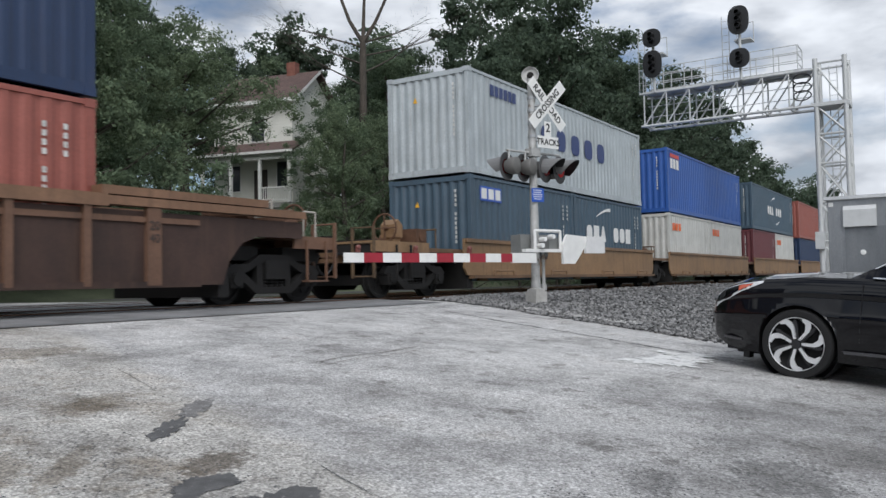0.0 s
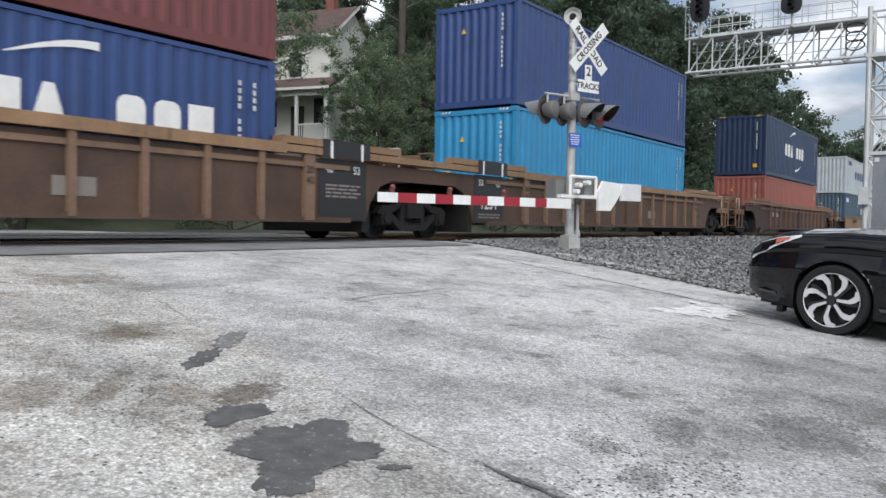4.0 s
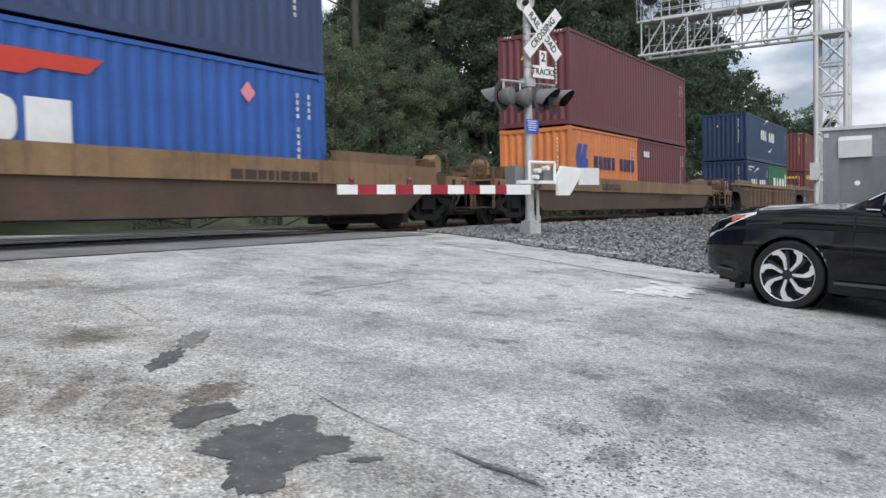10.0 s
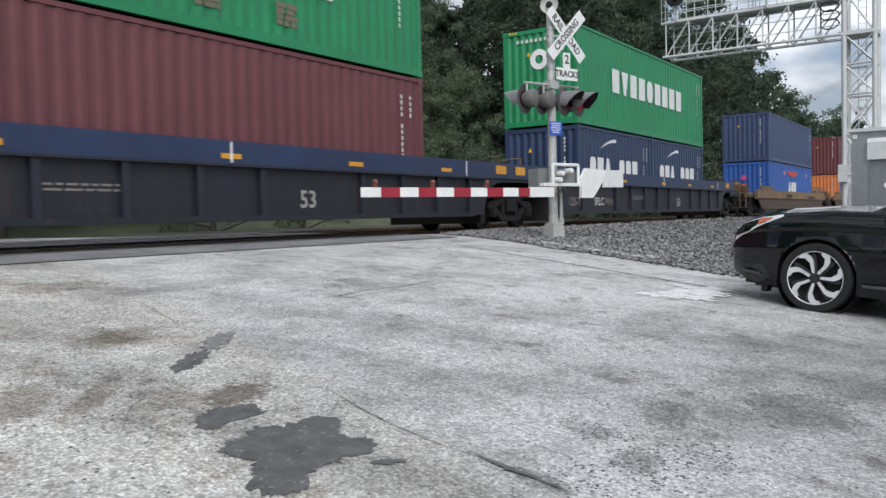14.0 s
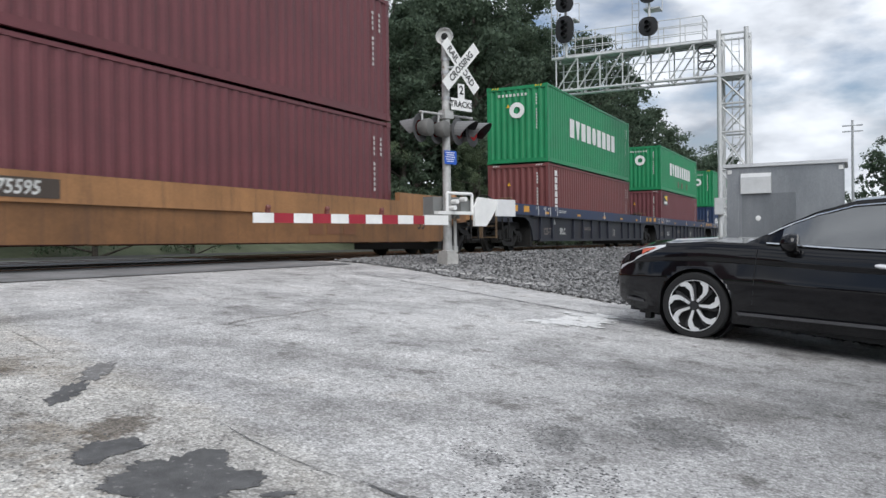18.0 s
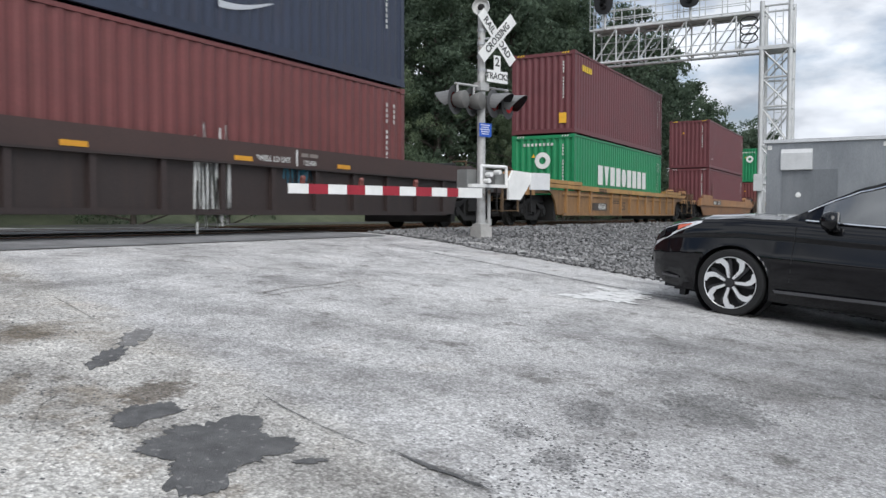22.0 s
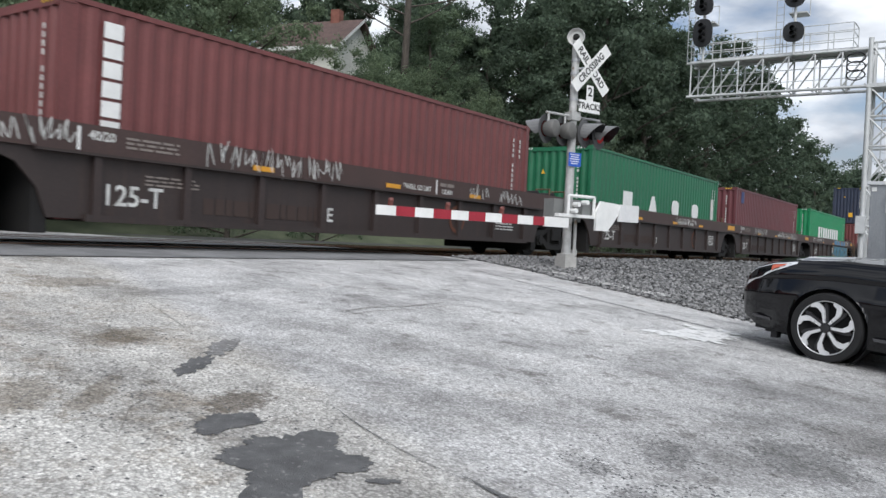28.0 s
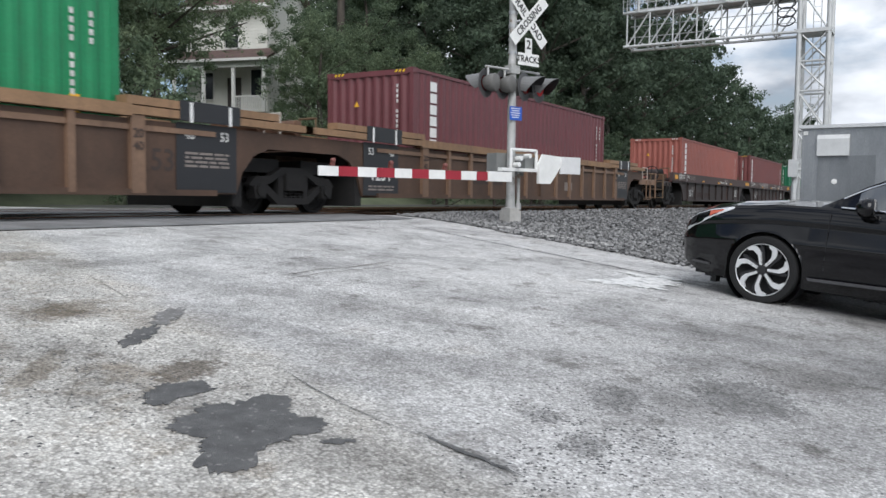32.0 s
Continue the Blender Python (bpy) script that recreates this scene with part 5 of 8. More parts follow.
def gantry():
    g = thing("signal_gantry", "galvanized lattice signal gantry reaching over the tracks", "signal gantry", m=pose(0, 0, 0))
    x0, x1, y0, y1 = 36.4, 37.5, 3.95, 5.05
    zb = ground_z(x0, y0) - 0.1
    for x in (x0, x1):
        for y in (y0, y1):
            part("leg", Shape().rod((x, y, zb), (x, y, 10.05), 0.10, n=12), GALV, g, smooth=40)
    s = Shape()
    lv = [0.9, 2.5, 4.1, 5.7, 6.9, 8.1, 9.85]
    for z in lv:
        for y in (y0, y1):
            s.rod((x0, y, z), (x1, y, z), 0.045, n=6)
        for x in (x0, x1):
            s.rod((x, y0, z), (x, y1, z), 0.045, n=6)
    for i, (a, b) in enumerate(zip(lv, lv[1:])):
        for x in (x0, x1):
            s.rod((x, y0, a), (x, y1, b), 0.035, n=6)
            if i < 5:
                s.rod((x, y1, a), (x, y0, b), 0.035, n=6)
        for y in (y0, y1):
            s.rod((x0, y, a), (x1, y, b), 0.035, n=6)
    part("tower_bracing", s, GALV, g)["kind"] = "stuff"
    s = Shape().box(x0 - 0.1, x1 + 0.1, y0 - 0.1, y1 + 0.1, 8.05, 8.2)
    part("tower_plate", s, GALV, g)
    s = Shape()
    for y in (4.35, 4.65):
        s.rod((x1 - 0.15, y, 1.0), (x1 - 0.15, y, 9.9), 0.02, n=5)
    for k in range(28):
        s.rod((x1 - 0.15, 4.35, 1.2 + k * 0.31), (x1 - 0.15, 4.65, 1.2 + k * 0.31), 0.013, n=5)
    part("ladder", s, GALV, g)
    end = 12.3
    for x in (x0, x1):
        for z in (8.12, 9.62):
            part("chord", Shape().rod((x, 4.9, z), (x, end + (0.15 if z < 9 else 0.2), z), 0.062, n=10), GALV, g, smooth=40)
        ys = steps(5.05, end, 1.04)
        s = Shape()
        for i, y in enumerate(ys):
            s.rod((x, y, 8.12), (x, y, 9.62), 0.035, n=6)
            if i:
                s.rod((x, ys[i - 1], 9.62), (x, y, 8.12), 0.035, n=6)
        part("lattice", s, GALV, g)["kind"] = "stuff"
    s = Shape()
    for i, y in enumerate(steps(5.05, end, 1.04)):
        for z in (8.12, 9.62):
            s.rod((x0, y, z), (x1, y, z), 0.03, n=6)
    for y in steps(5.2, end, 0.7):
        s.box(x0 - 0.02, x1 + 0.02, y, y + 0.05, 8.2, 8.24)
    for z in (8.6, 9.1):
        s.rod((x0 + 0.5, 5.1, z), (x0 + 0.5, end, z), 0.018, n=5)
    part("cross_tie", s, GALV, g)["kind"] = "stuff"
    s = Shape()
    for y in steps(5.7, end, 0.95):
        for x in (x0 - 0.05, x1 + 0.05):
            s.rod((x, y, 9.62), (x, y, 10.75), 0.022, n=5)
    for z in (10.0, 10.38, 10.75):
        for x in (x0 - 0.05, x1 + 0.05):
            s.rod((x, 5.7, z), (x, end, z), 0.02, n=5)
        s.rod((x0, 5.7, z), (x1, 5.7, z), 0.02, n=5)
    part("walkway_rail", s, GALV, g)
    s = Shape().box(x0, x1, 5.2, end, 9.68, 9.71)
    part("walkway", s, GALV, g)
    for yh, zr, zo, up in ((7.95, 10.5, 12.15, False), (11.75, 12.05, 10.85, True)):
        s = Shape().rod((x0 - 0.15, yh, 9.6), (x0 - 0.15, yh, max(zr, zo)), 0.06, n=10).cbox(x0 + 0.2, yh - 0.1, 11.35, 0.7, 0.7, 0.06)
        for dy in (-0.45, 0.25):
            s.rod((x0 + 0.45, yh + dy, 11.35), (x0 + 0.45, yh + dy, 12.2), 0.02, n=5)
        s.rod((x0 + 0.45, yh - 0.45, 12.2), (x0 + 0.45, yh + 0.25, 12.2), 0.02, n=5)
        for dy in (0.55, 0.85):
            s.rod((x0 + 0.3, yh + dy, 9.7), (x0 + 0.3, yh + dy, 12.6), 0.018, n=5)
        for k in range(9):
            s.rod((x0 + 0.3, yh + 0.55, 9.9 + k * 0.31), (x0 + 0.3, yh + 0.85, 9.9 + k * 0.31), 0.013, n=5)
        part("signal_post", s, GALV, g)
        for z, r, stretch in ((zr, 0.42, 1.0), (zo, 0.44, 1.42)):
            n = 28
            o = []
            for i in range(n):
                a = 2 * math.pi * i / n
                o.append((math.copysign(abs(math.cos(a)) ** 0.8, math.cos(a)) * r, math.copysign(abs(math.sin(a)) ** 0.8, math.sin(a)) * r * stretch))
            sh = Shape().prism(o, -0.02, 0.02)
            h = part("signal_head", sh, BLACK, g, "black signal target board", at=pose(x0 - 0.36, yh, z, 0, 0, -90))
            s = Shape()
            for k in ((-0.42, 0, 0.42) if stretch > 1 else (-0.17, 0.17)):
                s.lathe((0, -0.02, k * r / 0.42 * 0.62), (0, -1, 0), [(0.0, 0.13), (0.1, 0.13), (0.3, 0.115), (0.3, 0.105), (0.05, 0.11), (0.05, 0)], 14)
            s.box(-0.16, 0.16, 0.02, 0.22, -0.3 * stretch, 0.3 * stretch)
            part("lamp_unit", s, BLACK, h)
    s = Shape()
    for k in range(3):
        a = Vector((x0 - 0.1, 5.2, 9.3 - 0.35 * k))
        prev = a
        for i in range(1, 13):
            t = i / 12 * 2 * math.pi
            q = a + Vector((0, 0.35 - 0.35 * math.cos(t), -0.22 * math.sin(t) - 0.05 * i / 12))
            s.rod(prev, q, 0.028, n=5, caps=False)
            prev = q
    part("cable_loop", s, BLACK, g, "loops of black cable")["kind"] = "stuff"
    part("junction_box", Shape().box(36.1, 36.4, 4.9, 5.25, 2.2, 2.9), GALV, g)


gantry()


# ---- signal bungalow ----
def bungalow():
    zb = 0.30
    alu = surface("brushed aluminium sheet", ((0.21, 0.22, 0.23), (0.36, 0.37, 0.38)), 0.36, 0.75, 0.9, 60, 0.05, stretch=(1, 1, 0.3))
    g = thing("signal_bungalow", "grey sheet-metal signal equipment hut with a hooded vent", "equipment hut", m=pose(24.05, 1.68, zb))
    part("body", Shape().box(0, 1.9, -1.47, 1.47, 0.12, 2.84), alu, g)
    part("roof", Shape().prism([(-0.1, 2.84), (2.0, 2.84), (2.0, 2.93), (0.95, 2.99), (-0.1, 2.93)], -1.56, 1.56), plain("hut roof", (0.6, 0.61, 0.62), 0.4, 0.3), g)
    part("door", Shape().box(-0.035, 0.0, -0.3, 1.08, 0.2, 2.1), surface("dull door sheet", ((0.16, 0.17, 0.18), (0.26, 0.27, 0.28)), 0.4, 0.7, 0.9, 60, 0.05, stretch=(1, 1, 0.3)), g, "darker sheet-metal door")
    part("vent_hood", Shape().prism([(-0.16, 2.1), (0.0, 2.1), (0.0, 2.66), (-0.06, 2.66), (-0.16, 2.55)], 0.32, 1.1), plain("vent hood", (0.6, 0.61, 0.61), 0.45, 0.2), g, "pale hooded vent over the door")
    part("lock_plate", Shape().lathe((-0.04, 0.66, 1.42), (-1, 0, 0), [(0, 0.07), (0.015, 0.07), (0.02, 0.0)], 14), WHITE, g)
    for y in (-1.4, 1.4):
        part("lifting_eye", Shape().cbox(-0.02, y, 2.72, 0.03, 0.11, 0.11), WHITE, g)
    s = Shape()
    for y in (-1.465, -0.02, 1.2, 1.465):
        s.box(-0.012, 0.0, y - 0.02, y + 0.02, 0.12, 2.84)
    part("seam", s, alu, g)["kind"] = "stuff"
    part("base_frame", Shape().box(0.05, 1.85, -1.4, 1.4, -0.3, 0.12), CONCRETE, g)


bungalow()


# ---- sedan ----
def lerp_table(tab, x):
    for (a, va), (b, vb) in zip(tab, tab[1:]):
        if x <= b:
            k = max(0.0, min(1.0, (x - a) / (b - a)))
            k = k * k * (3 - 2 * k) * 0.35 + k * 0.65
            return va + (vb - va) * k
    return tab[-1][1]


def sedan():
    gloss = bpy.data.materials.new("black car lacquer")
    gloss.use_nodes = True
    b = gloss.node_tree.nodes["Principled BSDF"]
    b.inputs["Base Color"].default_value = (0.004, 0.004, 0.005, 1)
    b.inputs["Roughness"].default_value = 0.05
    b.inputs["IOR"].default_value = 1.45
    b.inputs["Coat Weight"].default_value = 0.05
    b.inputs["Coat Roughness"].default_value = 0.04
    glass = bpy.data.materials.new("tinted car glass")
    glass.use_nodes = True
    b = glass.node_tree.nodes["Principled BSDF"]
    b.inputs["Base Color"].default_value = (0.012, 0.016, 0.018, 1)
    b.inputs["Roughness"].default_value = 0.03
    b.inputs["IOR"].default_value = 2.5
    b.inputs["Coat Weight"].default_value = 1.0
    chrome = plain("chrome trim", (0.75, 0.76, 0.78), 0.15, 1.0)
    trim = plain("black plastic", (0.008, 0.008, 0.009), 0.6)
    clear = bpy.data.materials.new("headlight glass")
    clear.use_nodes = True
    b = clear.node_tree.nodes["Principled BSDF"]
    b.inputs["Base Color"].default_value = (0.72, 0.73, 0.75, 1)
    b.inputs["Roughness"].default_value = 0.12
    b.inputs["Metallic"].default_value = 0.2
    b.inputs["Coat Weight"].default_value = 1.0
    amber = plain("amber reflector", (0.55, 0.13, 0.08), 0.25)

    FA, RA, R, ARCH = 1.47, -1.31, 0.335, 0.375
    up = [(-2.45, 0.93), (-2.3, 1.02), (-1.9, 1.08), (-1.2, 1.06), (-0.4, 1.035), (0.4, 1.015), (0.85, 1.012), (0.95, 1.01), (1.4, 0.99), (1.8, 0.94), (2.05, 0.89), (2.25, 0.82), (2.38, 0.73), (2.46, 0.6)]
    wid = [(-2.45, 0.62), (-2.36, 0.78), (-2.1, 0.88), (-1.5, 0.92), (-0.5, 0.925), (0.8, 0.925), (1.6, 0.92), (1.95, 0.90), (2.2, 0.84), (2.36, 0.74), (2.46, 0.55)]
    low = [(-2.45, 0.45), (-2.3, 0.32), (-1.8, 0.28), (-0.4, 0.26), (1.0, 0.21), (1.9, 0.2), (2.15, 0.22), (2.36, 0.30), (2.46, 0.42)]

    slope = math.degrees(math.atan2(ground_z(0, 3.0) - ground_z(0, 0.4), 2.6)) * math.cos(radians(CAR_YAW))
    d = Vector((-math.sin(radians(CAR_YAW)), math.cos(radians(CAR_YAW)), 0))
    left = Vector((-d.y, d.x, 0))
    hub = Vector((8.69, 1.48, 0))
    mid = hub - d * FA * 1.01 - left * 0.81
    m = Matrix.Translation((mid.x, mid.y, ground_z(0, mid.y) + 0.0)) @ Matrix.Rotation(radians(90 + CAR_YAW), 4, "Z") @ Matrix.Rotation(radians(-slope), 4, "Y") @ Matrix.Diagonal((1.01, 1.01, 1.01, 1))
    c = thing("sedan", "glossy black four-door sedan with machined alloy wheels", "car", m=m)

    xs = sorted(set(steps(-2.46, 2.46, 0.045) + [FA - ARCH, FA + ARCH, RA - ARCH, RA + ARCH]))
    fr = [0, 0.1, 0.2, 0.3, 0.4, 0.48, 0.52, 0.55, 0.6, 0.68, 0.74, 0.757, 0.775, 0.795, 0.81, 0.86, 0.9, 0.93, 0.96, 0.98, 1.0]

    def side_y(x, z, w):
        """Half width at a height: sill tucked in, a wide flank and an undercut crease below the belt."""
        zu, zl = lerp_table(up, x), lerp_table(low, x)
        f = (z - zl) / max(0.05, zu - zl)
        y = w - lerp_lin(((-9, 0.055), (0.0, 0.055), (0.25, 0.02), (0.53, 0.0), (0.76, 0.03), (0.80, 0.02), (0.9, 0.034), (0.96, 0.054), (1.0, 0.085), (9, 0.085)), f)
        return y

    for sy in (1, -1):
        v, n = [], len(fr)
        for x in xs:
            zu, zl, w = lerp_table(up, x), lerp_table(low, x), lerp_table(wid, x)
            cut = zl
            for ax in (FA, RA):
                if abs(x - ax) < ARCH:
                    cut = max(cut, R + math.sqrt(ARCH ** 2 - (x - ax) ** 2))
            flare = sum(0.012 * max(0, 1 - abs(abs(x - ax) - ARCH) / 0.2) for ax in (FA, RA))
            for k in fr:
                z = max(cut, zl + (zu - zl) * k)
                v.append((x, sy * (side_y(x, z, w) + flare * (1 - k)), z))
        f = [(i * n + j, (i + 1) * n + j, (i + 1) * n + j + 1, i * n + j + 1) for i in range(len(xs) - 1) for j in range(n - 1)]
        part("body_side", Shape().add(v, f), gloss, c, smooth="all")
    # hood, boot lid and cowl as one crowned skin
    v, cols = [], 13
    for x in xs:
        zu, w = lerp_table(up, x), lerp_table(wid, x) - 0.085
        for j in range(cols):
            q = -1 + 2 * j / (cols - 1)
            v.append((x, w * q, zu + 0.055 * (1 - q * q) + (0.012 if 0.5 < abs(q) < 0.75 and x > 0.9 else 0)))
    f = [(i * cols + j, (i + 1) * cols + j, (i + 1) * cols + j + 1, i * cols + j + 1) for i in range(len(xs) - 1) for j in range(cols - 1)]
    part("hood", Shape().add(v, f), gloss, c, smooth="all")
    # nose and tail
    for x, e in ((2.46, 1), (-2.46, -1)):
        w, zl, zu = lerp_table(wid, x), lerp_table(low, x), lerp_table(up, x) + 0.055
        s = Shape().add([(x, -w, zl), (x, w, zl), (x, w * 0.9, zu - 0.03), (x, -w * 0.9, zu - 0.03)], [(0, 1, 2, 3)])
        part("bumper", s, gloss if e < 0 else trim, c)
    part("underbody", Shape().box(-2.2, 2.2, -0.75, 0.75, 0.19, 0.45), trim, c)
    part("air_dam", Shape().box(1.85, 2.15, -0.6, 0.6, 0.15, 0.24).box(1.96, 2.02, 0.66, 0.78, 0.12, 0.24).box(1.96, 2.02, -0.78, -0.66, 0.12, 0.24), trim, c)
    # greenhouse
    prof = [(-2.02, 1.09, 0.80), (-1.55, 1.31, 0.74), (-1.1, 1.455, 0.68), (-0.6, 1.535, 0.645), (-0.2, 1.54, 0.64), (0.1, 1.495, 0.65), (0.41, 1.38, 0.69), (0.64, 1.257, 0.73), (0.87, 1.108, 0.78), (1.04, 1.012, 0.80)]
    xs2 = steps(-2.02, 1.04, 0.08)
    top = [(a, z) for a, z, w in prof]
    tw = [(a, w) for a, z, w in prof]
    v, cols = [], 9
    for x in xs2:
        z, w = lerp_table(top, x), lerp_table(tw, x)
        for j in range(cols):
            q = -1 + 2 * j / (cols - 1)
            v.append((x, w * q, z + 0.05 * (1 - q * q) * (1 if -1.2 < x < .2 else .6)))
    f = [(i * cols + j, (i + 1) * cols + j, (i + 1) * cols + j + 1, i * cols + j + 1) for i in range(len(xs2) - 1) for j in range(cols - 1)]
    roof = [q for q in f if -1.18 < v[q[0]][0] < 0.1]
    screens = [q for q in f if q not in roof]
    for name, fs, mat_, text in (("roof", roof, gloss, ""), ("windscreen", [q for q in screens if v[q[0]][0] > 0], glass, "tinted windscreen"), ("rear_screen", [q for q in screens if v[q[0]][0] < 0], glass, "tinted rear screen")):
        keep = sorted({i for q in fs for i in q})
        at_ = {i: k for k, i in enumerate(keep)}
        part(name, Shape().add([v[i] for i in keep], [tuple(at_[i] for i in q) for q in fs]), mat_, c, text, smooth="all")
    for sy in (1, -1):
        def skin(xa, xb, lo_k, hi_k, out):
            s, vv = Shape(), []
            st = steps(xa, xb, 0.07)
            for x in st:
                zt, wt = lerp_table(top, x), lerp_table(tw, x)
                zl, wl = lerp_table(up, x), 0.838
                zt = max(zt, zl + 0.002)
                for k in (lo_k, (lo_k + hi_k) / 2, hi_k):
                    vv.append((x, sy * (wl + (wt - wl) * k + out), zl + (zt - zl) * k))
            return s.add(vv, [(3 * i + j, 3 * i + 3 + j, 3 * i + 4 + j, 3 * i + 1 + j) for i in range(len(st) - 1) for j in range(2)])
        part("pillar_frame", skin(-2.0, 1.04, 0.0, 1.0, 0.0), gloss, c, smooth="all")
        part("side_window", skin(-0.42, 0.72, 0.06, 0.86, 0.006), glass, c, "tinted side window", smooth="all")
        part("side_window", skin(-1.42, -0.5, 0.06, 0.86, 0.006), glass, c, "tinted side window", smooth="all")
        s = Shape()
        pts = [(x, sy * 0.845, lerp_table(up, x) + 0.012) for x in steps(-1.6, 0.85, 0.12)]
        for a, bq in zip(pts, pts[1:]):
            s.rod(a, bq, 0.011, n=6, caps=False)
        part("window_trim", s, chrome, c, "thin chrome window trim")
        s, pts = Shape(), []
        for x in steps(-1.6, 0.85, 0.1):
            zt, wt, zl = lerp_table(top, x), lerp_table(tw, x), lerp_table(up, x)
            pts.append((x, sy * (0.838 + (wt - 0.838) * 0.9 + 0.01), zl + (max(zt, zl) - zl) * 0.9))
        for a, bq in zip(pts, pts[1:]):
            s.rod(a, bq, 0.008, n=6, caps=False)
        part("window_trim", s, chrome, c, "thin chrome window trim")
        s = Shape()
        s.prism([(-0.92, 0.372), (1.03, 0.302), (1.05, 0.328), (-0.92, 0.402)], sy * 0.922 - 0.014, sy * 0.922 + 0.014)
        part("sill_trim", s, plain("satin sill trim", (0.09, 0.09, 0.095), 0.35, 0.6), c, "satin metal strip along the sill")
        part("fog_trim", Shape().prism([(2.02, 0.30), (2.2, 0.31), (2.2, 0.33), (2.02, 0.32)], sy * 0.84 - 0.025, sy * 0.84 + 0.025), plain("satin sill trim", (0.09, 0.09, 0.095), 0.35, 0.6), c, "short chrome strip on the bumper corner")
        for x in (-0.1, -1.1):
            part("door_handle", Shape().lathe((x, sy * 0.912, 0.905), (-1, 0, 0), [(0, 0.0), (0.01, 0.014), (0.05, 0.022), (0.17, 0.022), (0.21, 0.014), (0.22, 0.0)], 10), plain("bright handle", (0.8, 0.8, 0.82), 0.35, 0.5), c, "bright chrome door handle", smooth=40)
        s = Shape()
        for x in (0.92, -0.45, -1.42):
            for i in range(7):
                z = 0.33 + i * 0.09
                s.box(x - 0.0025, x + 0.0025, sy * (side_y(x, z, 0.925)) - 0.004, sy * side_y(x, z, 0.925) + 0.004, z, z + 0.09)
        part("door_seam", s, trim, c)["kind"] = "stuff"
        mr = Shape().lathe((0.61, sy * 1.0, 1.045), (1, 0, 0), [(-0.07, 0.0), (-0.07, 0.10), (-0.02, 0.115), (0.05, 0.095), (0.085, 0.03), (0.085, 0)], 16)
        mr.v = [(x, y, 1.045 + (z - 1.045) * 0.85) for x, y, z in mr.v]
        mr.prism([(0.53, 0.95), (0.62, 0.95), (0.66, 1.03), (0.56, 1.03)], *sorted((sy * 0.84, sy * 0.97)))
        part("wing_mirror", mr, gloss, c, "black wing mirror", smooth="all")
        # headlight: long swept lamp
        s, vv = Shape(), []
        st = steps(1.84, 2.40, 0.05)
        for i, x in enumerate(st):
            zu, w = lerp_table(up, x), lerp_table(wid, x)
            k = i / (len(st) - 1)
            h = 0.02 + 0.105 * min(1, k * 1.5)
            for z in (zu - 0.015, zu - 0.015 - h):
                vv.append((x, sy * (side_y(x, z, w) + 0.006), z))
        s.add(vv, [(2 * i, 2 * i + 2, 2 * i + 3, 2 * i + 1) for i in range(len(st) - 1)])
        h = part("headlight", s, clear, c, "clear swept headlight")
        s, vv = Shape(), []
        st = steps(1.94, 2.09, 0.04)
        for i, x in enumerate(st):
            zu, w = lerp_table(up, x), lerp_table(wid, x)
            for z in (zu - 0.03, zu - 0.035 - 0.06 * i / len(st)):
                vv.append((x, sy * (side_y(x, z, w) + 0.011), z))
        s.add(vv, [(2 * i, 2 * i + 2, 2 * i + 3, 2 * i + 1) for i in range(len(st) - 1)])
        part("amber_marker", s, amber, h, "amber corner marker")
        s, vv = Shape(), []
        for x in (2.24, 2.28, 2.32):
            zu, w = lerp_table(up, x), lerp_table(wid, x)
            for z in (zu - 0.035, zu - 0.1):
                vv.append((x, sy * (side_y(x, z, w) + 0.011), z))
        s.add(vv, [(0, 2, 3, 1), (2, 4, 5, 3)])
        part("lamp_bowl", s, trim, h, "dark projector bowl")
        for ax in (FA, RA):
            y = sy * 0.80
            arch = Shape().lathe((ax, sy * 0.60, R + 0.0), (0, sy, 0), [(0, 0.0), (0, ARCH + 0.01), (0.27, ARCH + 0.01)], 30)
            part("wheel_well", arch, trim, c)
            w = part("wheel", Shape().lathe((ax, sy * 0.72, R), (0, sy, 0), [(0.0, 0.20), (0.0, 0.33), (0.03, 0.335), (0.17, 0.335), (0.2, 0.322), (0.207, 0.268), (0.197, 0.252), (0.15, 0.247), (0.12, 0.2), (0.12, 0.0)], 40), RUBBER, c, "black tyre on a two-tone alloy wheel", smooth=40)
            part("rim", Shape().lathe((ax, sy * 0.72, R), (0, sy, 0), [(0.199, 0.262), (0.207, 0.257), (0.2, 0.251)], 40), plain("machined alloy", (0.72, 0.73, 0.74), 0.3, 0.45), w)
            s, s2 = Shape(), Shape()
            for k in range(7):
                m2 = Matrix.Translation((ax, sy * 0.912, R)) @ Matrix.Rotation(radians(51.43 * k + 31), 4, "Y")
                sp = Shape().prism([(0.05, 0.011), (0.17, 0.024), (0.212, 0.012), (0.25, -0.02), (0.247, -0.06), (0.23, -0.1), (0.215, -0.094), (0.206, -0.045), (0.15, -0.010), (0.05, -0.013)], -0.012, 0.012)
                s.add([m2 @ Vector(q) for q in sp.v], sp.f)
                sp = Shape().prism([(0.04, 0.03), (0.2, 0.055), (0.245, 0.04), (0.2, 0.005), (0.05, -0.02)], -0.05, -0.014)
                s2.add([m2 @ Vector(q) for q in sp.v], sp.f)
            s2.lathe((ax, sy * 0.895, R), (0, sy, 0), [(0, 0.075), (0.01, 0.07), (0.012, 0.0)], 18)
            part("spokes", s, plain("machined alloy", (0.72, 0.73, 0.74), 0.3, 0.45), w, "bright machined spokes")
            part("dark_spokes", s2, plain("dark alloy", (0.02, 0.02, 0.022), 0.35), w)
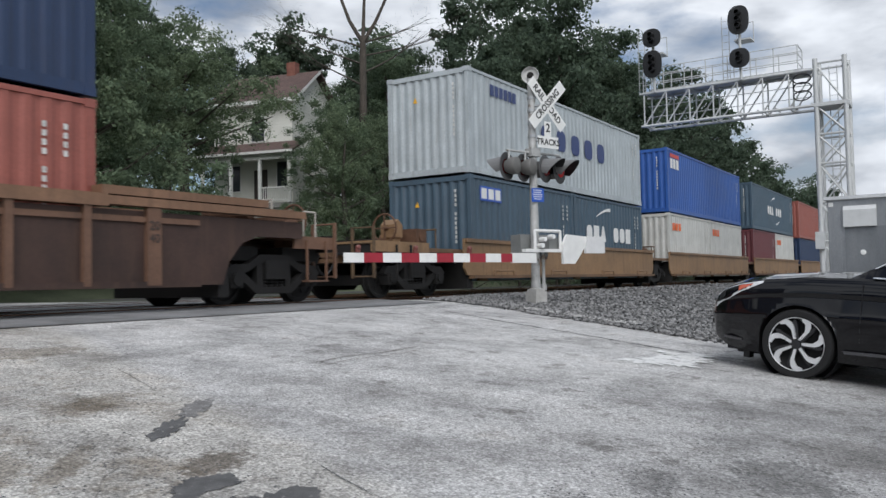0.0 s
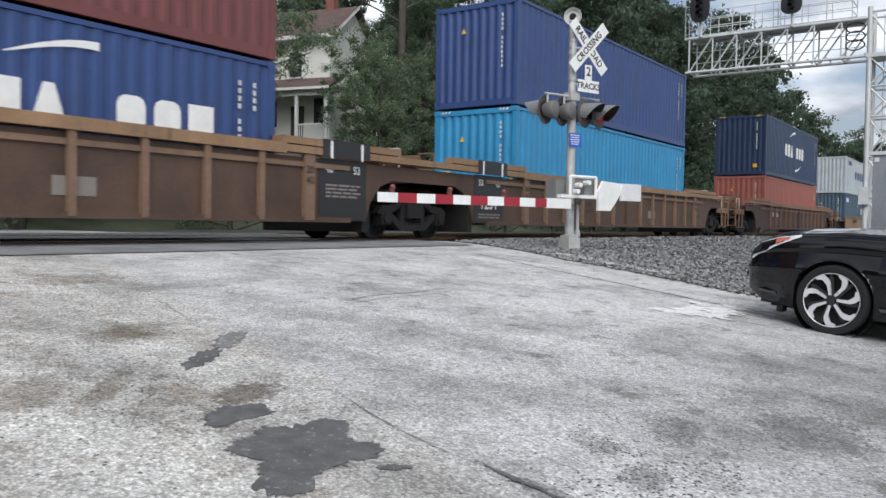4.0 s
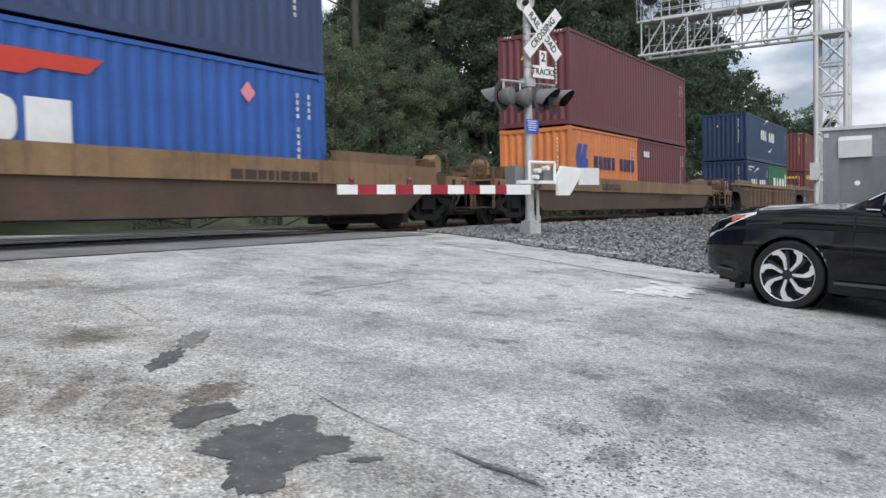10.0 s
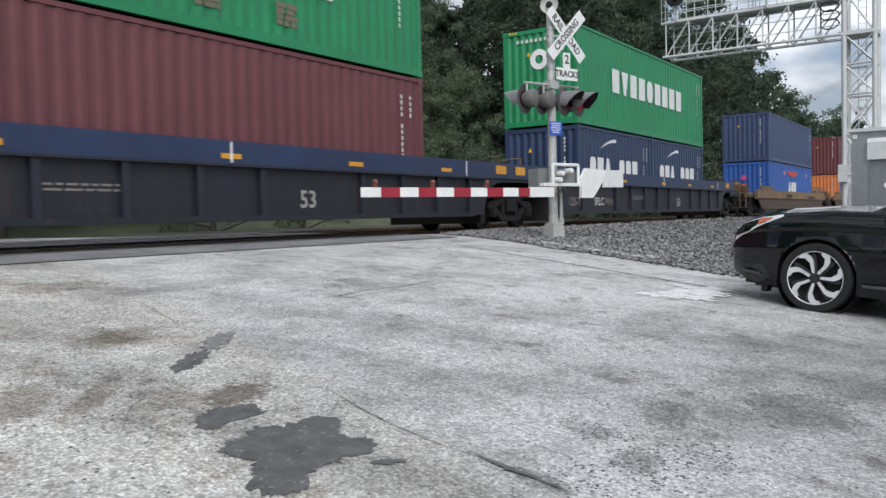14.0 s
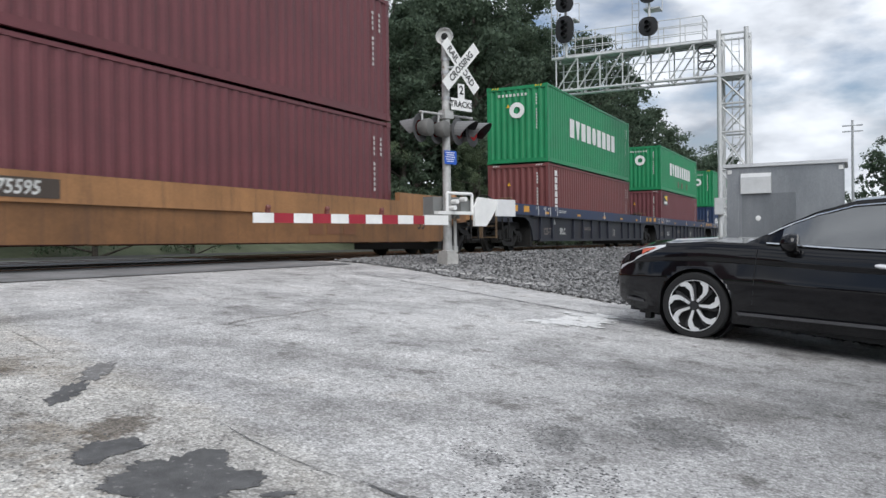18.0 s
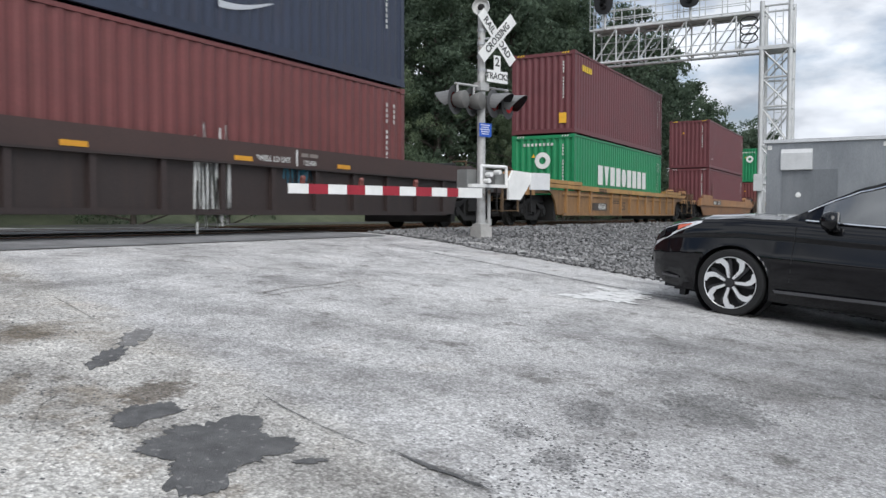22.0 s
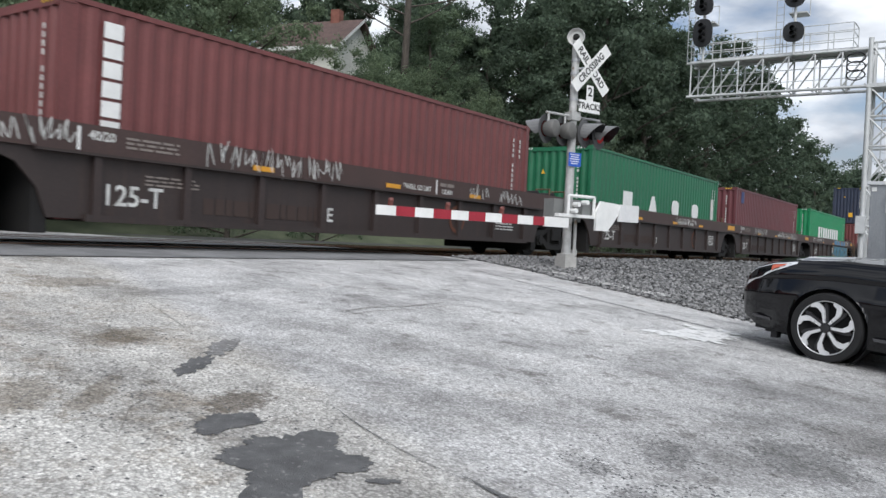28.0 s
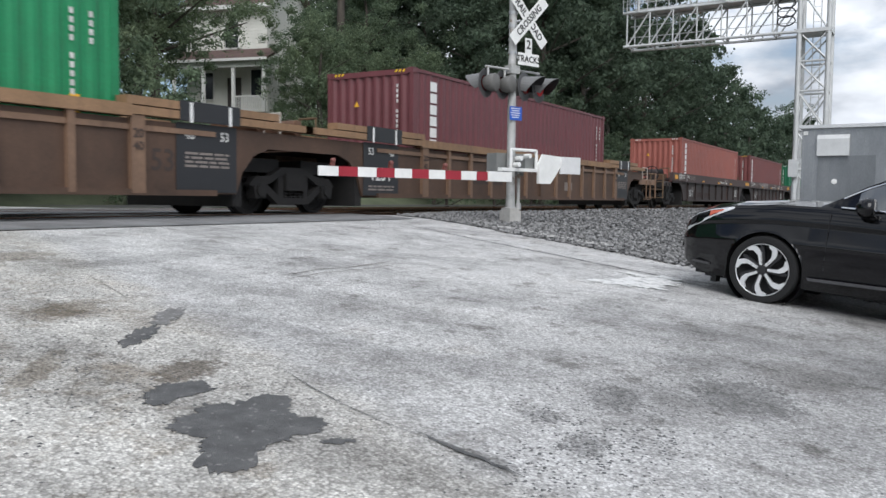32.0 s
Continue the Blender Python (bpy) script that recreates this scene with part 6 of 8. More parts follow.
            part("hub_cap", Shape().lathe((ax, sy * 0.905, R), (0, sy, 0), [(0.0, 0.045), (0.025, 0.04), (0.028, 0)], 16), plain("dark alloy", (0.02, 0.02, 0.022), 0.35), w)
            part("brake_disc", Shape().lathe((ax, sy * 0.80, R), (0, sy, 0), [(0, 0.14), (0.02, 0.14), (0.02, 0.0)], 20), plain("brake disc", (0.25, 0.25, 0.25), 0.4, 0.8), w)


sedan()


# ---- house on the bank ----
def house():
    siding = surface("cream clapboard", ((0.62, 0.62, 0.56), (0.73, 0.73, 0.67)), 0.7, 0, 1.0, 30, 0.1)
    roofing = surface("brown shingles", ((0.07, 0.045, 0.04), (0.13, 0.085, 0.075)), 0.9, 0, 2, 30, 0.4)
    white = plain("house trim", (0.74, 0.74, 0.71), 0.6)
    h = thing("house", "cream clapboard two-storey house with a porch and brown roof", "house", m=pose(36.1, 33.9, 0, 0, 0, 15) @ pose(-36.6, -33.4, 0))
    x0, x1, y0, y1, zf, ze = 36.6, 42.6, 33.4, 38.8, 6.0, 12.45
    wall = part("wall", Shape().box(x0, x1, y0, y1, zf - 1.5, ze), siding, h)
    s = Shape()
    for k in range(17):
        z = zf + 3.2 + k * 0.19
        for (xa, ya), (xb, yb), dx, dy in (((x0, y0), (x0, y1), -1, 0), ((x0, y0), (x1, y0), 0, -1)):
            s.add([(xa + dx * 0.022, ya + dy * 0.022, z), (xb + dx * 0.022, yb + dy * 0.022, z), (xb + dx * 0.006, yb + dy * 0.006, z + 0.18), (xa + dx * 0.006, ya + dy * 0.006, z + 0.18), (xa, ya, z), (xb, yb, z)], [(0, 1, 2, 3), (0, 4, 5, 1)])
    part("clapboard", s, siding, h)["kind"] = "stuff"
    xm = (x0 + x1) / 2
    zp = ze + 2.1
    for y in (y0, y1 - 0.2):
        g = Shape()
        g.add([(x0, y, ze), (x1, y, ze), (xm, y, zp), (x0, y + 0.2, ze), (x1, y + 0.2, ze), (xm, y + 0.2, zp)], [(0, 1, 2), (3, 5, 4), (0, 3, 4, 1), (1, 4, 5, 2), (2, 5, 3, 0)])
        part("gable", g, siding, h)
    s = Shape()
    for a, b in ((x0 - 0.45, xm), (x1 + 0.45, xm)):
        za = ze - 0.27
        s.add([(a, y0 - 0.45, za), (a, y1 + 0.45, za), (b, y1 + 0.45, zp + 0.1), (b, y0 - 0.45, zp + 0.1), (a, y0 - 0.45, za + 0.14), (a, y1 + 0.45, za + 0.14), (b, y1 + 0.45, zp + 0.24), (b, y0 - 0.45, zp + 0.24)], [(0, 3, 2, 1), (4, 5, 6, 7), (0, 1, 5, 4), (3, 7, 6, 2), (0, 4, 7, 3), (1, 2, 6, 5)])
    rf = part("roof", s, roofing, h)
    part("gutter", Shape().box(x0 - 0.6, x0 - 0.44, y0 - 0.45, y1 + 0.45, ze - 0.32, ze - 0.1), white, h)
    part("eave", Shape().box(x0 - 0.45, x0, y0 - 0.3, y1 + 0.3, ze - 0.3, ze - 0.2), white, h)
    part("barge_board", Shape().add([(x0 - 0.45, y0 - 0.47, ze - 0.3), (x0 - 0.45, y0 - 0.47, ze - 0.06), (xm, y0 - 0.47, zp + 0.28), (xm, y0 - 0.47, zp + 0.04)], [(0, 1, 2, 3)]), white, h)
    part("chimney", Shape().box(xm - 0.3, xm + 0.3, y0 + 1.2, y0 + 1.8, zp - 0.5, zp + 0.9), surface("chimney brick", ((0.16, 0.06, 0.045), (0.25, 0.11, 0.08)), 0.9), rf)
    dark = plain("dark window glass", (0.03, 0.035, 0.04), 0.1)
    for y in (35.7,):
        w = part("window", Shape().box(x0 - 0.05, x0 - 0.02, y - 0.5, y + 0.5, 9.9, 11.5), white, h)
        part("pane", Shape().box(x0 - 0.07, x0 - 0.052, y - 0.41, y + 0.41, 10.73, 11.42), dark, w)
        part("pane", Shape().box(x0 - 0.07, x0 - 0.052, y - 0.41, y + 0.41, 9.98, 10.66), dark, w)
    for y, a, b in ((34.1, 0.4, 7.0), (37.4, 0.5, 6.9)):
        w = part("window", Shape().box(x0 - 0.05, x0 - 0.02, y - a, y + a, b, b + 1.7), white, h)
        part("pane", Shape().box(x0 - 0.07, x0 - 0.052, y - a + 0.08, y + a - 0.08, b + 0.08, b + 1.62), dark, w)
    d = part("door", Shape().box(x0 - 0.06, x0 - 0.02, 35.1, 36.0, zf + 0.05, zf + 2.2), plain("dark door", (0.06, 0.05, 0.045), 0.5), h)
    # porch
    part("porch_floor", Shape().box(x0 - 1.6, x0, y0 - 0.8, y1, zf - 0.3, zf), plain("porch boards", (0.3, 0.29, 0.28), 0.7), h)
    part("porch_skirt", Shape().box(x0 - 1.55, x0, y0 - 0.7, y1, zf - 2.2, zf - 0.3), plain("porch skirt", (0.2, 0.2, 0.19), 0.8), h)
    s = Shape().add([(x0 - 1.9, y0 - 1.0, 8.9), (x0 - 1.9, y1 + 0.2, 8.9), (x0, y1 + 0.2, 9.75), (x0, y0 - 1.0, 9.75), (x0 - 1.9, y0 - 1.0, 9.02), (x0 - 1.9, y1 + 0.2, 9.02), (x0, y1 + 0.2, 9.87), (x0, y0 - 1.0, 9.87)], [(0, 3, 2, 1), (4, 5, 6, 7), (0, 1, 5, 4), (3, 7, 6, 2), (0, 4, 7, 3), (1, 2, 6, 5)])
    part("porch_roof", s, roofing, h)
    part("porch_beam", Shape().box(x0 - 1.7, x0 - 1.5, y0 - 0.8, y1, 8.55, 8.85), white, h)
    part("porch_gutter", Shape().box(x0 - 2.02, x0 - 1.88, y0 - 1.0, y1 + 0.2, 8.86, 9.0), white, h)
    for y in (y0 - 0.65, y0 + 1.3, y0 + 3.25, y0 + 5.2):
        part("porch_post", Shape().box(x0 - 1.68, x0 - 1.52, y - 0.09, y + 0.09, zf, 8.6), white, h)
    s = Shape().box(x0 - 1.64, x0 - 1.56, y0 - 0.6, y0 + 1.3, zf + 0.85, zf + 0.93).box(x0 - 1.64, x0 - 1.56, y0 - 0.6, y0 + 1.3, zf + 0.1, zf + 0.16)
    for k in range(14):
        s.box(x0 - 1.62, x0 - 1.58, y0 - 0.5 + k * 0.13, y0 - 0.46 + k * 0.13, zf + 0.1, zf + 0.9)
    part("porch_rail", s, white, h)


house()


def shed():
    g = thing("shed", "low grey outbuilding with a pale metal roof", "shed", m=pose(0, 0, 0))
    part("wall", Shape().box(20.5, 25, 37.5, 42, 4.5, 8.3), plain("shed wall", (0.35, 0.36, 0.37), 0.8), g)
    s = Shape().add([(20.2, 37.2, 8.2), (20.2, 42.3, 8.2), (25.3, 42.3, 8.2), (25.3, 37.2, 8.2), (22.7, 37.2, 9.4), (22.7, 42.3, 9.4)], [(0, 4, 5, 1), (3, 2, 5, 4), (0, 3, 4), (1, 5, 2), (0, 1, 2, 3)])
    part("roof", s, plain("shed roof", (0.42, 0.43, 0.45), 0.5), g)


shed()


# ---- ballast shoulder and stones ----
def edge_x(y):
    tab = [(-40, -1.6), (-12, 6.4), (-6, 8.6), (0, 10.0), (2.9, 11.0), (4.85, 11.75), (6.1, 12.2), (8.3, 13.4), (9.0, 13.7), (10.3, 14.3)]
    return lerp_lin(tab, y)


def gravel():
    s, rows = Shape(), []
    ys = steps(-3, 9.6, 0.45)
    for y in ys:
        a = edge_x(y) - 0.05
        rows.append([(a + (95 - a) * (i / 40) ** 2, y, ground_z(0, y) - 0.012 + min(1.0, i / 7) * (0.055 + 0.03 * noise.noise((i * 0.9, y, 1)))) for i in range(41)])
    s.add([p for r in rows for p in r], [(j * 41 + i, j * 41 + i + 1, (j + 1) * 41 + i + 1, (j + 1) * 41 + i) for j in range(len(ys) - 1) for i in range(40)])
    structure("gravel_shoulder", s, BALLAST, "grey crushed-stone shoulder beside the track", "gravel", "all")
    rnd = np.random.RandomState(4)
    n = 16000
    octa = np.array([(1, 0, 0), (0, 1, 0), (-1, 0, 0), (0, -1, 0), (0, 0, 1), (0, 0, -1)], float)
    tri = np.array([(0, 1, 4), (1, 2, 4), (2, 3, 4), (3, 0, 4), (1, 0, 5), (2, 1, 5), (3, 2, 5), (0, 3, 5)])
    V, F = [], []
    k = 0
    while k < n:
        y = rnd.uniform(-1.5, 9.4)
        x = edge_x(y) - 0.15 + abs(rnd.exponential(6.0)) * (0.35 if rnd.rand() < 0.5 else 1.6)
        if x > 50:
            continue
        r = rnd.uniform(0.018, 0.042) * (1 + 0.03 * max(0, x - 14))
        p = octa * rnd.uniform(0.6, 1.3, (6, 1)) * r * np.array([1, 1, 0.75])
        a = rnd.uniform(0, 6.28)
        ca, sa = math.cos(a), math.sin(a)
        p = p @ np.array([[ca, -sa, 0], [sa, ca, 0], [0, 0, 1]])
        V.append(p + np.array([x, y, ground_z(0, y) + 0.012 + 0.03 * min(1.0, (x - edge_x(y)) / 2) + 0.5 * r]))
        F.append(tri + 6 * k)
        k += 1
    me = bpy.data.meshes.new("ballast_stones")
    me.from_pydata(np.concatenate(V).tolist(), [], np.concatenate(F).tolist())
    me.materials.append(STONE)
    tagged(new("ballast_stones", me), "loose grey crushed stones beside the road", "gravel", kind="stuff")


def stone_mat():
    m = surface("broken grey stone", ((0.15, 0.145, 0.14), (0.26, 0.255, 0.25)), 0.9, 0, 8, 60, 0.3)
    t = m.node_tree
    g = t.nodes.new("ShaderNodeNewGeometry")
    r = t.nodes.new("ShaderNodeValToRGB")
    r.color_ramp.elements[0].color = (0.035, 0.035, 0.035, 1)
    r.color_ramp.elements[1].color = (0.29, 0.288, 0.285, 1)
    link(t, g.outputs["Random Per Island"], r.inputs["Fac"])
    link(t, r.outputs["Color"], t.nodes["Principled BSDF"].inputs["Base Color"])
    return m


STONE = stone_mat()
gravel()


# ---- marks on the asphalt ----
def blob(name, cx, cy, rx, ry, turn, mat, label, rough=0.25, freq=1.6, seed=0, lift=0.006, n=72):
    s, v = Shape(), [(cx, cy, ground_z(0, cy) + lift)]
    ca, sa = math.cos(radians(turn)), math.sin(radians(turn))
    for i in range(n):
        a = 2 * math.pi * i / n
        k = 1 + rough * noise.noise((math.cos(a) * freq + seed, math.sin(a) * freq, seed * 3.1)) * 1.6 + 0.6 * rough * noise.noise((math.cos(a) * freq * 5, math.sin(a) * freq * 5, seed)) + 0.05 * noise.noise((math.cos(a) * 17, math.sin(a) * 17, seed))
        px, py = rx * k * math.cos(a), ry * k * math.sin(a)
        x, y = cx + px * ca - py * sa, cy + px * sa + py * ca
        v.append((x, y, ground_z(0, y) + lift))
    s.add(v, [(0, 1 + i, 1 + (i + 1) % n) for i in range(n)])
    return structure(name, s, mat, label, "stain")


def seam(name, pts, width, mat, label, seed=0, lift=0.006):
    s, v = Shape(), []
    line = []
    for (xa, ya), (xb, yb) in zip(pts, pts[1:]):
        ln = math.hypot(xb - xa, yb - ya)
        for k in range(max(2, int(ln / 0.025))):
            q = k / max(2, int(ln / 0.025))
            line.append((xa + (xb - xa) * q, ya + (yb - ya) * q))
    line.append(pts[-1])
    for i, (x, y) in enumerate(line):
        a, b = line[max(0, i - 1)], line[min(len(line) - 1, i + 1)]
        d = Vector((b[0] - a[0], b[1] - a[1])).normalized()
        w = width * (0.55 + 0.9 * abs(noise.noise((x * 3 + seed, y * 3, 2)))) * (0.45 + 1.3 * abs(noise.noise((x * 21, y * 21, seed)))) * min(1, 0.15 + i / 9, 0.15 + (len(line) - 1 - i) / 9)
        o = 0.02 * noise.noise((x * 2.3, y * 2.3, seed)) + 0.25 * width * noise.noise((x * 14, y * 14, seed + 1))
        for e in (-1, 1):
            px, py = x - d.y * (w * e / 2 + o), y + d.x * (w * e / 2 + o)
            v.append((px, py, ground_z(0, py) + lift))
    s.add(v, [(2 * i, 2 * i + 1, 2 * i + 3, 2 * i + 2) for i in range(len(line) - 1)])
    return structure(name, s, mat, label, "crack")


STAIN = surface("brown earth stain", ((0.13, 0.12, 0.105), (0.30, 0.28, 0.255)), 0.95, 0, 16, 110, 0.5)


def tar_patch(name, cx, cy, lobes, seed, jag=0.10, n=150, state="dark"):
    """One flat patch: the outer line of overlapping lobes (dx, dy, radius) round its middle."""
    v = [(cx, cy, ground_z(0, cy) + 0.004)]
    for i in range(n):
        a = 2 * math.pi * i / n
        d, r = Vector((math.cos(a), math.sin(a))), 0.01
        for dx, dy, lr in lobes:
            b = d.x * dx + d.y * dy
            h = b * b - (dx * dx + dy * dy - lr * lr)
            if h > 0:
                r = max(r, b + math.sqrt(h))
        r *= 1 + jag * noise.noise((d.x * 6, d.y * 6, seed)) + jag * noise.noise((d.x * 15, d.y * 15, seed + 3)) + 0.5 * jag * noise.noise((d.x * 34, d.y * 34, seed + 7))
        v.append((cx + d.x * r, cy + d.y * r, ground_z(0, cy + d.y * r) + 0.004))
    s = Shape().add(v, [(0, 1 + i, 1 + (i + 1) % n) for i in range(n)])
    return structure(name, s, TAR if state == "dark" else FADED_TAR, state + " tar patch in the worn asphalt", "stain")


tar_patch("tar_patch_1", 2.33, 2.30, ((0, 0, 0.2), (0.17, -0.12, 0.11), (-0.18, -0.1, 0.12), (-0.3, -0.2, 0.11), (0.2, 0.13, 0.13), (0.3, 0.16, 0.10), (0.06, 0.18, 0.13), (-0.12, 0.14, 0.12), (0.1, 0.02, 0.16)), 3, 0.13, 220)
tar_patch("tar_patch_2", 2.43, 2.83, ((0, 0, 0.09), (-0.13, -0.05, 0.06), (-0.07, 0.0, 0.08), (0.1, 0.0, 0.09), (0.03, 0.05, 0.07)), 8, 0.2)
tar_patch("tar_patch_3", 2.47, 1.96, ((0, 0, 0.035), (0.045, -0.03, 0.022), (-0.04, 0.03, 0.02)), 1, 0.25, 60)
tar_patch("tar_patch_4", 2.93, 3.70, ((0, 0, 0.07), (-0.1, -0.06, 0.06), (-0.19, -0.1, 0.035), (0.09, 0.06, 0.07), (0.18, 0.12, 0.05)), 6, 0.3)
tar_patch("tar_patch_5", 3.36, 3.99, ((0, 0, 0.08), (-0.12, -0.09, 0.06), (0.09, 0.07, 0.08), (0.19, 0.14, 0.06)), 5, 0.32, 150, "faded")
seam("crack_1", [(5.3, 4.78), (5.8, 4.85), (6.3, 4.80), (7.1, 4.88)], 0.03, STAIN, "dark crack in the asphalt", 1)
seam("crack_5", [(5.1, 4.62), (5.7, 4.70), (6.4, 4.66), (7.0, 4.72)], 0.02, STAIN, "faint crack in the asphalt", 11)
seam("crack_6", [(3.55, 4.6), (3.75, 5.1), (3.9, 5.5)], 0.012, STAIN, "faint crack in the asphalt", 12)
seam("crack_7", [(3.25, 3.25), (3.6, 3.22), (3.9, 3.12), (4.25, 3.1)], 0.008, STAIN, "faint crack in the asphalt", 13)
seam("crack_8", [(2.45, 3.35), (2.2, 3.2), (2.02, 3.0), (1.9, 2.85)], 0.008, STAIN, "faint crack in the asphalt", 14)
seam("crack_9", [(4.4, 1.9), (4.75, 1.55), (5.0, 1.1), (5.5, 0.7)], 0.008, STAIN, "faint crack in the asphalt", 15)
seam("crack_10", [(6.6, 3.2), (7.2, 2.6), (7.6, 1.9), (8.0, 1.0)], 0.008, STAIN, "faint crack in the asphalt", 16)
seam("crack_2", [(3.1, 2.89), (2.94, 2.48), (2.85, 2.21), (2.8, 1.96), (2.76, 1.73)], 0.009, TAR, "thin dark crack in the asphalt", 2)
seam("crack_3", [(2.80, 1.80), (2.75, 1.62), (2.72, 1.43), (2.68, 1.25)], 0.045, TAR, "wide dark crack in the asphalt", 3, 0.008)
seam("crack_4", [(11.1, 7.2), (10.45, 5.8), (9.98, 4.5), (9.6, 3.4), (9.38, 2.6), (9.42, 1.9)], 0.06, TAR, "long dark joint along the road edge", 4)
PALE_SPOTS = ((8.2, 2.86, 0.14, 0.22, 40), (8.45, 2.72, 0.18, 0.26, 55), (8.75, 2.72, 0.2, 0.22, 40), (8.35, 2.52, 0.16, 0.2, 60), (9.05, 2.72, 0.18, 0.22, 30), (8.7, 2.5, 0.16, 0.22, 70), (9.3, 2.6, 0.16, 0.16, 20), (8.95, 2.48, 0.14, 0.14, 50), (9.1, 2.86, 0.14, 0.12, 50))
for k, (cx, cy, rx, ry, tn) in enumerate(PALE_SPOTS):
    blob("worn_paint_%d" % (k + 1), cx, cy, rx, ry, tn, PALE, "worn white paint on the road", 0.6, 2.6, 20 + k, 0.005 + 0.001 * k)


DUST = surface("pale stone dust", ((0.34, 0.335, 0.32), (0.5, 0.49, 0.47)), 0.95, 0, 6, 90, 0.4, (12.0, 0.56, (0.2, 0.198, 0.19)))
seam("stone_dust", [(edge_x(y) + 0.42, y) for y in (4.1, 4.6, 5.1, 5.6, 6.1, 6.6)], 0.75, DUST, "pale stone dust beside the road edge", 6, 0.045)


def grit():
    """Dark crumbs of broken asphalt lying on the lot."""
    rnd = np.random.RandomState(7)
    s = Shape()
    spots = [(2.75, 1.35, 0.14, 70), (3.42, 1.5, 0.09, 90), (3.15, 1.2, 0.12, 120), (3.45, 1.05, 0.12, 120), (4.0, 1.35, 0.22, 160), (4.6, 0.9, 0.3, 220), (5.2, 1.0, 0.4, 160), (3.85, 6.6, 0.35, 220), (2.35, 2.72, 0.25, 120), (2.2, 3.6, 0.45, 320), (3.1, 4.8, 0.5, 260), (2.5, 2.9, 0.35, 60), (3.6, 5.2, 0.9, 90), (2.4, 3.3, 0.8, 120), (4, 2.5, 2.5, 140), (6, 3.5, 2.5, 90), (2.9, 1.1, 0.2, 120), (3.5, 0.9, 0.35, 120)]
    for cx, cy, sp, n in spots:
        for _ in range(n):
            x, y = rnd.normal(cx, sp), rnd.normal(cy, sp)
            if x < 1.4 or y > 8:
                continue
            r = rnd.uniform(0.004, 0.012)
            z = ground_z(0, y)
            a = rnd.uniform(0, 6.28)
            v = [(x + r * math.cos(a + q) * rnd.uniform(.6, 1.3), y + r * math.sin(a + q) * rnd.uniform(.6, 1.3), z) for q in (0, 1.57, 3.14, 4.71)]
            s.add(v + [(x, y, z + r * 0.4)], [(0, 1, 4), (1, 2, 4), (2, 3, 4), (3, 0, 4)])
    tagged(new("asphalt_crumbs", s.mesh("asphalt_crumbs", TAR)), "dark crumbs of broken asphalt on the lot", "grit", kind="stuff")


grit()


# ---- far utility pole ----
def utility_pole():
    p = thing("utility_pole", "thin grey utility pole with short crossarms", "utility pole", m=pose(78.3, 0.0, ground_z(0, 0)))
    part("pole", Shape().rod((0, 0, -0.3), (0, 0, 11.2), 0.14, 0.09, 10), STEEL, p)
    for z in (10.2, 10.7):
        part("crossarm", Shape().box(-0.06, 0.06, -0.8, 0.8, z, z + 0.1), STEEL, p)


utility_pole()


def bare_tree(x, y, height, seed):
    r, s = random.Random(seed), Shape()

    def limb(p, d, ln, rad, depth):
        """A crooked limb of short lengths, with side limbs from its second length on."""
        n = 5
        for k in range(n):
            d = (d + Vector((r.gauss(0, .10), r.gauss(0, .10), r.uniform(-.02, .08)))).normalized()
            q = p + d * ln / n
            s.rod(p, q, rad * (1 - 0.16 * k), rad * (1 - 0.16 * (k + 1)), 6 if depth > 1 else 4, False)
            p = q
            if depth and k:
                e = (d * 0.75 + Vector((r.gauss(0, .55), r.gauss(0, .55), r.uniform(-.1, .2)))).normalized()
                limb(p, e, ln * r.uniform(.4, .62), rad * (1 - 0.16 * k) * 0.5, depth - 1)

    t = thing("bare_tree", "leafless dead tree with thin branches", "tree", "trees behind the tracks", m=pose(x, y, ground_z(x, y) - 0.2))
    fork = Vector((0.25, 0, height * 0.44))
    s.rod((0, 0, 0), fork * 0.5 + Vector((0.1, 0.05, 0)), 0.26, 0.23, 10, False).rod(fork * 0.5 + Vector((0.1, 0.05, 0)), fork, 0.23, 0.2, 10, False)
    for d in ((0.1, -0.1, 1), (0.35, -0.3, 0.9), (-0.3, 0.35, 0.85)):
        limb(fork, Vector(d).normalized(), height * 0.26, 0.13, 3)
    for k, d in ((0.8, (-0.8, 0.7, 0.45)), (0.86, (0.8, -0.8, 0.5)), (0.9, (-0.6, 0.9, 0.4)), (0.94, (0.7, -0.7, 0.3)), (0.98, (-0.9, 0.8, 0.25)), (1.0, (0.9, -0.7, 0.35))):
        limb(fork * k, Vector(d).normalized(), height * 0.17, 0.06, 3)
    part("trunk", s, BARK, t, smooth=60)


bare_tree(37.1, 29.4, 29, 3)


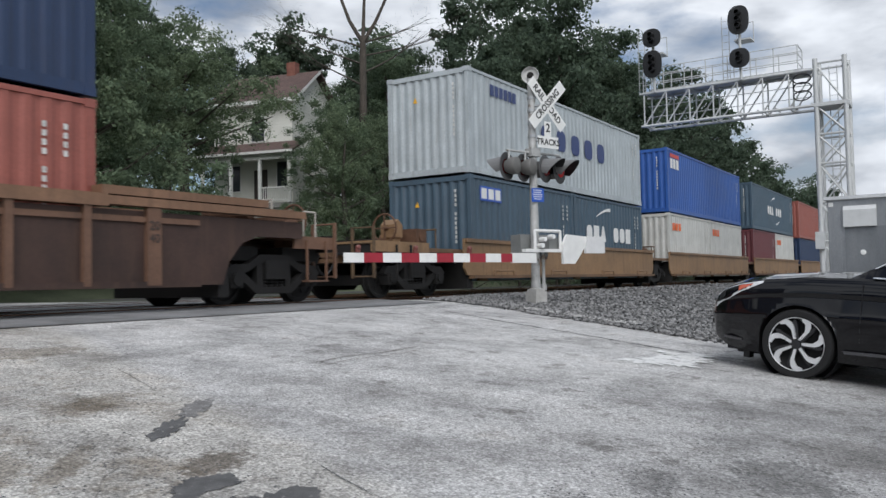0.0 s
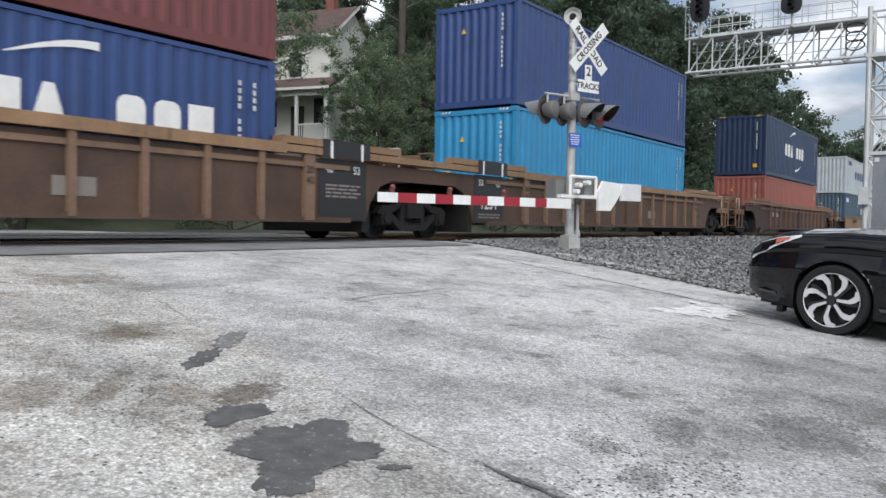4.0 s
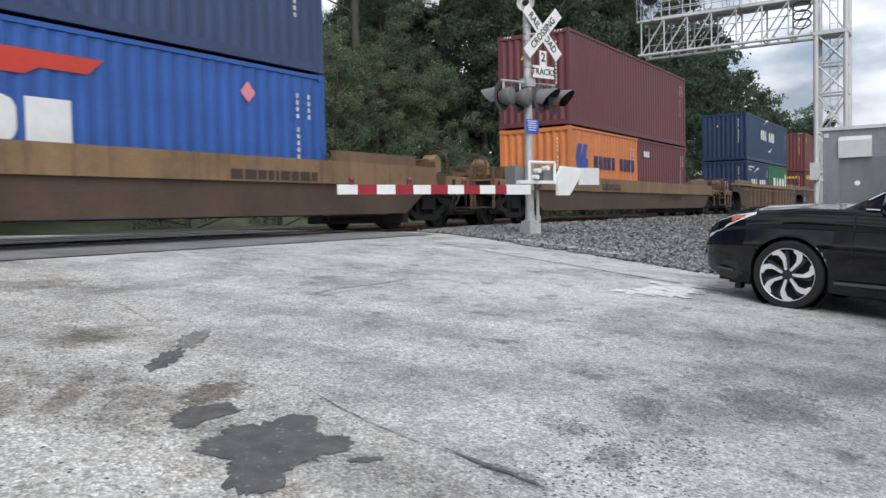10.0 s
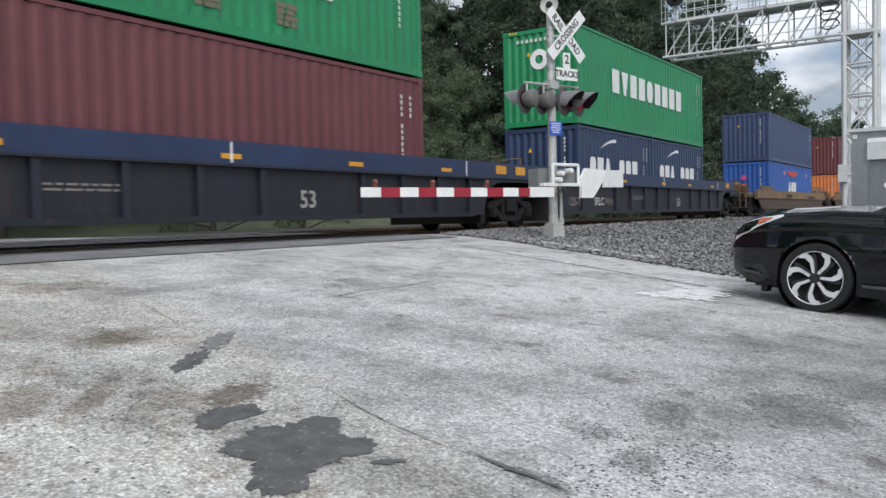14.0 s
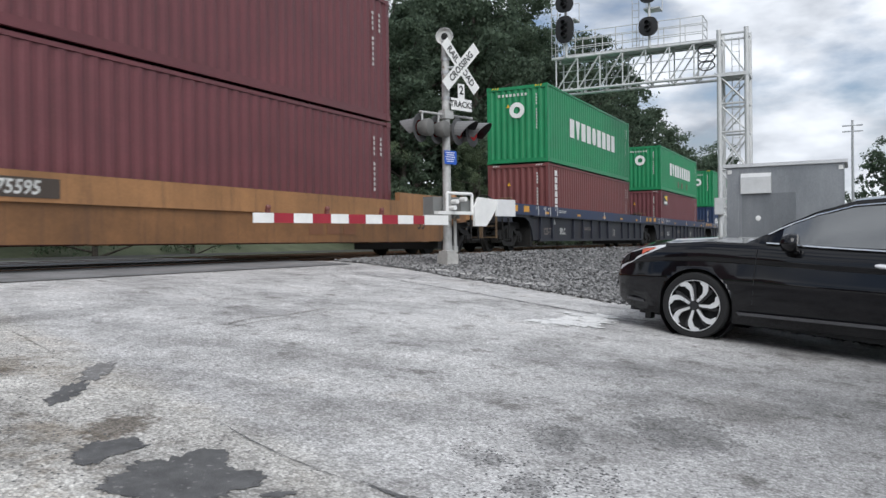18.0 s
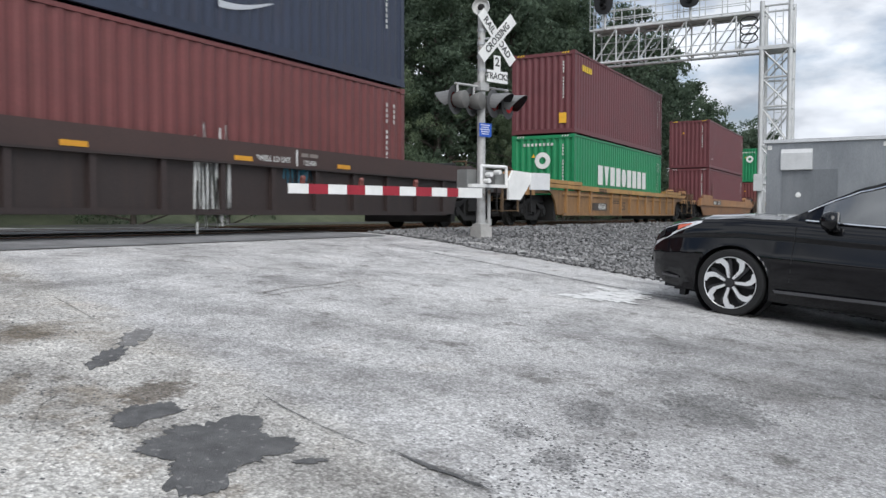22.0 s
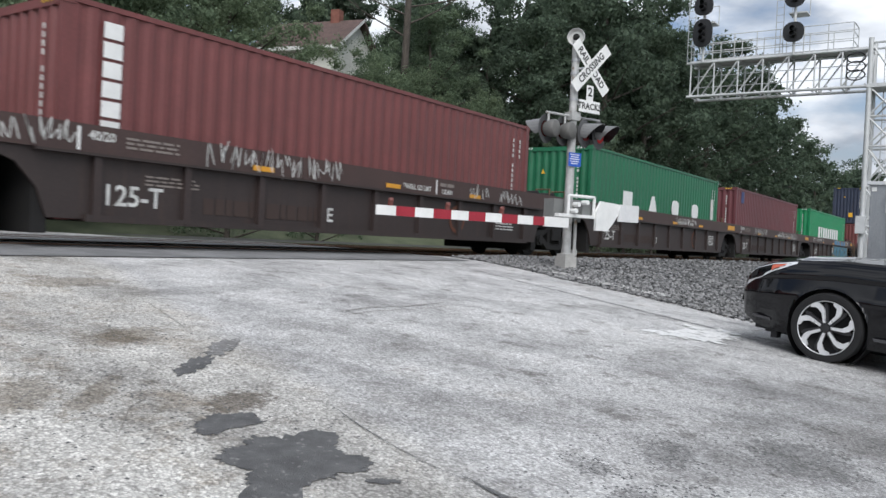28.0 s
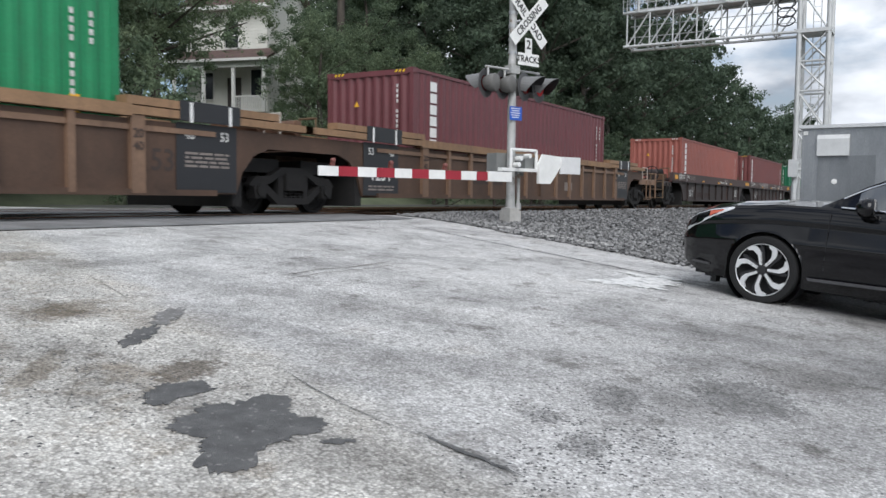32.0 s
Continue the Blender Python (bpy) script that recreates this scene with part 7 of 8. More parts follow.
# ---- marks, stencils and emblems on the train ----
def glyph_blocks(x, z, n, w, h, gap=0.22, skip=(), y=0.0, forms=""):
    """A row of n heavy plain blocks, from x to the right; z: their middle. forms: r oblong, o rounded, a narrow at the top, v narrow at the foot."""
    s = Shape()
    lo, hi, d, u = z - h / 2, z + h / 2, 0.004, 0.94 * w
    for i in range(n):
        if i in skip:
            continue
        a = x + i * w * (1 + gap)
        form = forms[i] if i < len(forms) else "r"
        if form == "o":
            o = [(a + u / 2 * (1 + math.copysign(abs(math.cos(q)) ** 0.6, math.cos(q))), z + h / 2 * math.copysign(abs(math.sin(q)) ** 0.6, math.sin(q))) for q in [math.pi / 12 * (2 * k + 1) for k in range(12)]]
        elif form == "a":
            o = [(a, lo), (a + u, lo), (a + 0.66 * u, hi), (a + 0.34 * u, hi)]
        elif form == "v":
            o = [(a + 0.34 * u, lo), (a + 0.66 * u, lo), (a + u, hi), (a, hi)]
        else:
            o = [(a, lo), (a + u, lo), (a + u, hi), (a, hi)]
        piece = Shape().prism(o, y - d, y)
        s.add(piece.v, piece.f)
        s.pieces.append(piece)
    return s


def pillar_blocks(x, z_top, n, w, h):
    """A column of n letter-sized blocks, downwards."""
    s = Shape()
    for i in range(n):
        q = glyph_blocks(x - w / 2, z_top - h / 2 - i * h * 1.22, 1, w, h)
        s.add(q.v, q.f)
        s.pieces += q.pieces
    return s


def plate(x0, x1, z0, z1):
    return Shape().box(x0, x1, -0.004, 0, z0, z1)


def lines(x0, x1, z_top, n, h=0.03, gap=0.03, seed=0):
    """Small writing: n short lines."""
    r, s = random.Random(seed), Shape()
    for i in range(n):
        z = z_top - i * (h + gap)
        a = x0
        while a < x1 - 0.05:
            b = min(x1, a + r.uniform(0.08, 0.3))
            s.box(a, b, -0.004, 0, z - h, z)
            a = b + 0.04
    return s


def scribble(x, z, w, h, seed=0, n=7, t=0.016):
    """Spray-can tag: n jagged looping letters, each one ribbon, inside a w by h patch."""
    r, s = random.Random(seed), Shape()
    for k in range(n):
        a = x + w * k / n
        cw = w / n
        knots = []
        for i in range(r.randint(5, 7)):
            up = (i + k) % 2
            knots.append((a + cw * (0.1 + 0.9 * i / 6) + cw * r.uniform(-.3, .3), z + h * ((0.5 if up else -0.5) + r.uniform(-.25, .25) * (1 if r.random() < .6 else 2))))
        p = []
        for i in range(len(knots) - 1):
            k0, k1, k2, k3 = knots[max(0, i - 1)], knots[i], knots[i + 1], knots[min(len(knots) - 1, i + 2)]
            for q in (0, .25, .5, .75):
                p.append(tuple(0.5 * (2 * b + (c - a0) * q + (2 * a0 - 5 * b + 4 * c - d) * q * q + (3 * b - a0 - 3 * c + d) * q ** 3) for a0, b, c, d in zip(k0, k1, k2, k3)))
        p.append(knots[-1])
        v = []
        for i, (px, pz) in enumerate(p):
            q, e = p[max(0, i - 1)], p[min(len(p) - 1, i + 1)]
            d = Vector((e[0] - q[0], e[1] - q[1]))
            d = d.normalized() if d.length > 1e-6 else Vector((1, 0))
            v += [(px - d.y * t / 2, -0.003 - 0.0004 * k, pz + d.x * t / 2), (px + d.y * t / 2, -0.003 - 0.0004 * k, pz - d.x * t / 2)]
        s.add(v, [(2 * i, 2 * i + 1, 2 * i + 3, 2 * i + 2) for i in range(len(p) - 1)])
    return s


def sprayed(pts, grow=0.0):
    """A flat sprayed shape with rounded corners, grown outwards for its outline."""
    n = len(pts)
    if grow:
        o = []
        for i, (x, z) in enumerate(pts):
            (ax, az), (bx, bz) = pts[i - 1], pts[(i + 1) % n]
            dx, dz = bx - ax, bz - az
            k = grow / max(1e-6, math.hypot(dx, dz))
            o.append((x + dz * k, z - dx * k))
        pts = o
    pts = [(a[0] + (b[0] - a[0]) * k, a[1] + (b[1] - a[1]) * k) for a, b in zip(pts, pts[1:] + pts[:1]) for k in (0.18, 0.82)]
    return Shape().add([(x, 0, z) for x, z in pts], [tuple(range(len(pts)))])


PALE_INK = surface("worn white stencil", ((0.4, 0.4, 0.38), (0.72, 0.72, 0.69)), 0.6, 0, 3, 40, 0.0)
DIM_INK = plain("faded stencil", (0.22, 0.19, 0.17), 0.7)
BLUE_INK = plain("dark blue emblem", (0.03, 0.05, 0.16), 0.5)
YELLOW_INK = plain("yellow emblem", (0.75, 0.5, 0.02), 0.5)
ORANGE_INK = plain("orange emblem", (0.75, 0.14, 0.03), 0.5)
RED_INK = plain("red emblem", (0.55, 0.05, 0.03), 0.5)
TEAL_INK = surface("teal spray paint", ((0.012, 0.065, 0.12), (0.05, 0.23, 0.31)), 0.5, 0, 2.2, 40, 0.0)
NAVY_INK = plain("navy emblem", (0.015, 0.02, 0.08), 0.5)
MAGENTA_INK = plain("magenta placard", (0.6, 0.08, 0.25), 0.5)
LEMON = plain("label yellow", (0.8, 0.42, 0.03), 0.5)


def numbers(c, length, h, seed):
    """Painted identity numbers (as bars), a warning triangle and the door-side column."""
    e = length / 2
    side_mark(c, "number_column", bars_up(0.78, h - 0.35, 12, 0.05, 0.075), PALE_INK, "column of small white marks", True, length)["kind"] = "stuff"
    side_mark(c, "number_column", bars_up(e - 0.75, h - 0.4, 11, 0.06, 0.08), PALE_INK, "column of small white marks")["kind"] = "stuff"
    side_mark(c, "number_column", bars_up(e - 0.45, h - 0.4, 4, 0.06, 0.08), PALE_INK)["kind"] = "stuff"
    if seed % 3 != 1:
        t = Shape().add([(-0.42, -0.004, h * 0.72), (-0.28, -0.004, h * 0.72), (-0.35, -0.004, h * 0.72 + 0.14)], [(0, 1, 2)])
        side_mark(c, "warning_triangle", t, LEMON, "yellow warning triangle", True, length)
    # castor stripes at the top corners of tall boxes
    if h > 2.8:
        s = Shape()
        for x0 in (-1.0, 0.72):
            for k in range(3):
                s.add([(x0 + k * 0.1, -0.004, h - 0.09), (x0 + k * 0.1 + 0.05, -0.004, h - 0.09), (x0 + k * 0.1 + 0.09, -0.004, h - 0.03), (x0 + k * 0.1 + 0.04, -0.004, h - 0.03)], [(0, 1, 2, 3)])
        ob = side_mark(c, "height_stripes", s, YELLOW_INK if seed % 2 else PALE_INK, "", True, length)
        ob.matrix_basis = pose(-length / 2 - 0.003, 0, 0, 0, 0, -90)
        ob["kind"] = "stuff"


def side(c, name, shape, mat, label=""):
    """A mark on the near side; the blocks of a large emblem each become a part."""
    if name == "emblem" and len(shape.pieces) > 1:
        for q in shape.pieces:
            ob = side_mark(c, "emblem_block", q, mat)
        return ob
    return side_mark(c, name, shape, mat, label)


def cma(c, x, z, w, ink=None, up=True, k=1.0, low=False):
    """Row of white blocks under a swoosh."""
    ink = ink or WHITE
    side(c, "emblem", glyph_blocks(x, z, 7, w / 8.4, 0.5 * k, 0.2, (3,), forms="oraroor"), ink, "white block emblem")
    side(c, "swoosh", swoosh(x + w * 0.2, z + 0.55 * k, w * 0.31, 0.32 * k), ink, "white swoosh")
    if low:
        sw = swoosh(0, 0, w * 0.31, 0.32 * k)
        sw.v = [(x + w * 0.86 - a, b, z - 0.5 * k - cz) for a, b, cz in sw.v]
        side(c, "swoosh", sw, ink, "white swoosh")


def evergreen(c, h):
    side(c, "emblem", glyph_blocks(-3.45, h * 0.535, 9, 0.61, 0.74, 0.27, forms="rvrrorrrr"), WHITE, "nine heavy white blocks")
    ob = side_mark(c, "round_emblem", disc(0.0, h * 0.68, 0.3, 20, 0.13), WHITE, "round white emblem", True)
    side_mark(c, "small_marks", glyph_blocks(-0.75, h * 0.88, 8, 0.09, 0.1, 0.7), PALE_INK, "", True)["kind"] = "stuff"


def mark_containers():
    T = TRAIN
    seed = 0
    for key, cs in T.items():
        for c in cs:
            seed += 1
            ch = [o for o in c.children if o.name.startswith("roof")][0]
            h = max(v.co.z for v in ch.data.vertices) + 0.02
            length = 2 * max(v.co.x for v in ch.data.vertices) + 0.2
            numbers(c, length, h, seed)
    b, cc, d = T["b"], T["c"], T["d"]
    cma(b[2], -1.9, 1.3, 4.2, low=True)
    side(cc[2], "emblem", glyph_blocks(-5.7, 2.0, 3, 0.33, 0.4), WHITE, "white block emblem")
    side(cc[2], "emblem_bar", plate(-5.7, -4.5, 2.25, 2.4), RED_INK, "red bar")
    for q in (cc[0], cc[1]):
        side(q, "emblem", glyph_blocks(-2.6, 2.05, 3, 0.34, 0.3), ORANGE_INK, "small orange blocks")
    side(b[1], "emblem", glyph_blocks(-2.4, 2.05, 3, 0.34, 0.3), ORANGE_INK, "small orange blocks")
    side(d[2], "emblem", glyph_blocks(-2.1, 1.45, 5, 0.66, 0.62, 0.55, forms="ooooo"), BLUE_INK, "five dark blue blocks")
    side(d[2], "emblem", glyph_blocks(-5.0, 2.2, 6, 0.2, 0.28, 0.2).box(-5.6, -5.2, -0.004, 0, 2.0, 2.08).box(-5.42, -5.36, -0.004, 0, 2.08, 2.4), BLUE_INK, "small dark blue emblem")
    side(d[0], "badge", plate(-2.56, -1.49, 1.98, 2.34), BLUE_SIGN, "white and blue badge")
    side(d[0], "badge_blocks", glyph_blocks(-2.5, 2.16, 3, 0.28, 0.26, 0.25, y=-0.005), WHITE)
    cma(d[1], -2.1, 1.45, 4.0)
    cma(T["1"][1], -2.18, 1.52, 4.5, low=True, k=1.25)
    side_mark(T["1"][1], "label_plate", plate(0.62, 0.82, 0.35, 0.52), LEMON, "yellow label", True)
    side_mark(T["2"][0], "label_plate", plate(-1.0, -0.72, 1.1, 1.35), LEMON, "yellow label", True)
    side_mark(T["2"][0], "label_plate", plate(-1.0, -0.72, 0.8, 0.98), LEMON, "yellow label", True)
    side_mark(T["2"][0], "label_strip", plate(1.05, 1.13, 0.3, 1.2), LEMON, "narrow yellow strip", True)
    side(T["3"][0], "emblem", glyph_blocks(-2.6, 2.18, 5, 0.26, 0.3, 0.3), YELLOW_INK, "yellow block emblem")
    side_mark(T["3"][0], "emblem", glyph_blocks(-0.4, 2.18, 5, 0.17, 0.16, 0.3), YELLOW_INK, "yellow block emblem", True, 6.06)
    cma(T["3"][1], -2.2, 1.45, 4.1)
    side_mark(T["3"][2], "label_plate", plate(-0.95, -0.65, 2.2, 2.6), LEMON, "yellow label", True)
    side(T["3"][2], "badge", plate(-5.6, -5.4, 2.2, 2.5), PALE_INK)
    for text, x, z in (("advanced container", -1.83, 2.27), ("light steel", -2.22, 2.1)):
        words("slogan", text, 0.13, WHITE, T["4"][0], Matrix.Translation((x, -W2 + 0.006, z)) @ Matrix.Rotation(radians(90), 4, "X"), "small white lettering", bold=0.004)
    cma(T["4"][0], -1.95, 1.32, 4.0, k=1.1)
    side(T["4"][1], "emblem", glyph_blocks(-1.65, 1.5, 4, 0.72, 0.6, 0.3, forms="raoo"), WHITE, "four heavy white blocks")
    side(T["4"][1], "badge", plate(2.15, 2.58, 1.25, 2.1), WHITE, "tall white badge")
    side(T["4"][1], "badge_lines", lines(2.2, 2.53, 1.95, 3, 0.06, 0.14, 5), RED_INK)
    cma(T["4"][2], -2.3, 1.6, 4.0, low=True, k=1.15)
    for dx in (0.0, 0.42):
        o = [(-2.62, 1.62), (-2.42, 2.08), (-2.1, 2.08), (-2.28, 1.66), (-2.06, 1.62), (-2.18, 1.2), (-2.46, 1.2)]
        side(T["5"][0], "emblem_fold", Shape().prism([(x + dx, z) for x, z in o], -0.004 - 0.01 * dx, 0), plain("royal blue emblem", (0.035, 0.075, 0.33), 0.5), "royal blue folded emblem")
    side(T["5"][0], "emblem", glyph_blocks(-1.1, 1.55, 10, 0.3, 0.42, 0.28, (5,)), NAVY_INK, "row of dark navy blocks")
    side(T["5"][1], "emblem", glyph_blocks(-2.4, 2.05, 3, 0.2, 0.22, 0.1), WHITE, "small white blocks")
    side(T["6"][0], "emblem_bar", Shape().prism([(-1.44, 2.2), (-1.2, 1.98), (-0.5, 1.98), (-0.3, 1.88), (0.3, 1.88), (0.5, 1.98), (1.2, 1.98), (1.46, 2.2)], -0.004, 0), RED_INK, "red wing-shaped emblem")
    side(T["6"][0], "emblem", glyph_blocks(-1.2, 1.3, 3, 0.68, 0.6, 0.1, forms="aor"), WHITE, "three heavy white blocks")
    for x in (-2.3, 4.15):
        t = Shape().add([(x - 0.17, -0.005, 2.08), (x, -0.005, 1.9), (x + 0.17, -0.005, 2.08), (x, -0.005, 2.26)], [(0, 1, 2, 3)])
        side(T["6"][0], "hazard_diamond", t, plain("placard pink", (0.75, 0.25, 0.3), 0.5), "pink and white hazard diamond")
    t = Shape().add([(-0.28, -0.005, 1.75), (-0.1, -0.005, 1.57), (0.08, -0.005, 1.75), (-0.1, -0.005, 1.93)], [(0, 1, 2, 3)])
    side_mark(T["6"][0], "hazard_diamond", t, MAGENTA_INK, "magenta hazard diamond", True)
    side_mark(T["6"][0], "label_plate", plate(-0.2, 0.02, 1.28, 1.42), ORANGE_INK, "orange label", True)
    cma(T["7"][0], -2.2, 1.45, 4.0)
    cma(T["7"][1], -2.2, 1.45, 4.1)
    for key in ("7", "8", "9"):
        evergreen(T[key][-1], H8 if key == "8" else H9)
    side(T["8"][0], "badge", plate(-5.46, -4.29, 2.05, 2.68), BLACK, "black and yellow badge")
    side(T["8"][0], "badge_beam", Shape().add([(-5.3, -0.007, 2.55), (-4.33, -0.007, 2.3), (-4.33, -0.007, 2.62)], [(0, 1, 2)]), YELLOW_INK, "yellow light beam")
    side(T["8"][0], "badge_blocks", glyph_blocks(-5.2, 2.2, 6, 0.12, 0.17, 0.2, y=-0.004), WHITE)
    for x in (-1.0, 0.2, 1.9):
        side(T["8"][1], "scrape", lines(x, x + 0.5, 0.75, 4, 0.09, 0.01, int(x * 10)), plain("bare scrape", (0.16, 0.15, 0.1), 0.8), "brown scraped paint")["kind"] = "stuff"
    for key, xx in (("9", -5.2), ("16", -5.35), ("17", -5.4), ("18", -5.22)):
        side(T[key][0], "emblem", pillar_blocks(xx, 2.66, 6, 0.3, 0.215), WHITE, "column of six white blocks")
    side(T["10"][0], "repair_patch", plate(-5.2, -4.6, 1.25, 2.0), plain("dark repair paint", (0.12, 0.03, 0.03), 0.6), "dark repair patch")
    side_mark(T["10"][0], "repair_patch", plate(-0.75, -0.25, 1.0, 1.7), plain("dark repair paint", (0.12, 0.03, 0.03), 0.6), "dark repair patch", True)
    side(T["10"][1], "chip", disc(-5.25, 0.55, 0.07, 8), WHITE)
    evergreen(T["11"][0], H9)
    side(T["11"][1], "emblem", glyph_blocks(-5.3, 2.38, 5, 0.18, 0.22, 0.2), YELLOW_INK, "small yellow emblem")
    side_mark(T["11"][1], "label_plate", plate(0.62, 0.9, 0.35, 0.72), LEMON, "yellow label", True)
    cma(T["12"][1], -2.3, 1.45, 4.5, plain("greyed emblem", (0.5, 0.52, 0.56), 0.5), low=True, k=1.1)
    side_mark(T["12"][1], "label_plate", plate(0.0, 0.3, 0.5, 0.85), LEMON, "yellow label", True)
    side(T["12"][1], "label_plate", plate(-5.6, -5.3, 0.5, 0.85), LEMON, "yellow label")
    side_mark(T["12"][0], "label_plate", plate(-0.95, -0.65, 2.0, 2.4), LEMON, "yellow label", True)
    side(T["12"][0], "badge", plate(-5.31, -4.76, 2.25, 2.68), NAVY_INK, "small navy and yellow badge")
    side(T["12"][0], "badge_wave", swoosh(-5.25, 2.4, 0.42, 0.2), YELLOW_INK)
    evergreen(T["13"][0], H9)
    side(T["14"][0], "badge", plate(-5.3, -4.86, 2.25, 2.75), BLUE_INK, "blue and yellow badge")
    side(T["14"][0], "badge_wave", swoosh(-5.25, 2.45, 0.32, 0.22), YELLOW_INK)
    side_mark(T["14"][0], "label_plate", plate(-0.85, -0.6, 2.0, 2.4), LEMON, "yellow label", True)
    side(T["15"][0], "emblem", glyph_blocks(-3.7, 1.5, 4, 0.8, 0.55, 1.75, forms="raoo"), WHITE, "four wide-spaced white blocks")
    side(T["15"][0], "badge", plate(5.2, 5.55, 1.3, 2.1), PALE_INK, "tall white badge")
    side(T["19"][0], "label_plate", plate(5.3, 5.45, 1.1, 1.35), LEMON, "yellow label")


mark_containers()


def on_car(u, name, shape, mat, depth, label=""):
    """A mark on the near side of the car whose middle is at u; depth: how far proud of the side sheet."""
    c = next(o for o, uu, y, z in MOVING if abs(uu - u) < 0.01 and o.name.startswith("well_car"))
    return part(name, shape, mat, c, label, at=pose(0, -HW - depth, 0))


def text_on(u, text, x, z, h, mat, depth, slant=0.0):
    c = next(o for o, uu, y, zz in MOVING if abs(uu - u) < 0.01 and o.name.startswith("well_car"))
    lean = Matrix(((1, slant, 0, 0), (0, 1, 0, 0), (0, 0, 1, 0), (0, 0, 0, 1)))
    ob = words("stencil", text, h, mat, c, Matrix.Translation((x, -HW - depth, z)) @ Matrix.Rotation(radians(90), 4, "X"), bold=min(0.006, 0.03 * h))
    ob.data.transform(lean)
    ob["kind"] = "stuff"
    return ob


def mark_cars():
    k = 0
    dark_ink = plain("dark stencil", (0.05, 0.035, 0.03), 0.7)
    black = plain("black placard", (0.02, 0.021, 0.024), 0.5)
    for u, ends, big in ((0.7, (1,), "53"), (-23.1, (-1, 1), "53"), (-43.1, (-1, 1), "53"), (-62.95, (-1, 1), "53"), (-351.4, (-1, 1), "53"), (-371.2, (1,), "53")):
        if u != 0.7:
            for e in ends:
                if (u == -23.1 and e > 0) or (u == -62.95 and e < 0):
                    continue
                xc = e * 7.55
                on_car(u, "placard", plate(xc - 0.62, xc + 0.62, 0.36, 1.42), black, 0.012, "black painted placard with white marks")
                on_car(u, "placard_top", plate(xc - 0.62, xc + 0.62, 1.44, 1.74), black, 0.105)
                for dx in (-0.4, 0.4):
                    on_car(u, "placard_tick", plate(xc + dx - 0.03, xc + dx + 0.03, 1.42, 1.72), WHITE, 0.11)
                text_on(u, "48" if e > 0 else "53", xc - 0.36, 1.24, 0.14, PALE_INK, 0.02)
                text_on(u, "53" if e > 0 else "48", xc + 0.36, 1.24, 0.14, PALE_INK, 0.02)
                on_car(u, "placard_lines", lines(xc - 0.45, xc + 0.45, 0.98 if e > 0 else 0.56, 4 if e > 0 else 2, 0.035, 0.03, k), DIM_INK, 0.018)["kind"] = "stuff"
                if e < 0:
                    text_on(u, "125T", xc, 0.78, 0.27, PALE_INK, 0.02)
                k += 1
        for x in (-5.803, 6.857):
            text_on(u, "20\n40", x + POST_SHIFT.get(u, -0.12), 1.1, 0.13, dark_ink, 0.082)
        if u < 0:
            text_on(u, big, 7.34 + POST_SHIFT.get(u, -0.12), 0.82, 0.33, dark_ink, 0.006)
        if u == 0.7:
            for text, x in (("DTTX", -5.24), ("658825", -4.4)):
                text_on(u, text, x, 1.02, 0.17, PALE_INK, 0.006)
            continue
        on_car(u, "number_panel", lines(-3.6, -2.0, 1.0, 2, 0.12, 0.08, int(abs(u))), dark_ink, 0.006)["kind"] = "stuff"
        on_car(u, "patch", plate(2.2, 2.8, 0.6, 0.85), DIM_INK, 0.006)
    for u in (-134.45, -154.35, -174.1):
        for x in (-10.0, -8.95, 8.95):
            on_car(u, "reflector", plate(x - 0.24, x + 0.24, 1.30, 1.50), YELLOW_DECAL, 0.056, "yellow reflector")
        for x in (-6.9, -3.1, 0.62, 3.6, 6.6):
            on_car(u, "reflector", plate(x - 0.2, x + 0.2, 1.28, 1.36), YELLOW_DECAL, 0.056, "yellow reflector")
        for x in (-7.8, -7.05, -6.55, -5.75, 0.62, 7.4):
            on_car(u, "tick", plate(x - 0.02, x + 0.02, 1.22, 1.54), WHITE, 0.06)
        on_car(u, "small_writing", lines(-5.6, -4.7, 1.45, 2, 0.03, 0.03, 2), PALE_INK, 0.056)["kind"] = "stuff"
        text_on(u, "SFLC", -5.03, 0.66, 0.23, PALE_INK, 0.006)
        if u == -134.45:
            text_on(u, "7410", -4.3, 0.66, 0.22, DIM_INK, 0.006)
        for text, x in (("53", -8.0), ("48", -7.22), ("45", -6.72), ("40", -5.95)):
            text_on(u, text, x, 1.46, 0.09, PALE_INK, 0.06)
        text_on(u, {-134.45: "B", -154.35: "C", -174.1: "A"}[u], -5.95, 1.0, 0.2, PALE_INK, 0.006)
        text_on(u, "125-T", -6.75, 0.65, 0.24, DIM_INK, 0.006)
        text_on(u, "53", 2.36, 0.65, 0.3, plain("worn grey stencil", (0.36, 0.34, 0.31), 0.6), 0.006)
        on_car(u, "small_writing", lines(-2.4, -1.3, 0.85, 2, 0.03, 0.04, 4), DIM_INK, 0.006)["kind"] = "stuff"
    brown_cars = {-245.1: (8.1, ""), -266.45: (6.2, "B"), -282.25: (6.2, "C"), -297.15: (6.2, "D"), -313.05: (6.2, "E"), -329.0: (6.2, "A")}
    for u, (hw, letter) in brown_cars.items():
        for x in (-hw - 1.5, hw + 1.5):
            on_car(u, "reflector", plate(x - 0.24, x + 0.24, 1.28, 1.46), YELLOW_DECAL, 0.056, "yellow reflector")
        for x in (-2.8, 0.5, 3.4):
            on_car(u, "reflector", plate(x - 0.22, x + 0.22, 1.24, 1.32), YELLOW_DECAL, 0.056, "yellow reflector")
        on_car(u, "tick", plate(-hw + 0.25, -hw + 0.29, 1.22, 1.52), WHITE, 0.058)
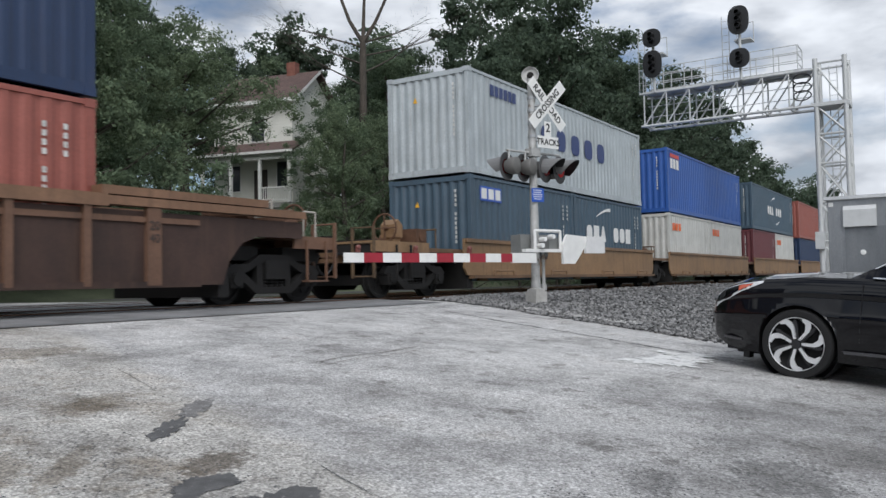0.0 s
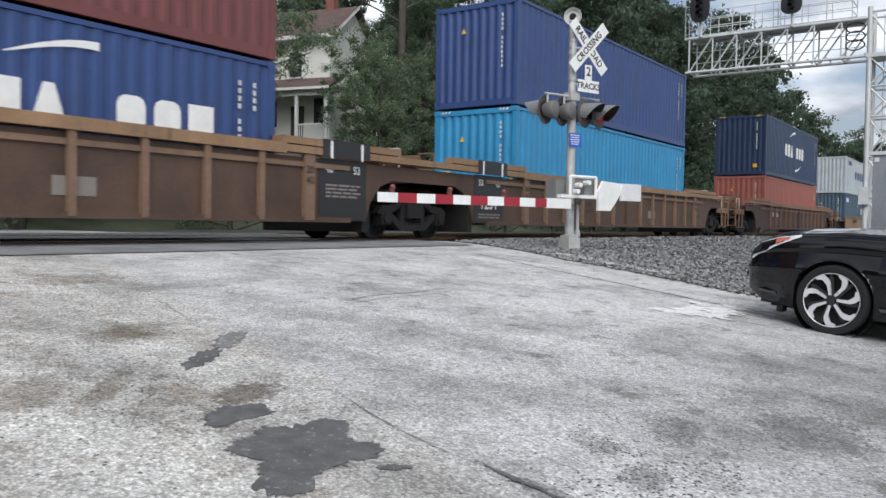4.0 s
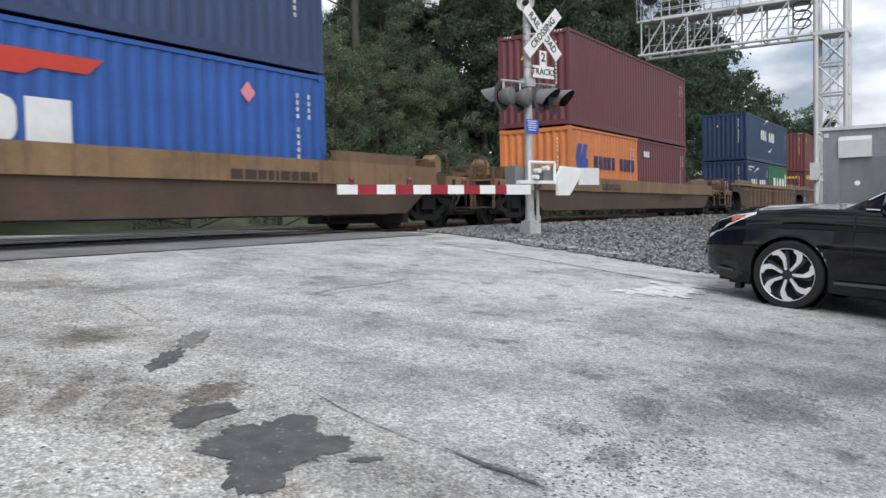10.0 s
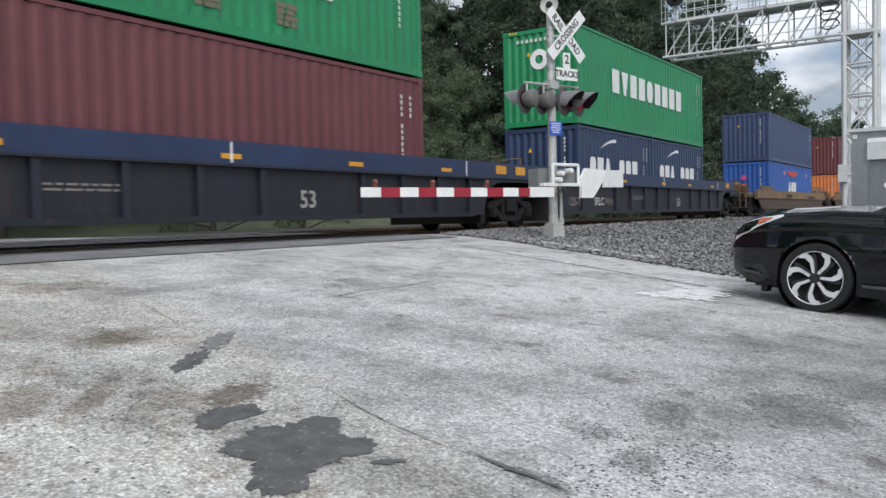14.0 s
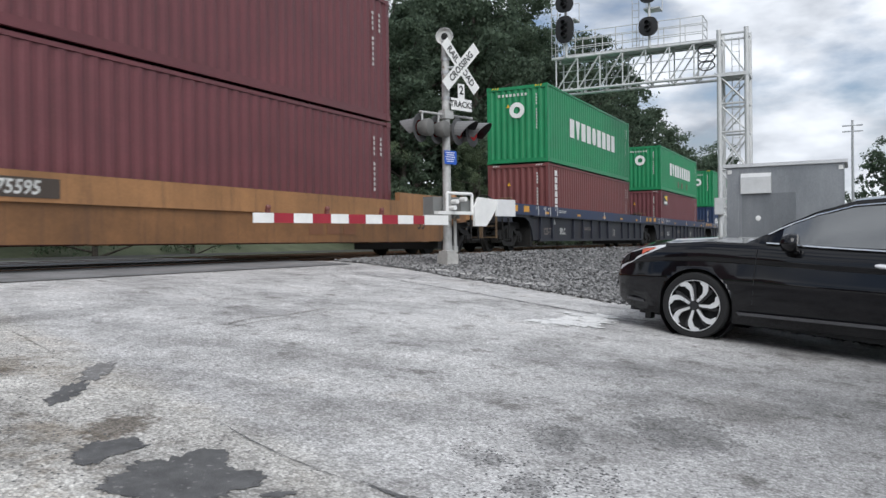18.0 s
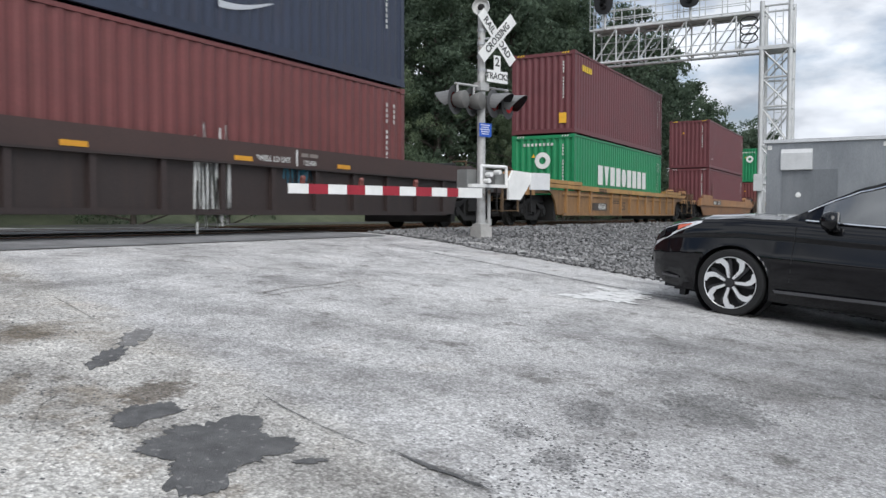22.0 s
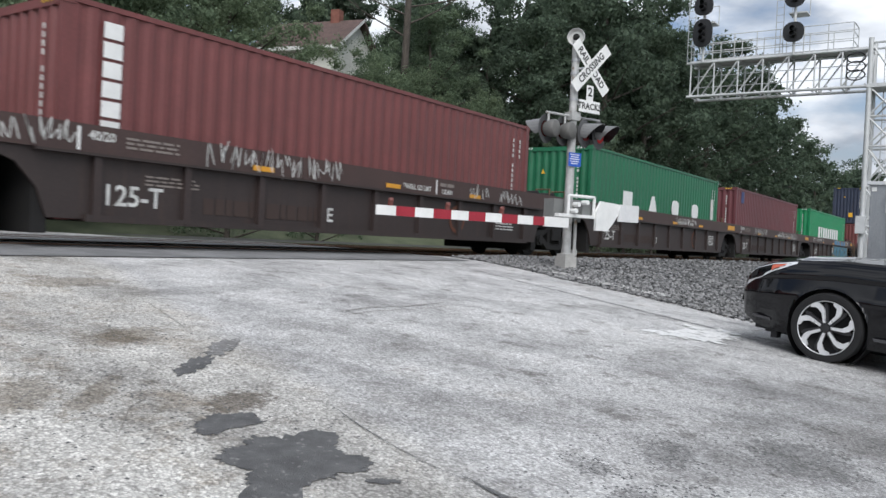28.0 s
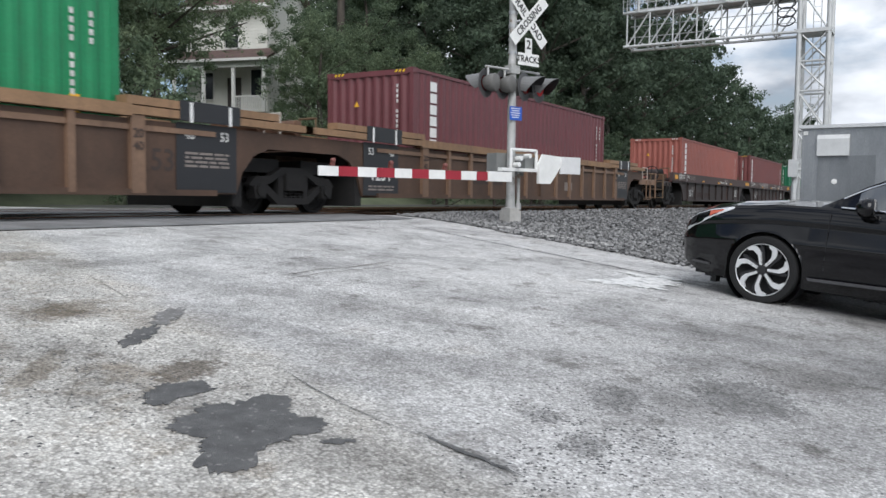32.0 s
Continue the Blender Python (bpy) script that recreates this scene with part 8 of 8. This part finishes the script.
        on_car(u, "tick", plate(1.9, 1.94, 1.22, 1.52), WHITE, 0.058)
        text_on(u, "40/20", -hw + 0.6, 1.42, 0.12, PALE_INK, 0.056)
        on_car(u, "small_writing", lines(-hw + 0.95, -hw + 1.8, 1.46, 3, 0.03, 0.03, int(abs(u))), DIM_INK, 0.056)["kind"] = "stuff"
        text_on(u, "*WELL LD LMT", 1.28, 1.31, 0.1, PALE_INK, 0.056)
        text_on(u, "122400", 2.3, 1.29, 0.095, PALE_INK, 0.056)
        on_car(u, "small_writing", lines(2.05, 2.6, 1.47, 1, 0.07, 0, 5), DIM_INK, 0.056)["kind"] = "stuff"
        if hw < 7:
            text_on(u, "125-T", -5.08, 0.66, 0.28, PALE_INK, 0.006)
            text_on(u, letter, -1.18, 0.62, 0.24, PALE_INK, 0.006)
            on_car(u, "small_writing", lines(-4.9, -4.0, 0.98, 3, 0.025, 0.03, 3), DIM_INK, 0.006)["kind"] = "stuff"
            on_car(u, "small_writing", lines(4.4, 5.2, 0.95, 6, 0.03, 0.035, 8), PALE_INK, 0.006)["kind"] = "stuff"
            on_car(u, "faded_number", lines(-3.9, -1.5, 0.74, 1, 0.24, 0, 9), plain("faint brown stencil", (0.045, 0.028, 0.023), 0.7), 0.006)["kind"] = "stuff"
            on_car(u, "round_emblem", disc(2.8, 0.75, 0.3, 18, 0.22), plain("faded orange emblem", (0.12, 0.045, 0.025), 0.7), 0.006, "faded round emblem")
    text_on(-329.0, "TWIN BRAKE BEAMS\nSTANDARD TO CAR", -6.75, 1.41, 0.075, PALE_INK, 0.056)
    g = [(-266.45, -4.9, 1.42, 2.0, 0.22, 1), (-282.25, -3.66, 1.38, 2.4, 0.24, 2), (-282.25, 1.0, 1.38, 1.2, 0.2, 5), (-282.25, 2.6, 1.36, 2.6, 0.26, 6), (-313.05, -3.95, 1.40, 3.0, 0.26, 3), (-313.05, -6.9, 1.40, 0.9, 0.26, 8), (-313.05, 3.2, 1.38, 0.8, 0.22, 4), (-313.05, 4.4, 1.36, 1.1, 0.2, 9), (-329.0, -7.3, 1.38, 0.5, 0.22, 10), (-297.15, -5.4, 1.38, 0.6, 0.2, 11), (-297.15, 0.6, 1.38, 2.2, 0.2, 12)]
    for u, x, z, w, h, sd in g:
        on_car(u, "graffiti", scribble(x, z, w, h, sd, max(4, int(w * 4.5))), PALE_INK, 0.06, "white spray-painted scrawl")["kind"] = "stuff"
    on_car(-245.1, "graffiti", scribble(-0.6, 0.85, 0.8, 1.0, 21, 8, 0.04), PALE_INK, 0.008, "white spray-painted scrawl")["kind"] = "stuff"
    on_car(-245.1, "graffiti", scribble(1.6, 1.15, 0.8, 0.4, 22, 4, 0.04), TEAL_INK, 0.008, "teal spray-painted scrawl")["kind"] = "stuff"
    sky_ink, black_ink = surface("sky spray paint", ((0.02, 0.09, 0.2), (0.08, 0.26, 0.44)), 0.5, 0, 2.5, 40, 0.0), plain("black spray paint", (0.012, 0.014, 0.02), 0.5)
    haze = plain("dusty spray haze", (0.24, 0.17, 0.11), 0.7)
    on_car(-266.45, "graffiti_ground", plate(0.75, 5.7, 1.21, 1.53), haze, 0.053, "dusty tan spray haze")
    on_car(-266.45, "graffiti_ground", plate(0.35, 6.0, 0.42, 1.12), haze, 0.078, "dusty tan spray haze")
    glint = plain("pale sprayed dab", (0.5, 0.62, 0.68), 0.5)
    low_forms = (
        [(0.3, 0.55), (0.75, 0.62), (1.0, 0.6), (1.1, 0.42), (1.3, 0.4), (1.5, 0.42), (1.62, 0.6), (1.78, 1.1), (0.7, 1.1), (0.62, 0.85)],
        [(1.72, 0.46), (2.0, 0.4), (2.2, 0.46), (2.45, 0.4), (2.58, 0.42), (2.64, 0.62), (2.9, 0.62), (2.94, 0.42), (3.2, 0.4), (3.36, 0.5), (3.42, 0.9), (3.3, 1.1), (1.75, 1.12)],
        [(3.4, 0.42), (3.75, 0.39), (4.1, 0.46), (4.28, 0.62), (4.25, 0.9), (4.1, 1.1), (3.45, 1.1)],
        [(4.22, 0.5), (4.5, 0.4), (4.75, 0.46), (5.0, 0.42), (5.12, 0.6), (5.1, 1.1), (4.3, 1.1), (4.2, 0.85), (4.5, 0.66)],
        [(5.08, 0.56), (5.35, 0.6), (5.95, 0.4), (5.62, 0.78), (5.6, 1.1), (5.12, 1.1)],
    )
    for i, pts in enumerate(low_forms):
        on_car(-266.45, "graffiti_outline", sprayed(pts, 0.04), black_ink, 0.083 + 0.004 * i)
        on_car(-266.45, "graffiti_letter", sprayed(pts), TEAL_INK, 0.085 + 0.004 * i, "bulging teal sprayed shape")
    for i, (pts, ink) in enumerate((
            ([(1.32, 0.68), (1.5, 0.58), (1.56, 0.86), (1.36, 0.95)], black_ink), ([(1.4, 0.62), (1.52, 0.58), (1.53, 0.8), (1.44, 0.82)], haze),
            ([(2.6, 0.72), (2.94, 0.72), (2.94, 0.88), (2.6, 0.88)], black_ink), ([(2.66, 0.74), (2.88, 0.74), (2.78, 0.5)], haze),
            ([(3.68, 0.9), (3.95, 0.82), (3.95, 1.02), (3.72, 1.04)], haze),
            ([(4.4, 0.86), (4.7, 0.7), (5.05, 0.66), (5.05, 0.86), (4.7, 0.84)], black_ink), ([(4.7, 0.7), (4.98, 0.7), (4.96, 0.78)], haze))):
        on_car(-266.45, "graffiti_gap", sprayed(pts), ink, 0.106 + 0.001 * (i % 2))
    dabs = Shape()
    for x, z in ((0.95, 0.92), (2.3, 0.93), (3.5, 0.86), (4.5, 0.58)):
        for dx, dz, r in ((0, 0, 0.05), (0.12, 0.03, 0.03), (0.07, -0.09, 0.028)):
            q = disc(x + dx, z + dz, r, 8)
            dabs.add(q.v, q.f)
    on_car(-266.45, "graffiti_glint", dabs, glint, 0.11)["kind"] = "stuff"
    for i, pts in enumerate((
            [(0.92, 1.22), (2.05, 1.22), (2.02, 1.4), (1.85, 1.51), (1.4, 1.49), (1.25, 1.52), (0.95, 1.52)],
            [(2.2, 1.22), (3.1, 1.22), (2.9, 1.36), (2.62, 1.51), (2.22, 1.5)],
            [(3.3, 1.22), (4.3, 1.22), (4.26, 1.4), (4.05, 1.5), (3.55, 1.5), (3.32, 1.52)],
            [(4.38, 1.22), (5.15, 1.22), (5.12, 1.4), (4.92, 1.51), (4.62, 1.51), (4.44, 1.4)])):
        on_car(-266.45, "graffiti_outline", sprayed(pts, 0.025), black_ink, 0.057)
        on_car(-266.45, "graffiti_letter", sprayed(pts), sky_ink, 0.062, "blue sprayed shape")
    on_car(-266.45, "graffiti", scribble(5.75, 1.4, 0.5, 0.2, 33, 4, 0.02), PALE_INK, 0.06, "white spray-painted scrawl")["kind"] = "stuff"
    on_car(-266.45, "graffiti", scribble(-0.1, 0.85, 0.4, 0.3, 34, 3, 0.025), PALE_INK, 0.08, "white spray-painted scrawl")["kind"] = "stuff"
    on_car(-86.9, "graffiti", scribble(-7.4, 1.12, 5.0, 0.3, 41, 12, 0.02), DIM_INK, 0.066, "faded scrawl")["kind"] = "stuff"
    on_car(-86.9, "graffiti", scribble(2.6, 0.85, 2.4, 0.42, 42, 6, 0.03), dark_ink, 0.012, "faded dark scrawl")["kind"] = "stuff"
    on_car(-86.9, "round_emblem", disc(2.1, 0.9, 0.27, 20, 0.2), dark_ink, 0.012, "dark sprayed ring")
    for u, x, w in ((-86.9, -4.1, 1.7), (-110.35, -3.0, 1.7)):
        on_car(u, "number_panel", lines(x, x + w, 1.16, 1, 0.2, 0, 3), dark_ink, 0.065)["kind"] = "stuff"
    on_car(-110.35, "faded_lettering", lines(3.5, 5.6, 1.1, 1, 0.16, 0, 6), dark_ink, 0.065)["kind"] = "stuff"
    on_car(-197.75, "number_panel", plate(-5.85, -3.35, 0.97, 1.24), plain("dark number panel", (0.06, 0.045, 0.035), 0.6), 0.064, "dark panel with pale marks")
    on_car(-197.75, "number_marks", glyph_blocks(-5.7, 1.1, 4, 0.13, 0.18, 0.3), PALE_INK, 0.07)["kind"] = "stuff"
    text_on(-197.75, "75595", -3.98, 1.1, 0.19, PALE_INK, 0.07, 0.2)
    on_car(-197.75, "emblem", glyph_blocks(2.5, 0.72, 3, 0.5, 0.42, 0.25), plain("dull red emblem", (0.2, 0.085, 0.04), 0.6), 0.006, "three dull red blocks")
    text_on(-197.75, "53", 7.3, 0.78, 0.3, dark_ink, 0.006)
    on_car(-221.5, "number_panel", plate(-4.6, -2.88, 0.5, 0.78), plain("dark number panel", (0.06, 0.045, 0.035), 0.6), 0.006, "dark panel with pale marks")
    text_on(-221.5, "466586", -3.48, 0.64, 0.22, PALE_INK, 0.012, 0.2)
    on_car(-221.5, "small_writing", lines(-2.1, -1.3, 0.9, 2, 0.035, 0.04, 4), dark_ink, 0.006)["kind"] = "stuff"
    on_car(-221.5, "small_writing", lines(-4.1, -3.2, 1.3, 2, 0.04, 0.03, 6), dark_ink, 0.106)["kind"] = "stuff"
    text_on(-221.5, "53", -0.62, 0.67, 0.33, dark_ink, 0.006)
    on_car(22.88, "number_panel", lines(-4.0, -2.4, 1.1, 1, 0.22, 0, 3), dark_ink, 0.065)["kind"] = "stuff"


mark_cars()

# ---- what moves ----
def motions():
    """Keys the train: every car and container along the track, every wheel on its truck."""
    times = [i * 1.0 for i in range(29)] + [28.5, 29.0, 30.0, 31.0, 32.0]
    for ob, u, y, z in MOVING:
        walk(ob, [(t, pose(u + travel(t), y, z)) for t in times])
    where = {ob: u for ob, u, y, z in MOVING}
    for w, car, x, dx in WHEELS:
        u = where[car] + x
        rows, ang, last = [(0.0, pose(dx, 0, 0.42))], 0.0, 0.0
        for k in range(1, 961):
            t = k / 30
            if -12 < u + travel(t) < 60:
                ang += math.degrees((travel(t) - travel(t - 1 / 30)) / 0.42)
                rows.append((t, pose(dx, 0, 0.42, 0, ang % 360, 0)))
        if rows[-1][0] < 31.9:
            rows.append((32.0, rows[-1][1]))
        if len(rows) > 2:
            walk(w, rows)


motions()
